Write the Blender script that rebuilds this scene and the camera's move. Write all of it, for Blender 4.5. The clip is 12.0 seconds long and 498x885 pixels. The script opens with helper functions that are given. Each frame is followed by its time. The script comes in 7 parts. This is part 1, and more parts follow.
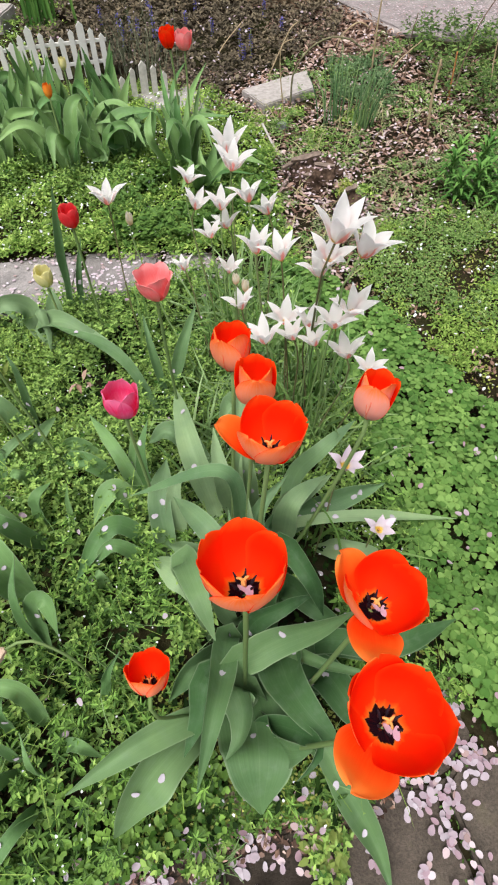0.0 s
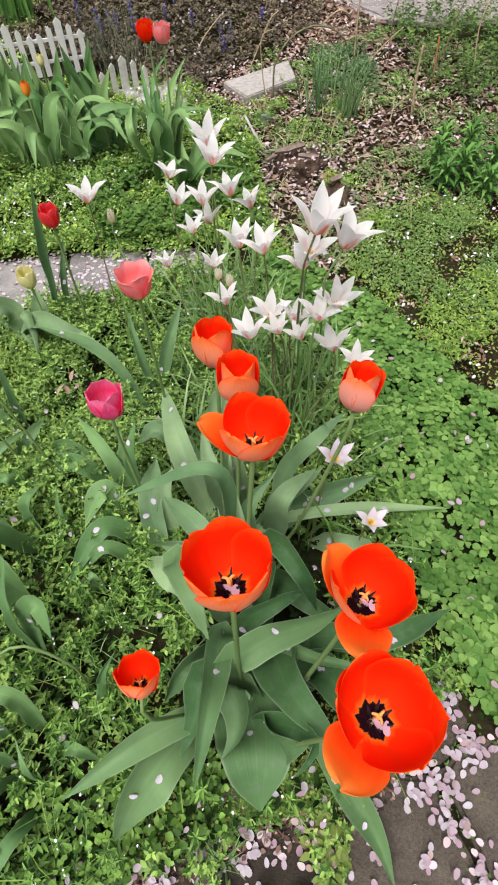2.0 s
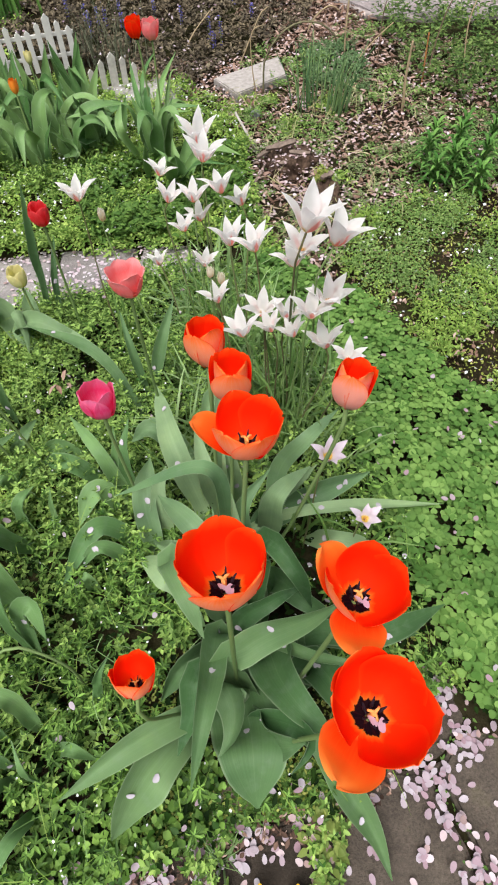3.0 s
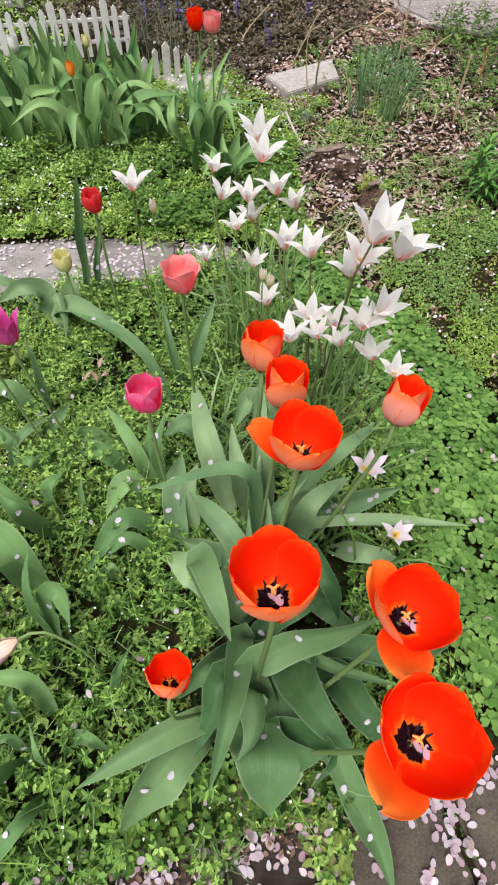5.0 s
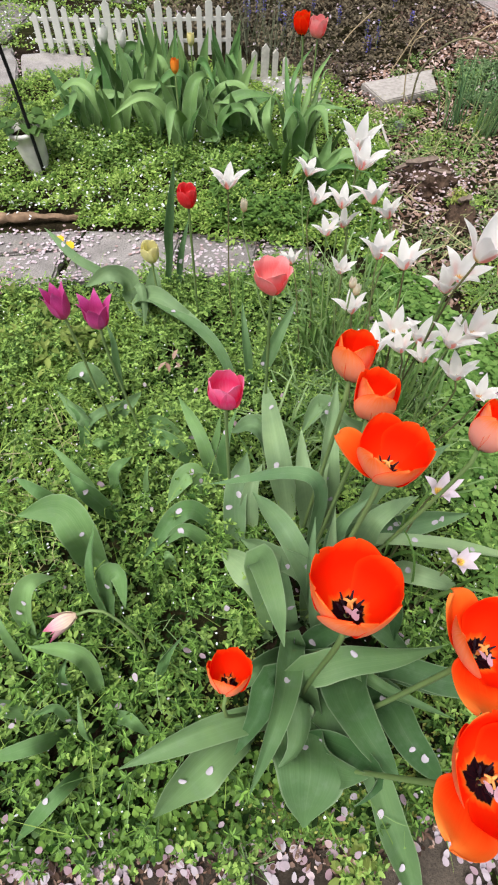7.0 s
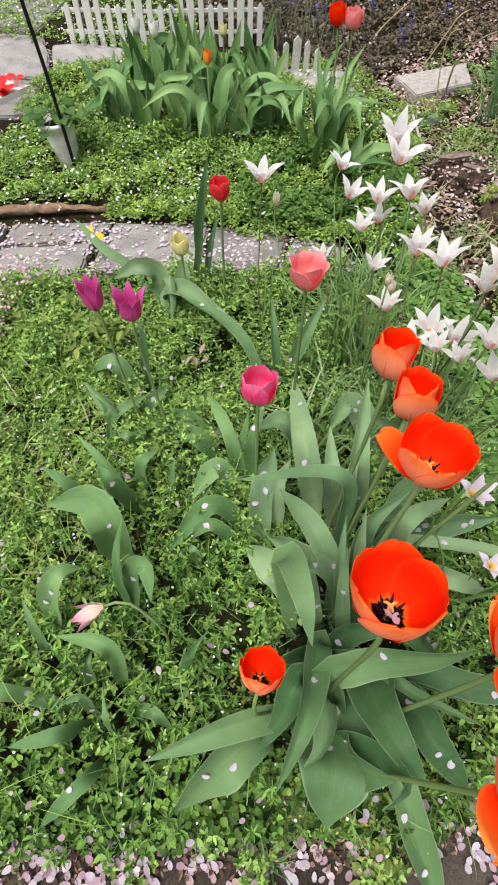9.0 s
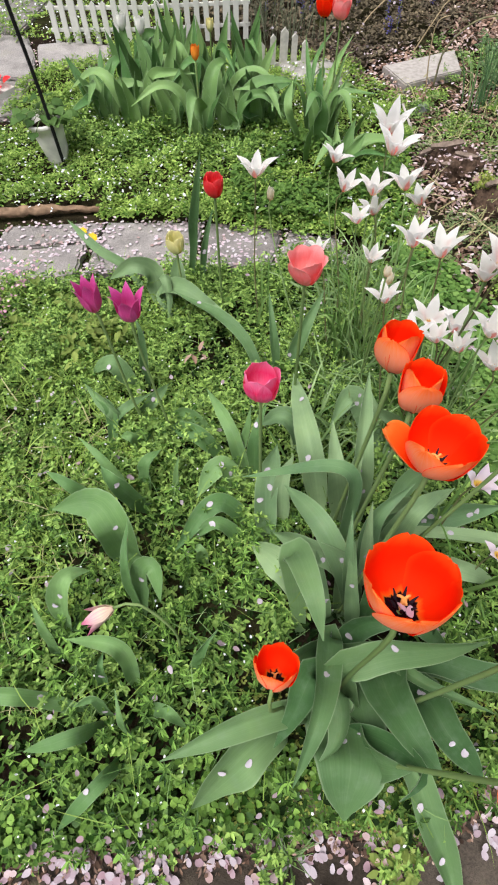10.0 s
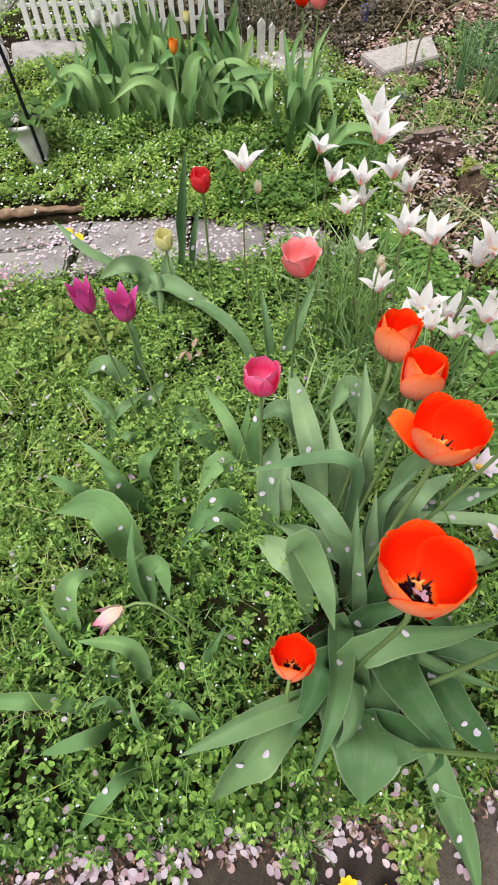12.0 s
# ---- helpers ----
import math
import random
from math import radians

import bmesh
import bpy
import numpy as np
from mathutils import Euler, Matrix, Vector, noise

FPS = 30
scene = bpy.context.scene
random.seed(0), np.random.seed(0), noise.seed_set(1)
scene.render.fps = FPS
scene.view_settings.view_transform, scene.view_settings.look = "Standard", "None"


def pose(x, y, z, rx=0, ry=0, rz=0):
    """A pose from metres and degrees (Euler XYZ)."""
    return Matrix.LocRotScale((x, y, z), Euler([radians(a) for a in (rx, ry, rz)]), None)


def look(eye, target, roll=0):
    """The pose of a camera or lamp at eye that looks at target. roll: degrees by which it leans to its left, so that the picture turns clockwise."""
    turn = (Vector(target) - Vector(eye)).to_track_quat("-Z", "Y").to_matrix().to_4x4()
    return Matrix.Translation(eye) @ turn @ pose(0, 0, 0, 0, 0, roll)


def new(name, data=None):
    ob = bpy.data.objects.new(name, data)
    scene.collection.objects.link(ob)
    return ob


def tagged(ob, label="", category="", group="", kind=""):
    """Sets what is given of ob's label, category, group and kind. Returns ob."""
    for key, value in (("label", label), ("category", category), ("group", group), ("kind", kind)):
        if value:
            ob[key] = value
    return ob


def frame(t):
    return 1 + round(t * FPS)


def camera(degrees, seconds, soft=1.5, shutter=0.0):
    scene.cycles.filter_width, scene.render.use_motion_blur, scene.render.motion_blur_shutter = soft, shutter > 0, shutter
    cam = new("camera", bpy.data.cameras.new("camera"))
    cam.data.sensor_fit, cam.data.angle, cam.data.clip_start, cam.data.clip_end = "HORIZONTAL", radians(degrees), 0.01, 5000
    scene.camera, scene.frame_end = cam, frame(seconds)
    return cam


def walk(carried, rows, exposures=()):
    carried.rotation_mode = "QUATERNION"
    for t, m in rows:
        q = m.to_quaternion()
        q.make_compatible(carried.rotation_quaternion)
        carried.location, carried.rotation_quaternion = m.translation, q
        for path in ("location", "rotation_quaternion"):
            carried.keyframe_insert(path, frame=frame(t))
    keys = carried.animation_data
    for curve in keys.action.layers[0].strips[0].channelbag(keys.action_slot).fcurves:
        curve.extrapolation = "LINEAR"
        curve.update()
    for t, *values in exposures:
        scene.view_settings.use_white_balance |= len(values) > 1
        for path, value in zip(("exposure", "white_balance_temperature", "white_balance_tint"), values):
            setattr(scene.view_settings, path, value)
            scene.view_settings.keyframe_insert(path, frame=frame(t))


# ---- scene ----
cam = camera(51.0, 12.0, soft=2.1)
PATH = [
    (0, (0.009, -0.165, 0.946), (0.007, 0.989, -0.687), -0.6),
    (0.5, (0.012, -0.163, 0.944), (0.009, 0.99, -0.69), -1.0),
    (1, (0.015, -0.16, 0.943), (0.013, 0.989, -0.694), -1.3),
    (1.5, (0.019, -0.16, 0.943), (0.019, 0.986, -0.697), -1.7),
    (2, (0.023, -0.16, 0.942), (0.031, 0.978, -0.703), -2.1),
    (2.5, (0.027, -0.16, 0.942), (0.046, 0.973, -0.706), -2.4),
    (4.5, (-0.008, -0.149, 0.944), (0.03, 0.971, -0.712), 1.2),
    (5, (-0.023, -0.148, 0.946), (-0.024, 0.972, -0.71), 2.0),
    (5.5, (-0.036, -0.149, 0.945), (-0.085, 0.972, -0.71), 1.7),
    (6, (-0.048, -0.15, 0.944), (-0.149, 0.97, -0.71), 1.5),
    (6.5, (-0.056, -0.15, 0.945), (-0.197, 0.965, -0.709), 1.4),
    (7, (-0.065, -0.15, 0.945), (-0.234, 0.961, -0.71), 1.4),
    (9, (-0.089, -0.15, 0.94), (-0.31, 0.936, -0.725), 0.6),
    (9.5, (-0.094, -0.149, 0.941), (-0.313, 0.93, -0.729), -0.3),
    (10, (-0.098, -0.149, 0.941), (-0.309, 0.924, -0.734), -1.0),
    (10.5, (-0.101, -0.148, 0.942), (-0.308, 0.919, -0.737), -1.4),
    (11, (-0.104, -0.149, 0.942), (-0.304, 0.914, -0.74), -1.6),
    (11.5, (-0.11, -0.152, 0.943), (-0.296, 0.909, -0.742), -1.9),
    (12, (-0.114, -0.153, 0.944), (-0.287, 0.907, -0.743), -2.0),
]
walk(cam, [(t, look(eye, target, roll)) for t, eye, target, roll in PATH])

# ---- light: a bright overcast spring day ----
world = bpy.data.worlds.new("world")
scene.world = world
world.use_nodes = True
wn = world.node_tree
sky = wn.nodes.new("ShaderNodeTexSky")
sky.sky_type, sky.sun_disc = "NISHITA", False
sky.sun_elevation, sky.sun_rotation = radians(65), radians(215)
sky.air_density, sky.dust_density = 1.0, 4.0
grey = wn.nodes.new("ShaderNodeHueSaturation")
grey.inputs["Saturation"].default_value = 0.25
wn.links.new(sky.outputs[0], grey.inputs["Color"])
wn.links.new(grey.outputs[0], wn.nodes["Background"].inputs["Color"])
wn.nodes["Background"].inputs["Strength"].default_value = 0.078
sun_data = bpy.data.lights.new("sun", "SUN")
sun_data.energy, sun_data.angle, sun_data.color = 2.2, radians(42), (1.0, 0.95, 0.945)
sun = new("sun", sun_data)
sun.matrix_world = look((-0.8, -0.9, 4.0), (0, 0.3, 0))
scene.view_settings.exposure = 0.92


# ---- materials ----
def nodes_of(name, rough=0.6, spec=0.15):
    m = bpy.data.materials.new(name)
    m.use_nodes = True
    nt = m.node_tree
    b = nt.nodes["Principled BSDF"]
    b.inputs["Roughness"].default_value = rough
    b.inputs["Specular IOR Level"].default_value = spec
    return m, nt, b


def node(nt, kind, **inputs):
    n = nt.nodes.new(kind)
    for key, value in inputs.items():
        n.inputs[key.replace("_", " ")].default_value = value
    return n


def ramp(nt, source, stops, smooth=False):
    r = nt.nodes.new("ShaderNodeValToRGB")
    r.color_ramp.interpolation = "EASE" if smooth else "LINEAR"
    while len(r.color_ramp.elements) < len(stops):
        r.color_ramp.elements.new(0.5)
    for e, (at, c) in zip(r.color_ramp.elements, stops):
        e.position, e.color = at, (*c, 1)
    nt.links.new(source, r.inputs[0])
    return r.outputs[0]


def mix(nt, kind, fac, a, b):
    n = nt.nodes.new("ShaderNodeMix")
    n.data_type, n.blend_type = "RGBA", kind
    for sock, v in ((n.inputs[0], fac), (n.inputs[6], a), (n.inputs[7], b)):
        if isinstance(v, (int, float)):
            sock.default_value = v
        elif isinstance(v, tuple):
            sock.default_value = (*v, 1)
        else:
            nt.links.new(v, sock)
    return n.outputs[2]


def noise_of(nt, scale, detail=4.0, rough=0.55, vector=None, where="Object"):
    n = node(nt, "ShaderNodeTexNoise", Scale=scale, Detail=detail, Roughness=rough)
    if vector is None:
        vector = nt.nodes.new("ShaderNodeTexCoord").outputs[where]
    nt.links.new(vector, n.inputs["Vector"])
    return n.outputs["Fac"]


def bump(nt, b, height, strength=0.3, distance=0.002):
    n = node(nt, "ShaderNodeBump", Strength=strength, Distance=distance)
    nt.links.new(height, n.inputs["Height"])
    nt.links.new(n.outputs[0], b.inputs["Normal"])


def thin(nt, b, colour, share):
    """Lets light through: part of the surface is translucent."""
    tr = nt.nodes.new("ShaderNodeBsdfTranslucent")
    nt.links.new(colour, tr.inputs["Color"])
    ms = node(nt, "ShaderNodeMixShader", Fac=share)
    nt.links.new(b.outputs[0], ms.inputs[1])
    nt.links.new(tr.outputs[0], ms.inputs[2])
    nt.links.new(ms.outputs[0], nt.nodes["Material Output"].inputs["Surface"])


def stretched_uv(nt, across, along):
    mp = nt.nodes.new("ShaderNodeMapping")
    mp.inputs["Scale"].default_value = (across, along, 1)
    nt.links.new(nt.nodes.new("ShaderNodeUVMap").outputs[0], mp.inputs[0])
    return mp.outputs[0]


def petal_material(name, stops, streak=0.25, streak_colour=(1, 0.8, 0.6), edge=None, light=0.3, rough=0.45, star=0.0, veining=40, rim=0.35, spec=0.25):
    """Colour runs from the petal's foot to its tip, with fine lengthwise veins and a paler rim."""
    m, nt, b = nodes_of(name, rough, spec)
    uv = nt.nodes.new("ShaderNodeUVMap").outputs[0]
    sep = nt.nodes.new("ShaderNodeSeparateXYZ")
    nt.links.new(uv, sep.inputs[0])
    jag = noise_of(nt, 1.0, 2.0, 0.5, stretched_uv(nt, 9, 1.2))
    add = nt.nodes.new("ShaderNodeMath")
    add.operation = "MULTIPLY_ADD"
    nt.links.new(jag, add.inputs[0])
    add.inputs[1].default_value = 0.12
    nt.links.new(sep.outputs[1], add.inputs[2])
    along = add.outputs[0]
    off = nt.nodes.new("ShaderNodeMath")
    off.operation = "SUBTRACT"
    off.inputs[1].default_value = 0.5
    nt.links.new(sep.outputs[0], off.inputs[0])
    side = nt.nodes.new("ShaderNodeMath")
    side.operation = "ABSOLUTE"
    nt.links.new(off.outputs[0], side.inputs[0])
    if star:
        peak = nt.nodes.new("ShaderNodeMath")
        peak.operation = "MULTIPLY_ADD"
        nt.links.new(side.outputs[0], peak.inputs[0])
        peak.inputs[1].default_value = star
        nt.links.new(along, peak.inputs[2])
        along = peak.outputs[0]
    col = ramp(nt, along, stops)
    veins = noise_of(nt, 1.0, 5.0, 0.6, stretched_uv(nt, veining, 1.5 if veining > 20 else 0.8))
    col = mix(nt, "MIX", ramp(nt, veins, [(0.45, (0, 0, 0)), (0.75, (streak,) * 3)]), col, streak_colour)
    if edge:
        col = mix(nt, "MIX", ramp(nt, side.outputs[0], [(0.40, (0, 0, 0)), (0.5, (rim,) * 3)]), col, edge)
        col = mix(nt, "MIX", ramp(nt, add.outputs[0], [(0.86, (0, 0, 0)), (1.05, (0.5,) * 3)]), col, edge)
    nt.links.new(col, b.inputs["Base Color"])
    bump(nt, b, veins, 0.25, 0.0008)
    thin(nt, b, col, light)
    return m


def foliage(name, dark, light, island=True, rough=0.5, trans=0.25, vein=False, spec=0.12, patch=6.0, mottle=0.6):
    """Leaf green that varies from leaf to leaf and in patches."""
    m, nt, b = nodes_of(name, rough, spec)
    if island:
        rnd = nt.nodes.new("ShaderNodeNewGeometry").outputs["Random Per Island"]
    else:
        rnd = nt.nodes.new("ShaderNodeObjectInfo").outputs["Random"]
    col = ramp(nt, rnd, [(0.0, dark), (0.6, tuple((d + l) / 2 for d, l in zip(dark, light))), (1.0, light)])
    big = noise_of(nt, patch, 3.0)
    col = mix(nt, "MULTIPLY", mottle, col, ramp(nt, big, [(0.3, (0.62, 0.66, 0.6)), (0.7, (1.15, 1.1, 0.95))]))
    if vein:
        lines = noise_of(nt, 1.0, 3.0, 0.5, stretched_uv(nt, 34, 0.7))
        col = mix(nt, "MULTIPLY", 0.38, col, ramp(nt, lines, [(0.3, (0.76, 0.80, 0.74)), (0.7, (1.15, 1.12, 1.14))]))
        fine = noise_of(nt, 1.0, 2.0, 0.5, stretched_uv(nt, 90, 0.9))
        col = mix(nt, "MULTIPLY", 0.2, col, ramp(nt, fine, [(0.35, (0.8, 0.84, 0.78)), (0.65, (1.12, 1.12, 1.1))]))
        sep = nt.nodes.new("ShaderNodeSeparateXYZ")
        nt.links.new(nt.nodes.new("ShaderNodeUVMap").outputs[0], sep.inputs[0])
        rim = ramp(nt, sep.outputs[0], [(0.0, (0.5,) * 3), (0.04, (0, 0, 0)), (0.485, (0, 0, 0)), (0.5, (0.07,) * 3), (0.515, (0, 0, 0)), (0.96, (0, 0, 0)), (1.0, (0.5,) * 3)])
        col = mix(nt, "MIX", rim, col, (0.40, 0.51, 0.32))
        bloom = noise_of(nt, 60.0, 5.0)
        col = mix(nt, "MIX", ramp(nt, bloom, [(0.5, (0, 0, 0)), (0.8, (0.22,) * 3)]), col, (0.24, 0.33, 0.23))
        bump(nt, b, mix(nt, "ADD", 0.7, lines, noise_of(nt, 45.0, 2.0)), 0.28, 0.002)
    nt.links.new(col, b.inputs["Base Color"])
    thin(nt, b, col, trans)
    return m


def plain(name, colour, rough=0.6, vary=0.25, scale=30.0, spec=0.15, relief=0.15):
    m, nt, b = nodes_of(name, rough, spec)
    n = noise_of(nt, scale, 5.0)
    big = noise_of(nt, scale * 0.13, 3.0)
    lo, hi = tuple(c * (1 - vary) for c in colour), tuple(min(1, c * (1 + vary)) for c in colour)
    col = ramp(nt, n, [(0.3, lo), (0.7, hi)])
    col = mix(nt, "MULTIPLY", 0.6, col, ramp(nt, big, [(0.3, (1 - vary,) * 3), (0.7, (1 + vary * 0.5,) * 3)]))
    nt.links.new(col, b.inputs["Base Color"])
    bump(nt, b, n, relief, 0.003)
    return m


def island_material(name, stops, rough=0.7, trans=0.0, spec=0.1):
    m, nt, b = nodes_of(name, rough, spec)
    col = ramp(nt, nt.nodes.new("ShaderNodeNewGeometry").outputs["Random Per Island"], stops)
    n = noise_of(nt, 120.0, 3.0)
    col = mix(nt, "MULTIPLY", 0.4, col, ramp(nt, n, [(0.3, (0.8,) * 3), (0.7, (1.1,) * 3)]))
    nt.links.new(col, b.inputs["Base Color"])
    if trans:
        thin(nt, b, col, trans)
    return m


RED_IN = petal_material("red_petal_inside", [(0.0, (0.006, 0.004, 0.010)), (0.26, (0.010, 0.004, 0.008)), (0.272, (0.70, 0.22, 0.03)), (0.29, (0.96, 0.16, 0.012)), (0.36, (0.97, 0.035, 0.0015)), (0.75, (0.97, 0.020, 0.0008)), (1.0, (0.97, 0.026, 0.001))], 0.05, (0.97, 0.05, 0.002), (0.96, 0.13, 0.012), light=0.45, rough=0.7, star=0.34, rim=0.22, spec=0.08)
# Lighter copy of RED_IN: orange margins, plus the light on flopped petals
FLOP_IN = petal_material("lit_orange_petal_inside", [(0.0, (0.02, 0.006, 0.010)), (0.24, (0.012, 0.004, 0.008)), (0.27, (0.8, 0.25, 0.03)), (0.36, (0.95, 0.04, 0.002)), (0.62, (0.96, 0.07, 0.004)), (1.0, (0.95, 0.19, 0.022))], 0.3, (0.96, 0.17, 0.02), (0.94, 0.30, 0.06), light=0.35, rough=0.6, star=0.34, spec=0.12)
RED_OUT = petal_material("red_petal_outside", [(0.0, (0.66, 0.5, 0.28)), (0.2, (0.99, 0.63, 0.40)), (0.7, (0.99, 0.52, 0.25)), (1.0, (0.99, 0.36, 0.07))], 0.6, (0.99, 0.66, 0.46), (0.97, 0.22, 0.025), light=0.56, rough=0.6, spec=0.12)
PINK_OUT = petal_material("blushed_petal_outside", [(0.0, (0.92, 0.62, 0.46)), (0.2, (0.98, 0.68, 0.58)), (0.75, (0.99, 0.60, 0.42)), (1.0, (0.99, 0.40, 0.11))], 0.65, (0.98, 0.66, 0.62), (0.97, 0.30, 0.05), light=0.54, rough=0.6, spec=0.12)
CUPS = {
    # Foot and tip lightened: pink edges, and petal sheen put into the colour
    "magenta": [(0.0, (0.88, 0.55, 0.50)), (0.2, (0.94, 0.24, 0.42)), (0.7, (0.93, 0.05, 0.24)), (1.0, (0.95, 0.26, 0.48))],
    "pink": [(0.0, (0.88, 0.68, 0.45)), (0.2, (0.94, 0.42, 0.38)), (0.7, (0.95, 0.24, 0.25)), (1.0, (0.95, 0.42, 0.42))],
    "scarlet": [(0.0, (0.6, 0.3, 0.1)), (0.15, (0.84, 0.07, 0.06)), (0.8, (0.82, 0.03, 0.04)), (1.0, (0.86, 0.08, 0.09))],
    "orange": [(0.0, (0.55, 0.45, 0.06)), (0.3, (0.90, 0.40, 0.05)), (1.0, (0.90, 0.30, 0.03))],
    "lime": [(0.0, (0.36, 0.48, 0.12)), (0.4, (0.76, 0.74, 0.34)), (1.0, (0.88, 0.82, 0.44))],
    "white": [(0.0, (0.45, 0.55, 0.3)), (0.3, (0.86, 0.87, 0.80)), (1.0, (0.91, 0.91, 0.87))],
}
CUP_MATERIALS = {k: petal_material(k + "_petal", s, 0.45, tuple(min(1, c * 1.2 + 0.07) for c in s[-1][1]), light=0.42, spec=0.12) for k, s in CUPS.items()}
PURPLE = petal_material("purple_petal", [(0.0, (0.7, 0.55, 0.45)), (0.16, (0.76, 0.20, 0.42)), (0.5, (0.72, 0.08, 0.36)), (1.0, (0.70, 0.07, 0.38))], 0.6, (0.80, 0.28, 0.52), (0.76, 0.24, 0.54), light=0.4, spec=0.12)
FADED = petal_material("faded_petal", [(0.0, (0.62, 0.52, 0.34)), (0.45, (0.72, 0.60, 0.46)), (0.75, (0.68, 0.44, 0.44)), (1.0, (0.56, 0.14, 0.26))], 0.8, (0.60, 0.14, 0.30), light=0.2, veining=11)
WHITE_IN = petal_material("white_petal_inside", [(0.0, (0.8, 0.6, 0.15)), (0.12, (0.86, 0.78, 0.5)), (0.2, (0.94, 0.93, 0.92)), (1.0, (0.95, 0.94, 0.94))], 0.1, (0.93, 0.88, 0.89), light=0.7, spec=0.12)
WHITE_OUT = petal_material("blushed_white_petal", [(0.0, (0.75, 0.62, 0.2)), (0.14, (0.86, 0.62, 0.32)), (0.22, (0.92, 0.30, 0.26)), (0.58, (0.93, 0.42, 0.38)), (0.70, (0.95, 0.84, 0.82)), (1.0, (0.95, 0.94, 0.94))], 0.12, (0.93, 0.76, 0.74), (0.95, 0.93, 0.93), light=0.7, star=1.05, spec=0.12)
BUD = petal_material("creamy_bud_petal", [(0.0, (0.80, 0.66, 0.36)), (0.2, (0.93, 0.78, 0.62)), (0.55, (0.95, 0.90, 0.78)), (1.0, (0.95, 0.93, 0.85))], 0.2, (0.94, 0.80, 0.72), light=0.7, spec=0.12)
LADY_IN = petal_material("pale_pink_petal", [(0.0, (0.85, 0.6, 0.08)), (0.22, (0.85, 0.66, 0.12)), (0.32, (0.78, 0.72, 0.76)), (1.0, (0.76, 0.66, 0.75))], 0.2, (0.74, 0.56, 0.68))
ANTHER = plain("dark_anther", (0.02, 0.012, 0.02), 0.8)
PISTIL = plain("pistil_yellow", (0.74, 0.36, 0.10), 0.6)
LEAF = foliage("tulip_leaf", (0.064, 0.155, 0.056), (0.205, 0.345, 0.155), False, 0.55, 0.3, True, 0.25, 14.0)
FRESH_LEAF = foliage("fresh_tulip_leaf", (0.08, 0.20, 0.058), (0.255, 0.42, 0.155), False, 0.5, 0.18, True, 0.28, 9.0)
# Paler copy of LEAF, lightened further to offset shade among the second clump
MID_LEAF = foliage("lightened_grey_green_leaf", (0.145, 0.275, 0.128), (0.335, 0.485, 0.265), False, 0.55, 0.3, True, 0.25, 14.0)
# Greener copy of LEAF, lightened against the shaded side of the low leaves
LOW_LEAF = foliage("lightened_green_leaf", (0.115, 0.245, 0.088), (0.245, 0.42, 0.17), False, 0.55, 0.3, True, 0.2, 14.0)
PALE_LEAF = foliage("pale_bloomed_leaf", (0.20, 0.33, 0.16), (0.33, 0.46, 0.27), False, 0.6, 0.3, True, 0.25, 14.0)
STEM = foliage("tulip_stem", (0.15, 0.235, 0.085), (0.22, 0.32, 0.13), False, 0.5, 0.05)
BROWN_STEM = foliage("purplish_stem", (0.13, 0.12, 0.06), (0.17, 0.2, 0.09), False, 0.5, 0.05)
GRASSY = foliage("narrow_leaf", (0.10, 0.21, 0.05), (0.22, 0.35, 0.12), False, 0.45, 0.2)
# The tone spread here and in ROUND_LEAF, CLEAVERS also imitates gap shade and sheen
CHICKWEED = foliage("chickweed_leaf", (0.028, 0.095, 0.011), (0.42, 0.64, 0.18), True, 0.5, 0.2, spec=0.2, patch=24.0, mottle=1.0)
# Nearly black leaf green: shade under the canopy is put into the colour
CHICKWEED_LOW = foliage("shade_toned_leaf", (0.006, 0.016, 0.004), (0.020, 0.048, 0.009), True, 0.7, 0.1, spec=0.06)
ROUND_LEAF = foliage("round_weed_leaf", (0.022, 0.075, 0.009), (0.26, 0.46, 0.10), True, 0.5, 0.18, spec=0.2, patch=26.0, mottle=1.0)
CLEAVERS = foliage("cleavers_leaf", (0.013, 0.052, 0.006), (0.26, 0.48, 0.11), True, 0.5, 0.18, spec=0.2, patch=26.0, mottle=1.0)
CLOVER = foliage("clover_leaf", (0.070, 0.172, 0.034), (0.225, 0.385, 0.105), True, 0.6, 0.25, spec=0.14, patch=9.0)
SEDUM = foliage("lime_cover_leaf", (0.085, 0.20, 0.030), (0.48, 0.66, 0.19), True, 0.5, 0.3, patch=9.0, mottle=1.0)
WEED = foliage("weed_leaf", (0.095, 0.20, 0.045), (0.31, 0.45, 0.16), True, 0.55, 0.25)
PALE_WEED = foliage("pale_grey_green_leaf", (0.13, 0.20, 0.075), (0.34, 0.43, 0.21), True, 0.6, 0.25, spec=0.15, patch=5.0)
AJUGA = foliage("bugle_leaf", (0.045, 0.036, 0.026), (0.23, 0.19, 0.13), True, 0.6, 0.1, spec=0.15)
CHIVE = foliage("chive_leaf", (0.065, 0.15, 0.065), (0.21, 0.34, 0.15), False, 0.4, 0.1)
LILY = foliage("lily_leaf", (0.06, 0.17, 0.035), (0.18, 0.36, 0.09), False, 0.45, 0.2)
POT_LEAF = foliage("strawberry_leaf", (0.05, 0.11, 0.03), (0.12, 0.22, 0.06), False, 0.5, 0.2)
BRONZE = foliage("bronze_green_leaf", (0.12, 0.18, 0.04), (0.30, 0.38, 0.11), True, 0.5, 0.25)
LOW_BLUE = foliage("blue_green_leaf", (0.07, 0.14, 0.055), (0.2, 0.3, 0.15), True, 0.55, 0.2)
DARK_WEED = foliage("dark_weed_leaf", (0.06, 0.14, 0.03), (0.17, 0.30, 0.07), True, 0.5, 0.25)
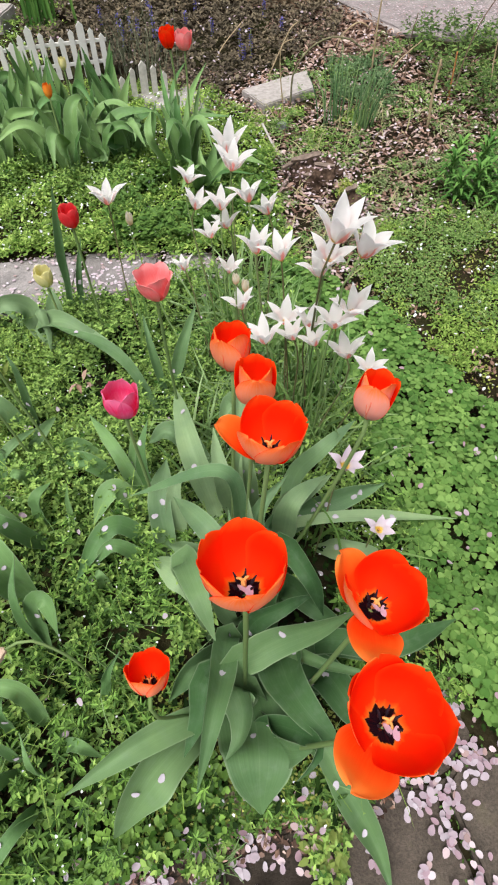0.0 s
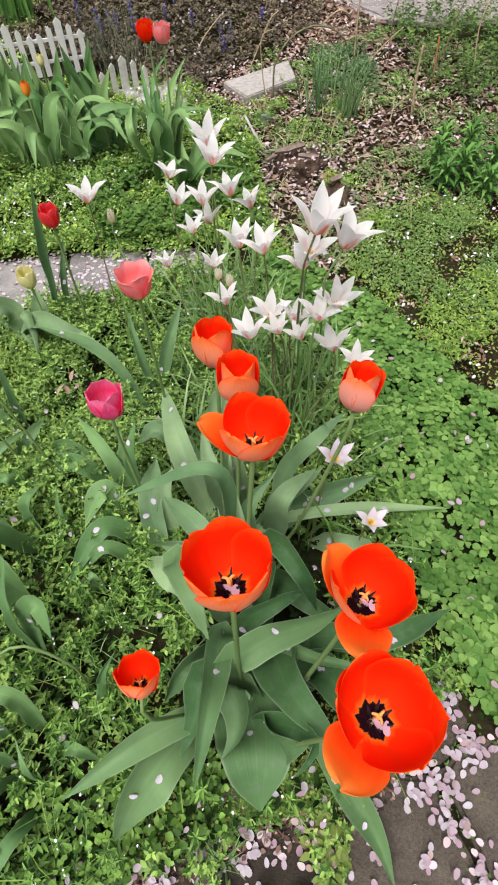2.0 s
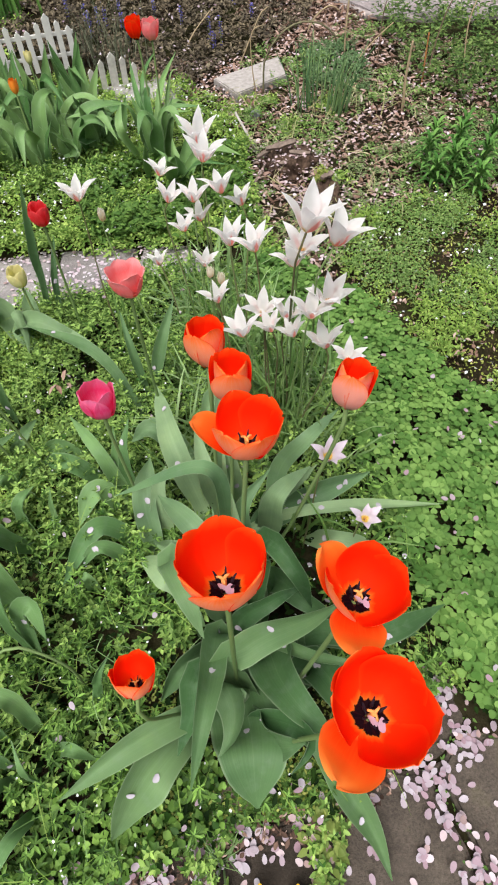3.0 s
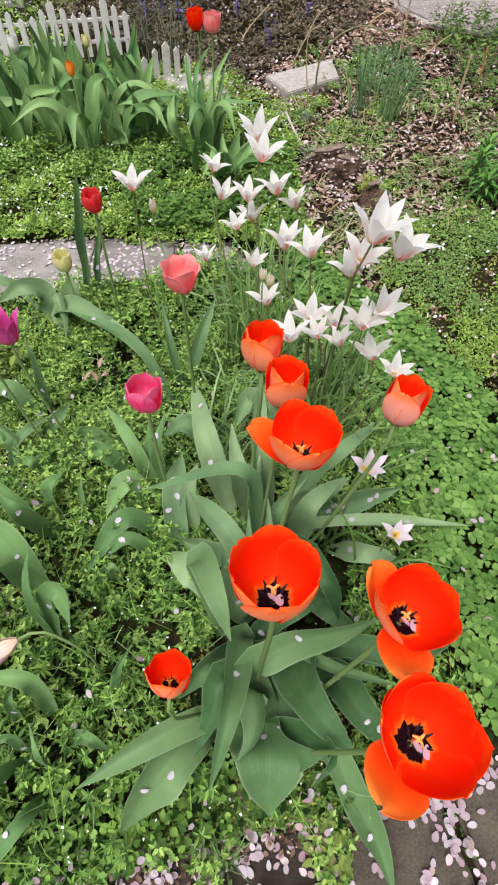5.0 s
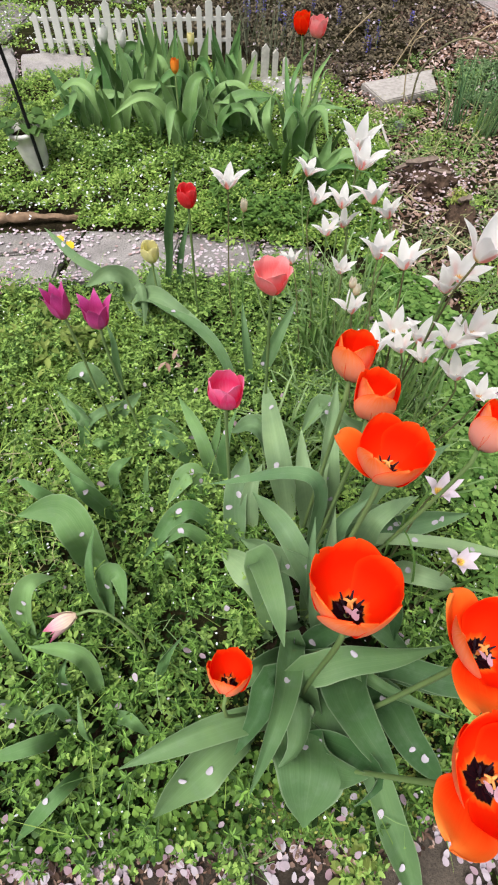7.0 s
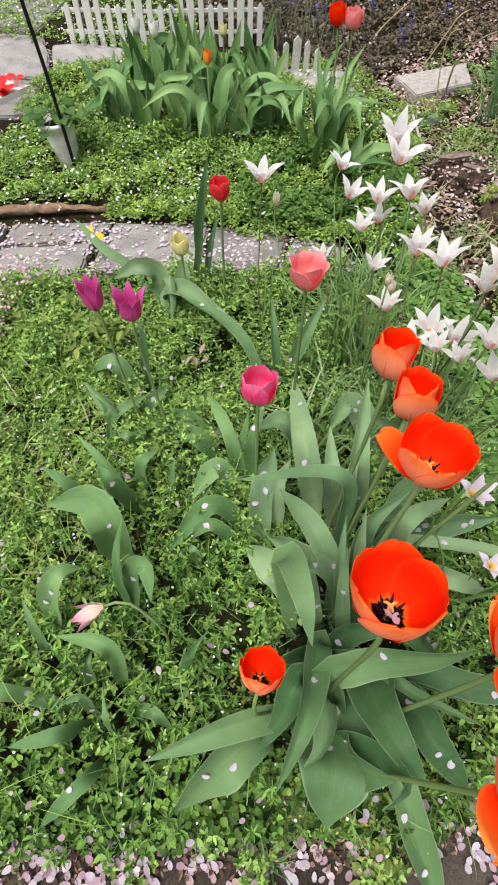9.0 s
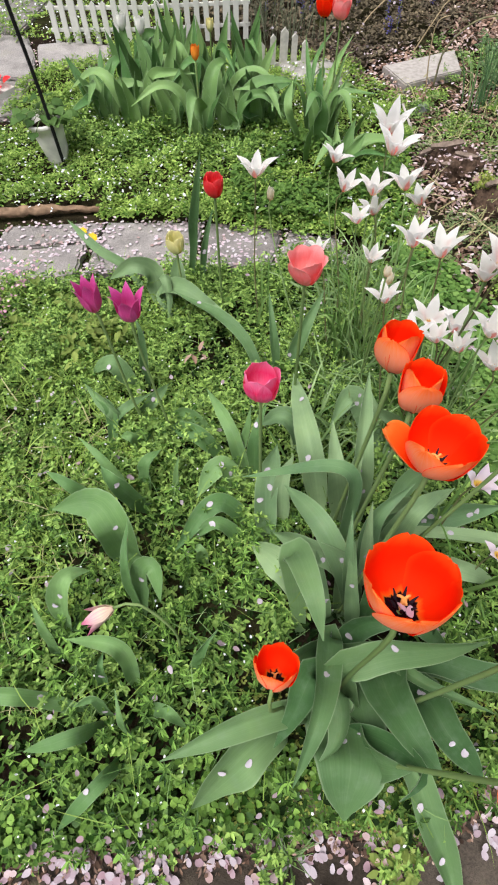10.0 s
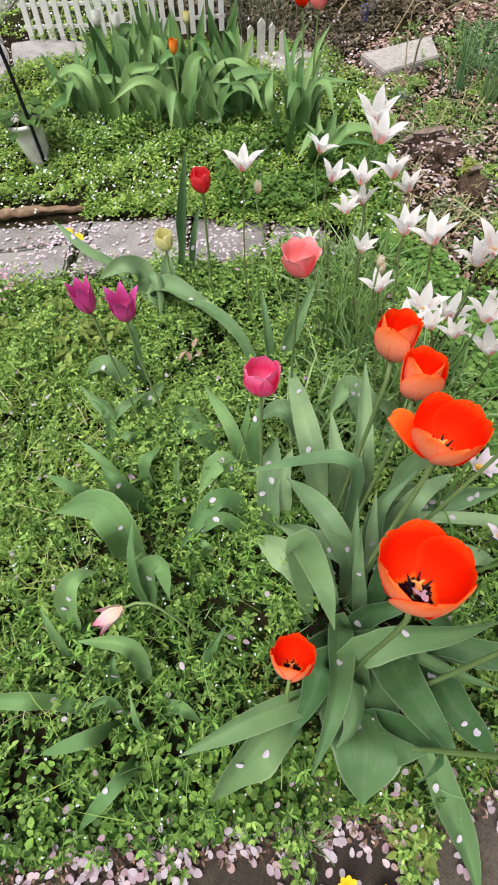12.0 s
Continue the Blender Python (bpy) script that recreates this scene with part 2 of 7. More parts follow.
HEDGE_LEAF = foliage("shoot_leaf", (0.045, 0.105, 0.028), (0.20, 0.30, 0.09), True, 0.55, 0.25, patch=3.0)
PETAL_ON_LEAF = plain("limp_petal", (0.45, 0.42, 0.46), 0.6, 0.15)
# The shade inside an open tulip is put into this pinker petal colour
PETAL_SHADED = plain("shaded_limp_petal", (0.50, 0.34, 0.42), 0.6, 0.15)
BLADE_GREEN = foliage("grass_blade", (0.13, 0.25, 0.08), (0.31, 0.45, 0.21), True, 0.45, 0.2)
MOSS = foliage("moss_green", (0.15, 0.21, 0.035), (0.46, 0.50, 0.15), True, 0.7, 0.2)
YELLOW = plain("yellow_petal", (0.8, 0.5, 0.02), 0.5)
CHERRY = island_material("cherry_petal", [(0.0, (0.36, 0.24, 0.28)), (0.5, (0.42, 0.34, 0.385)), (1.0, (0.52, 0.475, 0.52))], 0.6, 0.2)
# The same petals as CHERRY in a paler tone, for the path
CHERRY_PALER = island_material("paler_cherry_petal", [(0.0, (0.52, 0.40, 0.45)), (0.5, (0.58, 0.50, 0.55)), (1.0, (0.68, 0.64, 0.68))], 0.6, 0.2)
CHERRY_OLD = island_material("trodden_petal", [(0.0, (0.34, 0.23, 0.21)), (0.5, (0.50, 0.39, 0.40)), (1.0, (0.62, 0.54, 0.57))], 0.7, 0.1)
LITTER = island_material("leaf_litter", [(0.0, (0.11, 0.065, 0.045)), (0.35, (0.26, 0.165, 0.12)), (0.75, (0.42, 0.30, 0.245)), (1.0, (0.54, 0.44, 0.39))], 0.85, 0.0)
DARK_LITTER = island_material("dark_leaf_litter", [(0.0, (0.04, 0.025, 0.018)), (0.6, (0.12, 0.075, 0.055)), (1.0, (0.22, 0.15, 0.12))], 0.85, 0.0)
STRAW = island_material("dry_straw", [(0.0, (0.28, 0.27, 0.12)), (1.0, (0.48, 0.47, 0.26))], 0.8, 0.1)
WHITE_SPECK = island_material("tiny_blossom", [(0.0, (0.72, 0.76, 0.8)), (1.0, (0.84, 0.85, 0.86))], 0.6, 0.2)
BLUE = island_material("bugle_blossom", [(0.0, (0.10, 0.09, 0.36)), (1.0, (0.22, 0.20, 0.55))], 0.6, 0.2)
PHLOX = island_material("pink_blossom", [(0.0, (0.55, 0.28, 0.38)), (1.0, (0.78, 0.56, 0.62))], 0.6, 0.2)
FENCE_WHITE = plain("white_plastic", (0.64, 0.64, 0.60), 0.45, 0.08, 40.0)
OLD_WHITE = plain("weathered_white_paint", (0.55, 0.53, 0.49), 0.7, 0.22, 60.0)
BLACK_IRON = plain("black_iron", (0.012, 0.012, 0.013), 0.45, 0.3, 80.0)
POT_WHITE = plain("dirty_white_plastic", (0.70, 0.69, 0.64), 0.5, 0.16, 25.0)
CANE = plain("dry_cane", (0.36, 0.28, 0.17), 0.8, 0.3, 60.0)
RUST = plain("rust_brown_stalk", (0.36, 0.16, 0.06), 0.85, 0.4, 60.0)
CANE_OLIVE = plain("olive_stem", (0.17, 0.16, 0.09), 0.7, 0.3, 60.0)
CANE_DARK = plain("dark_twig", (0.14, 0.10, 0.07), 0.8, 0.3, 60.0)
BARK = plain("dark_crumbling_wood", (0.07, 0.046, 0.032), 0.95, 0.6, 70.0, relief=1.0)
FINE_WEED = foliage("fine_weed_leaf", (0.14, 0.26, 0.045), (0.37, 0.52, 0.13), True, 0.5, 0.25, patch=5.0)
WOOD = plain("rotting_wood", (0.23, 0.155, 0.10), 0.9, 0.4, 50.0, relief=0.6)
KERB = plain("worn_pale_concrete", (0.29, 0.255, 0.24), 0.95, 0.4, 45.0, relief=0.9)
PALE_STONE = plain("weathered_pale_stone", (0.31, 0.30, 0.275), 0.85, 0.25, 45.0, relief=0.5)
CONCRETE = plain("grey_paving_stone", (0.36, 0.335, 0.31), 0.85, 0.2, 70.0, relief=0.4)


def stone_material(name, colour, wet=0.8):
    m, nt, b = nodes_of(name, wet, 0.2)
    rnd = nt.nodes.new("ShaderNodeObjectInfo").outputs["Random"]
    grain = noise_of(nt, 260.0, 4.0, 0.7)
    cloud = noise_of(nt, 14.0, 5.0, 0.6)
    col = ramp(nt, cloud, [(0.3, tuple(c * 0.68 for c in colour)), (0.7, tuple(c * 1.25 for c in colour))])
    col = mix(nt, "MULTIPLY", 0.85, col, ramp(nt, grain, [(0.3, (0.5,) * 3), (0.7, (1.35,) * 3)]))
    col = mix(nt, "MULTIPLY", 0.5, col, ramp(nt, rnd, [(0.0, (0.5, 0.47, 0.45)), (1.0, (1.25, 1.22, 1.2))]))
    moss = noise_of(nt, 7.0, 5.0, 0.65)
    col = mix(nt, "MIX", ramp(nt, moss, [(0.58, (0, 0, 0)), (0.72, (0.45,) * 3)]), col, (0.12, 0.13, 0.05))
    nt.links.new(col, b.inputs["Base Color"])
    bump(nt, b, mix(nt, "ADD", 0.6, grain, cloud), 0.8, 0.004)
    return m


FLAG = stone_material("dark_flagstone", (0.105, 0.088, 0.070))
FLAG_DARK = stone_material("dark_brown_flagstone", (0.050, 0.040, 0.030))
MOSSY_STONE = stone_material("mossy_brown_stone", (0.13, 0.11, 0.075))
FLAG_PALE = stone_material("pale_flagstone", (0.315, 0.30, 0.29))
DRIVE = stone_material("gravelly_asphalt", (0.40, 0.36, 0.355))


def soil_material():
    m, nt, b = nodes_of("garden_soil", 0.95, 0.03)
    fine, clods, patches = noise_of(nt, 150.0, 6.0, 0.7), noise_of(nt, 28.0, 6.0, 0.6), noise_of(nt, 2.5, 4.0)
    col = ramp(nt, clods, [(0.3, (0.010, 0.0075, 0.005)), (0.6, (0.030, 0.021, 0.014)), (0.8, (0.065, 0.046, 0.031))])
    col = mix(nt, "MULTIPLY", 0.7, col, ramp(nt, fine, [(0.3, (0.6,) * 3), (0.7, (1.3,) * 3)]))
    col = mix(nt, "MIX", ramp(nt, patches, [(0.4, (0, 0, 0)), (0.7, (0.45,) * 3)]), col, (0.06, 0.075, 0.022))
    nt.links.new(col, b.inputs["Base Color"])
    bump(nt, b, mix(nt, "ADD", 0.5, fine, clods), 0.8, 0.008)
    return m


SOIL = soil_material()


# ---- builders ----
rng = np.random.default_rng(5)


def mesh(name, verts, faces, mats, uv=None, which=None, smooth=True):
    me = bpy.data.meshes.new(name)
    me.from_pydata([tuple(map(float, v)) for v in verts], [], [tuple(map(int, f)) for f in faces])
    for m in mats if isinstance(mats, (list, tuple)) else [mats]:
        me.materials.append(m)
    if which is not None:
        me.polygons.foreach_set("material_index", np.asarray(which, dtype=np.int32))
    if smooth:
        me.polygons.foreach_set("use_smooth", np.ones(len(me.polygons), dtype=bool))
    if uv is not None:
        layer = me.uv_layers.new(name="uv")
        idx = np.empty(len(me.loops), dtype=np.int32)
        me.loops.foreach_get("vertex_index", idx)
        layer.data.foreach_set("uv", np.asarray(uv, dtype=np.float32)[idx].ravel())
    me.update()
    return me


def part(name, me, parent=None, label=""):
    ob = new(name, me)
    if parent is not None:
        ob.parent = parent
        ob.matrix_parent_inverse = Matrix.Translation(-parent.location)
    return tagged(ob, label=label)


def thing(name, place, label, category, group=""):
    ob = new(name)
    ob.empty_display_size = 0.02
    ob.location = place
    return tagged(ob, label=label, category=category, group=group)


def spline(points, n):
    """A smooth line of n places through the points."""
    p = [np.array(q, float) for q in points]
    p = [2 * p[0] - p[1], *p, 2 * p[-1] - p[-2]]
    lens = [np.linalg.norm(p[i + 1] - p[i]) for i in range(1, len(p) - 2)]
    ends = np.cumsum([0] + lens)
    out = []
    for s in np.linspace(0, ends[-1], n):
        i = min(int(np.searchsorted(ends, s, side="right")) - 1, len(lens) - 1)
        t = (s - ends[i]) / max(lens[i], 1e-9)
        a, b, c, d = p[i:i + 4]
        out.append(0.5 * (2 * b + (c - a) * t + (2 * a - 5 * b + 4 * c - d) * t * t + (3 * b - a - 3 * c + d) * t ** 3))
    return np.array(out)


def frames(line, up):
    tang = np.gradient(line, axis=0)
    tang /= np.linalg.norm(tang, axis=1)[:, None] + 1e-9
    side = np.cross(tang, up)
    side /= np.linalg.norm(side, axis=1)[:, None] + 1e-9
    nor = np.cross(side, tang)
    return tang, side, nor


def tube(points, radius, n=10, sides=7, taper=1.0):
    line = spline(points, n)
    tang, side, nor = frames(line, np.array((0.31, 0.83, 0.12)))
    verts, faces = [], []
    for i in range(n):
        r = radius * (1 + (taper - 1) * i / (n - 1))
        for k in range(sides):
            a = 2 * math.pi * k / sides
            verts.append(line[i] + r * (math.cos(a) * side[i] + math.sin(a) * nor[i]))
    for i in range(n - 1):
        for k in range(sides):
            j = (k + 1) % sides
            faces.append((i * sides + k, i * sides + j, (i + 1) * sides + j, (i + 1) * sides + k))
    faces += [tuple(range(sides))[::-1], tuple(range((n - 1) * sides, n * sides))]
    return verts, faces


def ribbon(line, widths, up, fold=0.3, wave=0.0, thick=0.0009, across=4, phase=0.0, twist=0.0):
    """A leaf blade with a channelled section, gently wavy rims and real thickness."""
    n = len(line)
    tang, side, nor = frames(line, np.array(up, float))
    # turn the section steadily so that it never flips from one place to the next
    for i in range(1, n):
        if np.dot(side[i], side[i - 1]) < 0:
            side[i], nor[i] = -side[i], -nor[i]
    for i in range(n):
        a = twist * i / (n - 1)
        side[i], nor[i] = side[i] * math.cos(a) + nor[i] * math.sin(a), nor[i] * math.cos(a) - side[i] * math.sin(a)
    top, uv = [], []
    for i in range(n):
        v = i / (n - 1)
        for k in range(across + 1):
            u = 2 * k / across - 1
            ripple = math.sin((8 if u > 0 else 10.5) * v + phase + (2.2 if u > 0 else 0)) + 0.4 * math.sin(21 * v + 2 * phase * u)
            lift = fold * widths[i] * 0.5 * abs(u) ** 1.4 + wave * ripple * u * u * math.sin(math.pi * v)
            top.append(line[i] + side[i] * (u * widths[i] * 0.5) + nor[i] * lift)
            uv.append((k / across, v))
    top = np.array(top)
    low = top - np.repeat(nor, across + 1, axis=0) * thick
    m = across + 1
    faces = []
    off = n * m
    for i in range(n - 1):
        for k in range(across):
            a, b, c, d = i * m + k, i * m + k + 1, (i + 1) * m + k + 1, (i + 1) * m + k
            faces.append((a, b, c, d))
            faces.append((off + d, off + c, off + b, off + a))
    rows = [np.vstack([top, low])]
    count, more = 2 * off, []
    for side_at, flip in ((0, False), (across, True)):
        ids = [i * m + side_at for i in range(n)]
        rows += [top[ids], low[ids]]
        more += [uv[i] for i in ids] * 2
        for i in range(n - 1):
            f = (count + i, count + i + 1, count + n + i + 1, count + n + i)
            faces.append(f[::-1] if flip else f)
        count += 2 * n
    return np.vstack(rows), faces, uv + uv + more


FEET = {}
LOOSE_PETALS = []
for s in (0.0085, 0.010, 0.0115, 0.013):
    ring = [(s * 0.56 * math.cos(a) * (0.9 if k == 0 else 1.0), s * (0.40 - 0.07 * math.cos(a)) * math.sin(a), 0.0006 + 0.0006 * math.cos(2 * a + s * 900)) for k, a in enumerate(np.linspace(0, 2 * math.pi, 17)[:-1])]
    LOOSE_PETALS.append(mesh("fallen_petal", [(0, 0, 0.0003)] + ring, [(0, k + 1, (k + 1) % 16 + 1) for k in range(16)], PETAL_ON_LEAF))


def leaf(plant, *shape, wave=0.002, fold=None, dots=(), full=None, taper=None, twist=None):
    """A tulip leaf: the places that its midrib runs through from the foot to the tip, and its width last."""
    *points, width = shape
    foot = FEET[plant.name]
    base, tip = np.array(points[0]), np.array(points[-1])
    start = base.copy()
    step = np.array((foot[0], foot[1])) - base[:2]
    far = np.linalg.norm(step)
    start[:2] += step * min(1.0, 0.07 / max(far, 1e-6))
    start[2] = 0.0
    line = spline([start, *points] if base[2] > 0.045 else [(*base[:2], 0.0), *points[1:]], 26)
    grow = np.linalg.norm(np.diff(line, axis=0), axis=1)
    along = np.concatenate([[0], np.cumsum(grow)]) / grow.sum()
    full = full or (0.52 if foot[1] < 1.2 else 0.42)
    taper = taper or (2.0 if foot[1] < 1.2 else 1.6)
    rise = np.clip(along / full, 0, 1)
    outline = (0.34 + 0.66 * np.sin(rise * math.pi / 2) ** 1.1) * np.clip(1 - np.clip((along - full) / (1 - full), 0, 1) ** taper, 0, 1)
    ph = float(rng.uniform(0, 6))
    widths = width * np.maximum(outline * (1 + 0.05 * np.sin(13 * along + ph)), 0.03)
    back = tip - base
    up = np.array((0.0, -0.45, 1.0)) - 0.25 * back / (np.linalg.norm(back) + 1e-6)
    sway = np.cross(back, up)
    line = line + np.outer(0.07 * width * np.sin(5 * along + ph) * along, sway / (np.linalg.norm(sway) + 1e-9))
    fold = float(rng.uniform(0.25, 0.65)) if fold is None else fold
    wave = max(wave, 0.10 * width)
    twist = float(rng.uniform(-0.6, 0.6)) if twist is None else twist
    verts, faces, uv = ribbon(line, widths, up, fold, wave, across=6, phase=ph, twist=twist)
    extra = int(rng.choice((0, 0, 0, 1, 1))) if foot[1] < 0.9 else 0
    dots = tuple(dots) + tuple((float(rng.uniform(0.35, 0.85)), float(rng.uniform(-0.6, 0.6))) for k in range(extra))
    for v, u in dots:
        i = int(v * 25)
        a, b = np.array(verts[i * 7 + 3]), np.array(verts[i * 7 + (6 if u > 0 else 0)])
        p = a + (b - a) * abs(u)
        t, s = line[i + 1] - line[i], np.array(verts[i * 7 + 6]) - np.array(verts[i * 7])
        z = Vector(np.cross(s, t)).normalized()
        if z.z < 0 and z.y > 0:
            z = -z
        ob = new("fallen_petal", LOOSE_PETALS[rng.integers(0, 4)])
        ob.matrix_basis = Matrix.Translation(Vector(p) + z * 0.0008) @ Vector((0, 0, 1)).rotation_difference(z).to_matrix().to_4x4() @ Matrix.Rotation(float(rng.uniform(0, 6.28)), 4, "Z")
        tagged(ob, label="single pale cherry petal lying on a tulip leaf", category="petal", group="petals on leaves")
    return part("leaf", mesh("leaf", verts, faces, FRESH_LEAF if foot[1] > 1.2 else LEAF, uv), plant)


def petal(length, width, angles, curve, inner, outer, thick=0.0004, pointed=0.0, ruffle=0.0, nu=12, nv=20, seed=0, skew=0.0):
    """One petal, foot at the origin, growing along +z and leaning towards +x by the angles (degrees) along its length."""
    v = 1 - (1 - np.linspace(0, 1, nv)) ** 1.5
    ang = np.radians(np.interp(v, np.linspace(0, 1, len(angles)), angles))
    r = np.concatenate([[0], np.cumsum(np.diff(v) * np.sin((ang[1:] + ang[:-1]) / 2))]) * length
    h = np.concatenate([[0], np.cumsum(np.diff(v) * np.cos((ang[1:] + ang[:-1]) / 2))]) * length
    if pointed > 0:
        w = np.sin(np.pi * np.clip(v, 0, 1) ** (0.75 + 0.1 * pointed)) ** (0.75 + 0.35 * pointed)
        w = np.maximum(w, 0.32 * (1 - v))
    else:
        w = np.clip(0.26 + 2.1 * v - 1.45 * v * v, 0, 1) * np.sqrt(np.clip(1 - np.clip((v - 0.42) / 0.583, 0, 1) ** 2.5, 0, 1))
    w = np.maximum(w * width, width * 0.02)
    inside, out, uv = [], [], []
    for i in range(nv):
        n = np.array((-math.cos(ang[i]), 0, math.sin(ang[i])))
        for k in range(nu + 1):
            u = 2 * k / nu - 1
            c = max(curve, 0.004)
            a = u * w[i] / 2 / c
            off = c * (1 - math.cos(min(abs(a), 1.6)))
            y = c * math.sin(max(-1.5, min(1.5, a)))
            rf = ruffle * math.sin(u * 3.2 + seed + 2 * v[i]) * v[i] ** 2 * length
            p = np.array((r[i], y, h[i])) + n * (off + rf + skew * u * w[i] * 0.5 * min(1.0, 3 * v[i]))
            if pointed <= 0 and v[i] > 0.72:
                p = p + np.array((math.sin(ang[i]), 0, math.cos(ang[i]))) * (length * 0.013 * (v[i] - 0.72) / 0.28 * (math.sin(4.6 * u + 1.9 * seed) + 0.5 * math.sin(9.7 * u + 3.1 * seed)))
            inside.append(p)
            uv.append((k / nu, v[i]))
            out.append(p - n * thick)
    m = nu + 1
    off = nv * m
    faces, which = [], []
    for i in range(nv - 1):
        for k in range(nu):
            a, b, c, d = i * m + k, i * m + k + 1, (i + 1) * m + k + 1, (i + 1) * m + k
            faces += [(a, b, c, d), (off + d, off + c, off + b, off + a)]
            which += [0, 1]
    verts, uvs = inside + out, uv + uv
    around = [i * m for i in range(nv)] + [(nv - 1) * m + k for k in range(1, nu)] + [i * m + nu for i in range(nv - 1, -1, -1)]
    start = len(verts)
    verts = verts + [inside[i] for i in around] + [out[i] for i in around]
    uvs = uvs + [uv[i] for i in around] * 2
    n = len(around)
    for i in range(n - 1):
        faces.append((start + i, start + i + 1, start + n + i + 1, start + n + i))
        which.append(0)
    return mesh("petal", verts, faces, [inner, outer], uvs, which)


def tilt_to(axis, place, turn=0.0):
    z = Vector(axis).normalized()
    return Matrix.Translation(place) @ Vector((0, 0, 1)).rotation_difference(z).to_matrix().to_4x4() @ Matrix.Rotation(radians(turn), 4, "Z")


def set_in(ob, plant, m):
    ob.parent = plant
    ob.matrix_parent_inverse = Matrix.Identity(4)
    ob.matrix_basis = Matrix.Translation(-Vector(plant.location)) @ m
    return ob


def stem(plant, foot, head, axis, radius, material=None, bow=0.0):
    a = np.array(axis) / np.linalg.norm(axis)
    head = np.array(head)
    root = np.array((foot[0], foot[1], -0.01))
    mid = (root + head) / 2 + np.array((bow, bow * 0.4, -0.45 * abs(head[0] - root[0]) - 0.02))
    return part("stem", mesh("stem", *tube([root, mid, head - a * 0.05, head + a * 0.003], radius, 12, 8, 0.9), material or STEM), plant)


def blossom(plant, place, axis, turn, size, width, angles, curve, inner, outer, count=6, pointed=0.0, ruffle=0.0, droop=None, wobble=4.0, skew=0.0, flopped=None):
    for k in range(count):
        ring = k % 2 if not skew else 0.5
        ang = [a + (wobble * math.sin(k * 2.3 + turn) if i else 0) - 3.0 * ring for i, a in enumerate(angles)]
        slim, fold = 1.0, ruffle
        if droop and k in droop:
            slim, fold = 0.95, 2.6 * ruffle
            ang = [a + droop[k] * f for a, f in zip(angles, (0.0, 0.35, 0.8, 1.0, 1.15))]
        me = petal(size * (0.97 + 0.03 * (k % 2)), slim * width * (1.0 - 0.07 * ring), ang, curve * (1.25 - 0.33 * ring), flopped if flopped and droop and k in droop else inner, outer, pointed=pointed, ruffle=fold, seed=k + turn, skew=skew)
        ob = new("petal", me)
        set_in(ob, plant, tilt_to(axis, place, turn + 60 * k) @ Matrix.Translation((0.0015 + 0.0012 * (1 - ring), 0, 0.0)))


def stamens(plant, place, axis, scale, dark=True):
    base = tilt_to(axis, place)
    for k in range(6):
        a = radians(60 * k + 20)
        tip = (0.010 * scale * math.cos(a), 0.010 * scale * math.sin(a), 0.017 * scale)
        knee = (0.006 * scale * math.cos(a), 0.006 * scale * math.sin(a), 0.009 * scale)
        verts, faces = tube([(0, 0, 0.001), knee], 0.0008 * scale, 4, 5)
        v, f = tube([knee, ((knee[0] + tip[0]) / 2, (knee[1] + tip[1]) / 2, (knee[2] + tip[2]) / 2 + 0.001), tip], 0.0015 * scale, 6, 6, 0.35)
        thread = set_in(new("stamen", mesh("stamen", verts, faces, ANTHER if dark else PISTIL)), plant, base)
        head = new("anther", mesh("anther", v, f, ANTHER if dark else PISTIL))
        head.parent = thread
        head.matrix_parent_inverse = Matrix.Identity(4)
    verts, faces = tube([(0, 0, 0), (0, 0, 0.012 * scale), (0, 0, 0.016 * scale)], 0.0019 * scale, 6, 7, 1.1)
    n = len(verts)
    for k in range(3):
        a = radians(120 * k + 40)
        v, f = tube([(0, 0, 0.0155 * scale), (0.003 * scale * math.cos(a), 0.003 * scale * math.sin(a), 0.0172 * scale), (0.0052 * scale * math.cos(a), 0.0052 * scale * math.sin(a), 0.0160 * scale)], 0.0013 * scale, 5, 6, 0.7)
        faces += [tuple(i + len(verts) for i in q) for q in f]
        verts = list(verts) + list(v)
    set_in(new("pistil", mesh("pistil", verts, faces, PISTIL)), plant, base)


def tulip_thing(name, place, foot, label, category="tulip", group=""):
    t = thing(name, (foot[0], foot[1], 0), label, category, group)
    FEET[t.name] = foot
    return t


def red_tulip(place, foot, size, opening, axis=(0, 0, 1), turn=0, droop=None, pink=False, label=""):
    t = tulip_thing("red_tulip", place, foot, label, group="red tulips")
    stem(t, foot, place, axis, 0.0033 if size > 0.045 else 0.0024)
    o = opening
    angles = [84, 30 + 38 * o, 6 + 34 * o, -4 + 26 * o, -9 + 24 * o] if o > 0.4 else [56, 26 + 20 * o, 9 + 10 * o, 2.0, 2.0]
    blossom(t, place, axis, turn, size, size * (0.66 + 0.38 * o), angles, size * (0.38 + 0.20 * o), RED_IN, PINK_OUT if pink else RED_OUT, ruffle=0.016, droop=droop, wobble=2.0, skew=0.05 if o > 0.4 else 0.0, flopped=FLOP_IN)
    stamens(t, place, axis, size / 0.06)
    if size > 0.06 and opening > 0.62:
        for k in range(2):
            ob = new("fallen_petal", LOOSE_PETALS[3 - k].copy())
            ob.data.materials[0] = PETAL_SHADED
            ob.matrix_basis = tilt_to(axis, place) @ Matrix.Translation((0.005 - 0.007 * k, -0.008 + 0.003 * k, 0.0150)) @ Matrix.Scale(0.78, 4) @ Matrix.Rotation(1.3 + k, 4, "Z") @ Matrix.Rotation(0.5, 4, "X")
            tagged(ob, label="single pale cherry petal fallen into an open tulip", category="petal", group="petals on leaves")
    return t


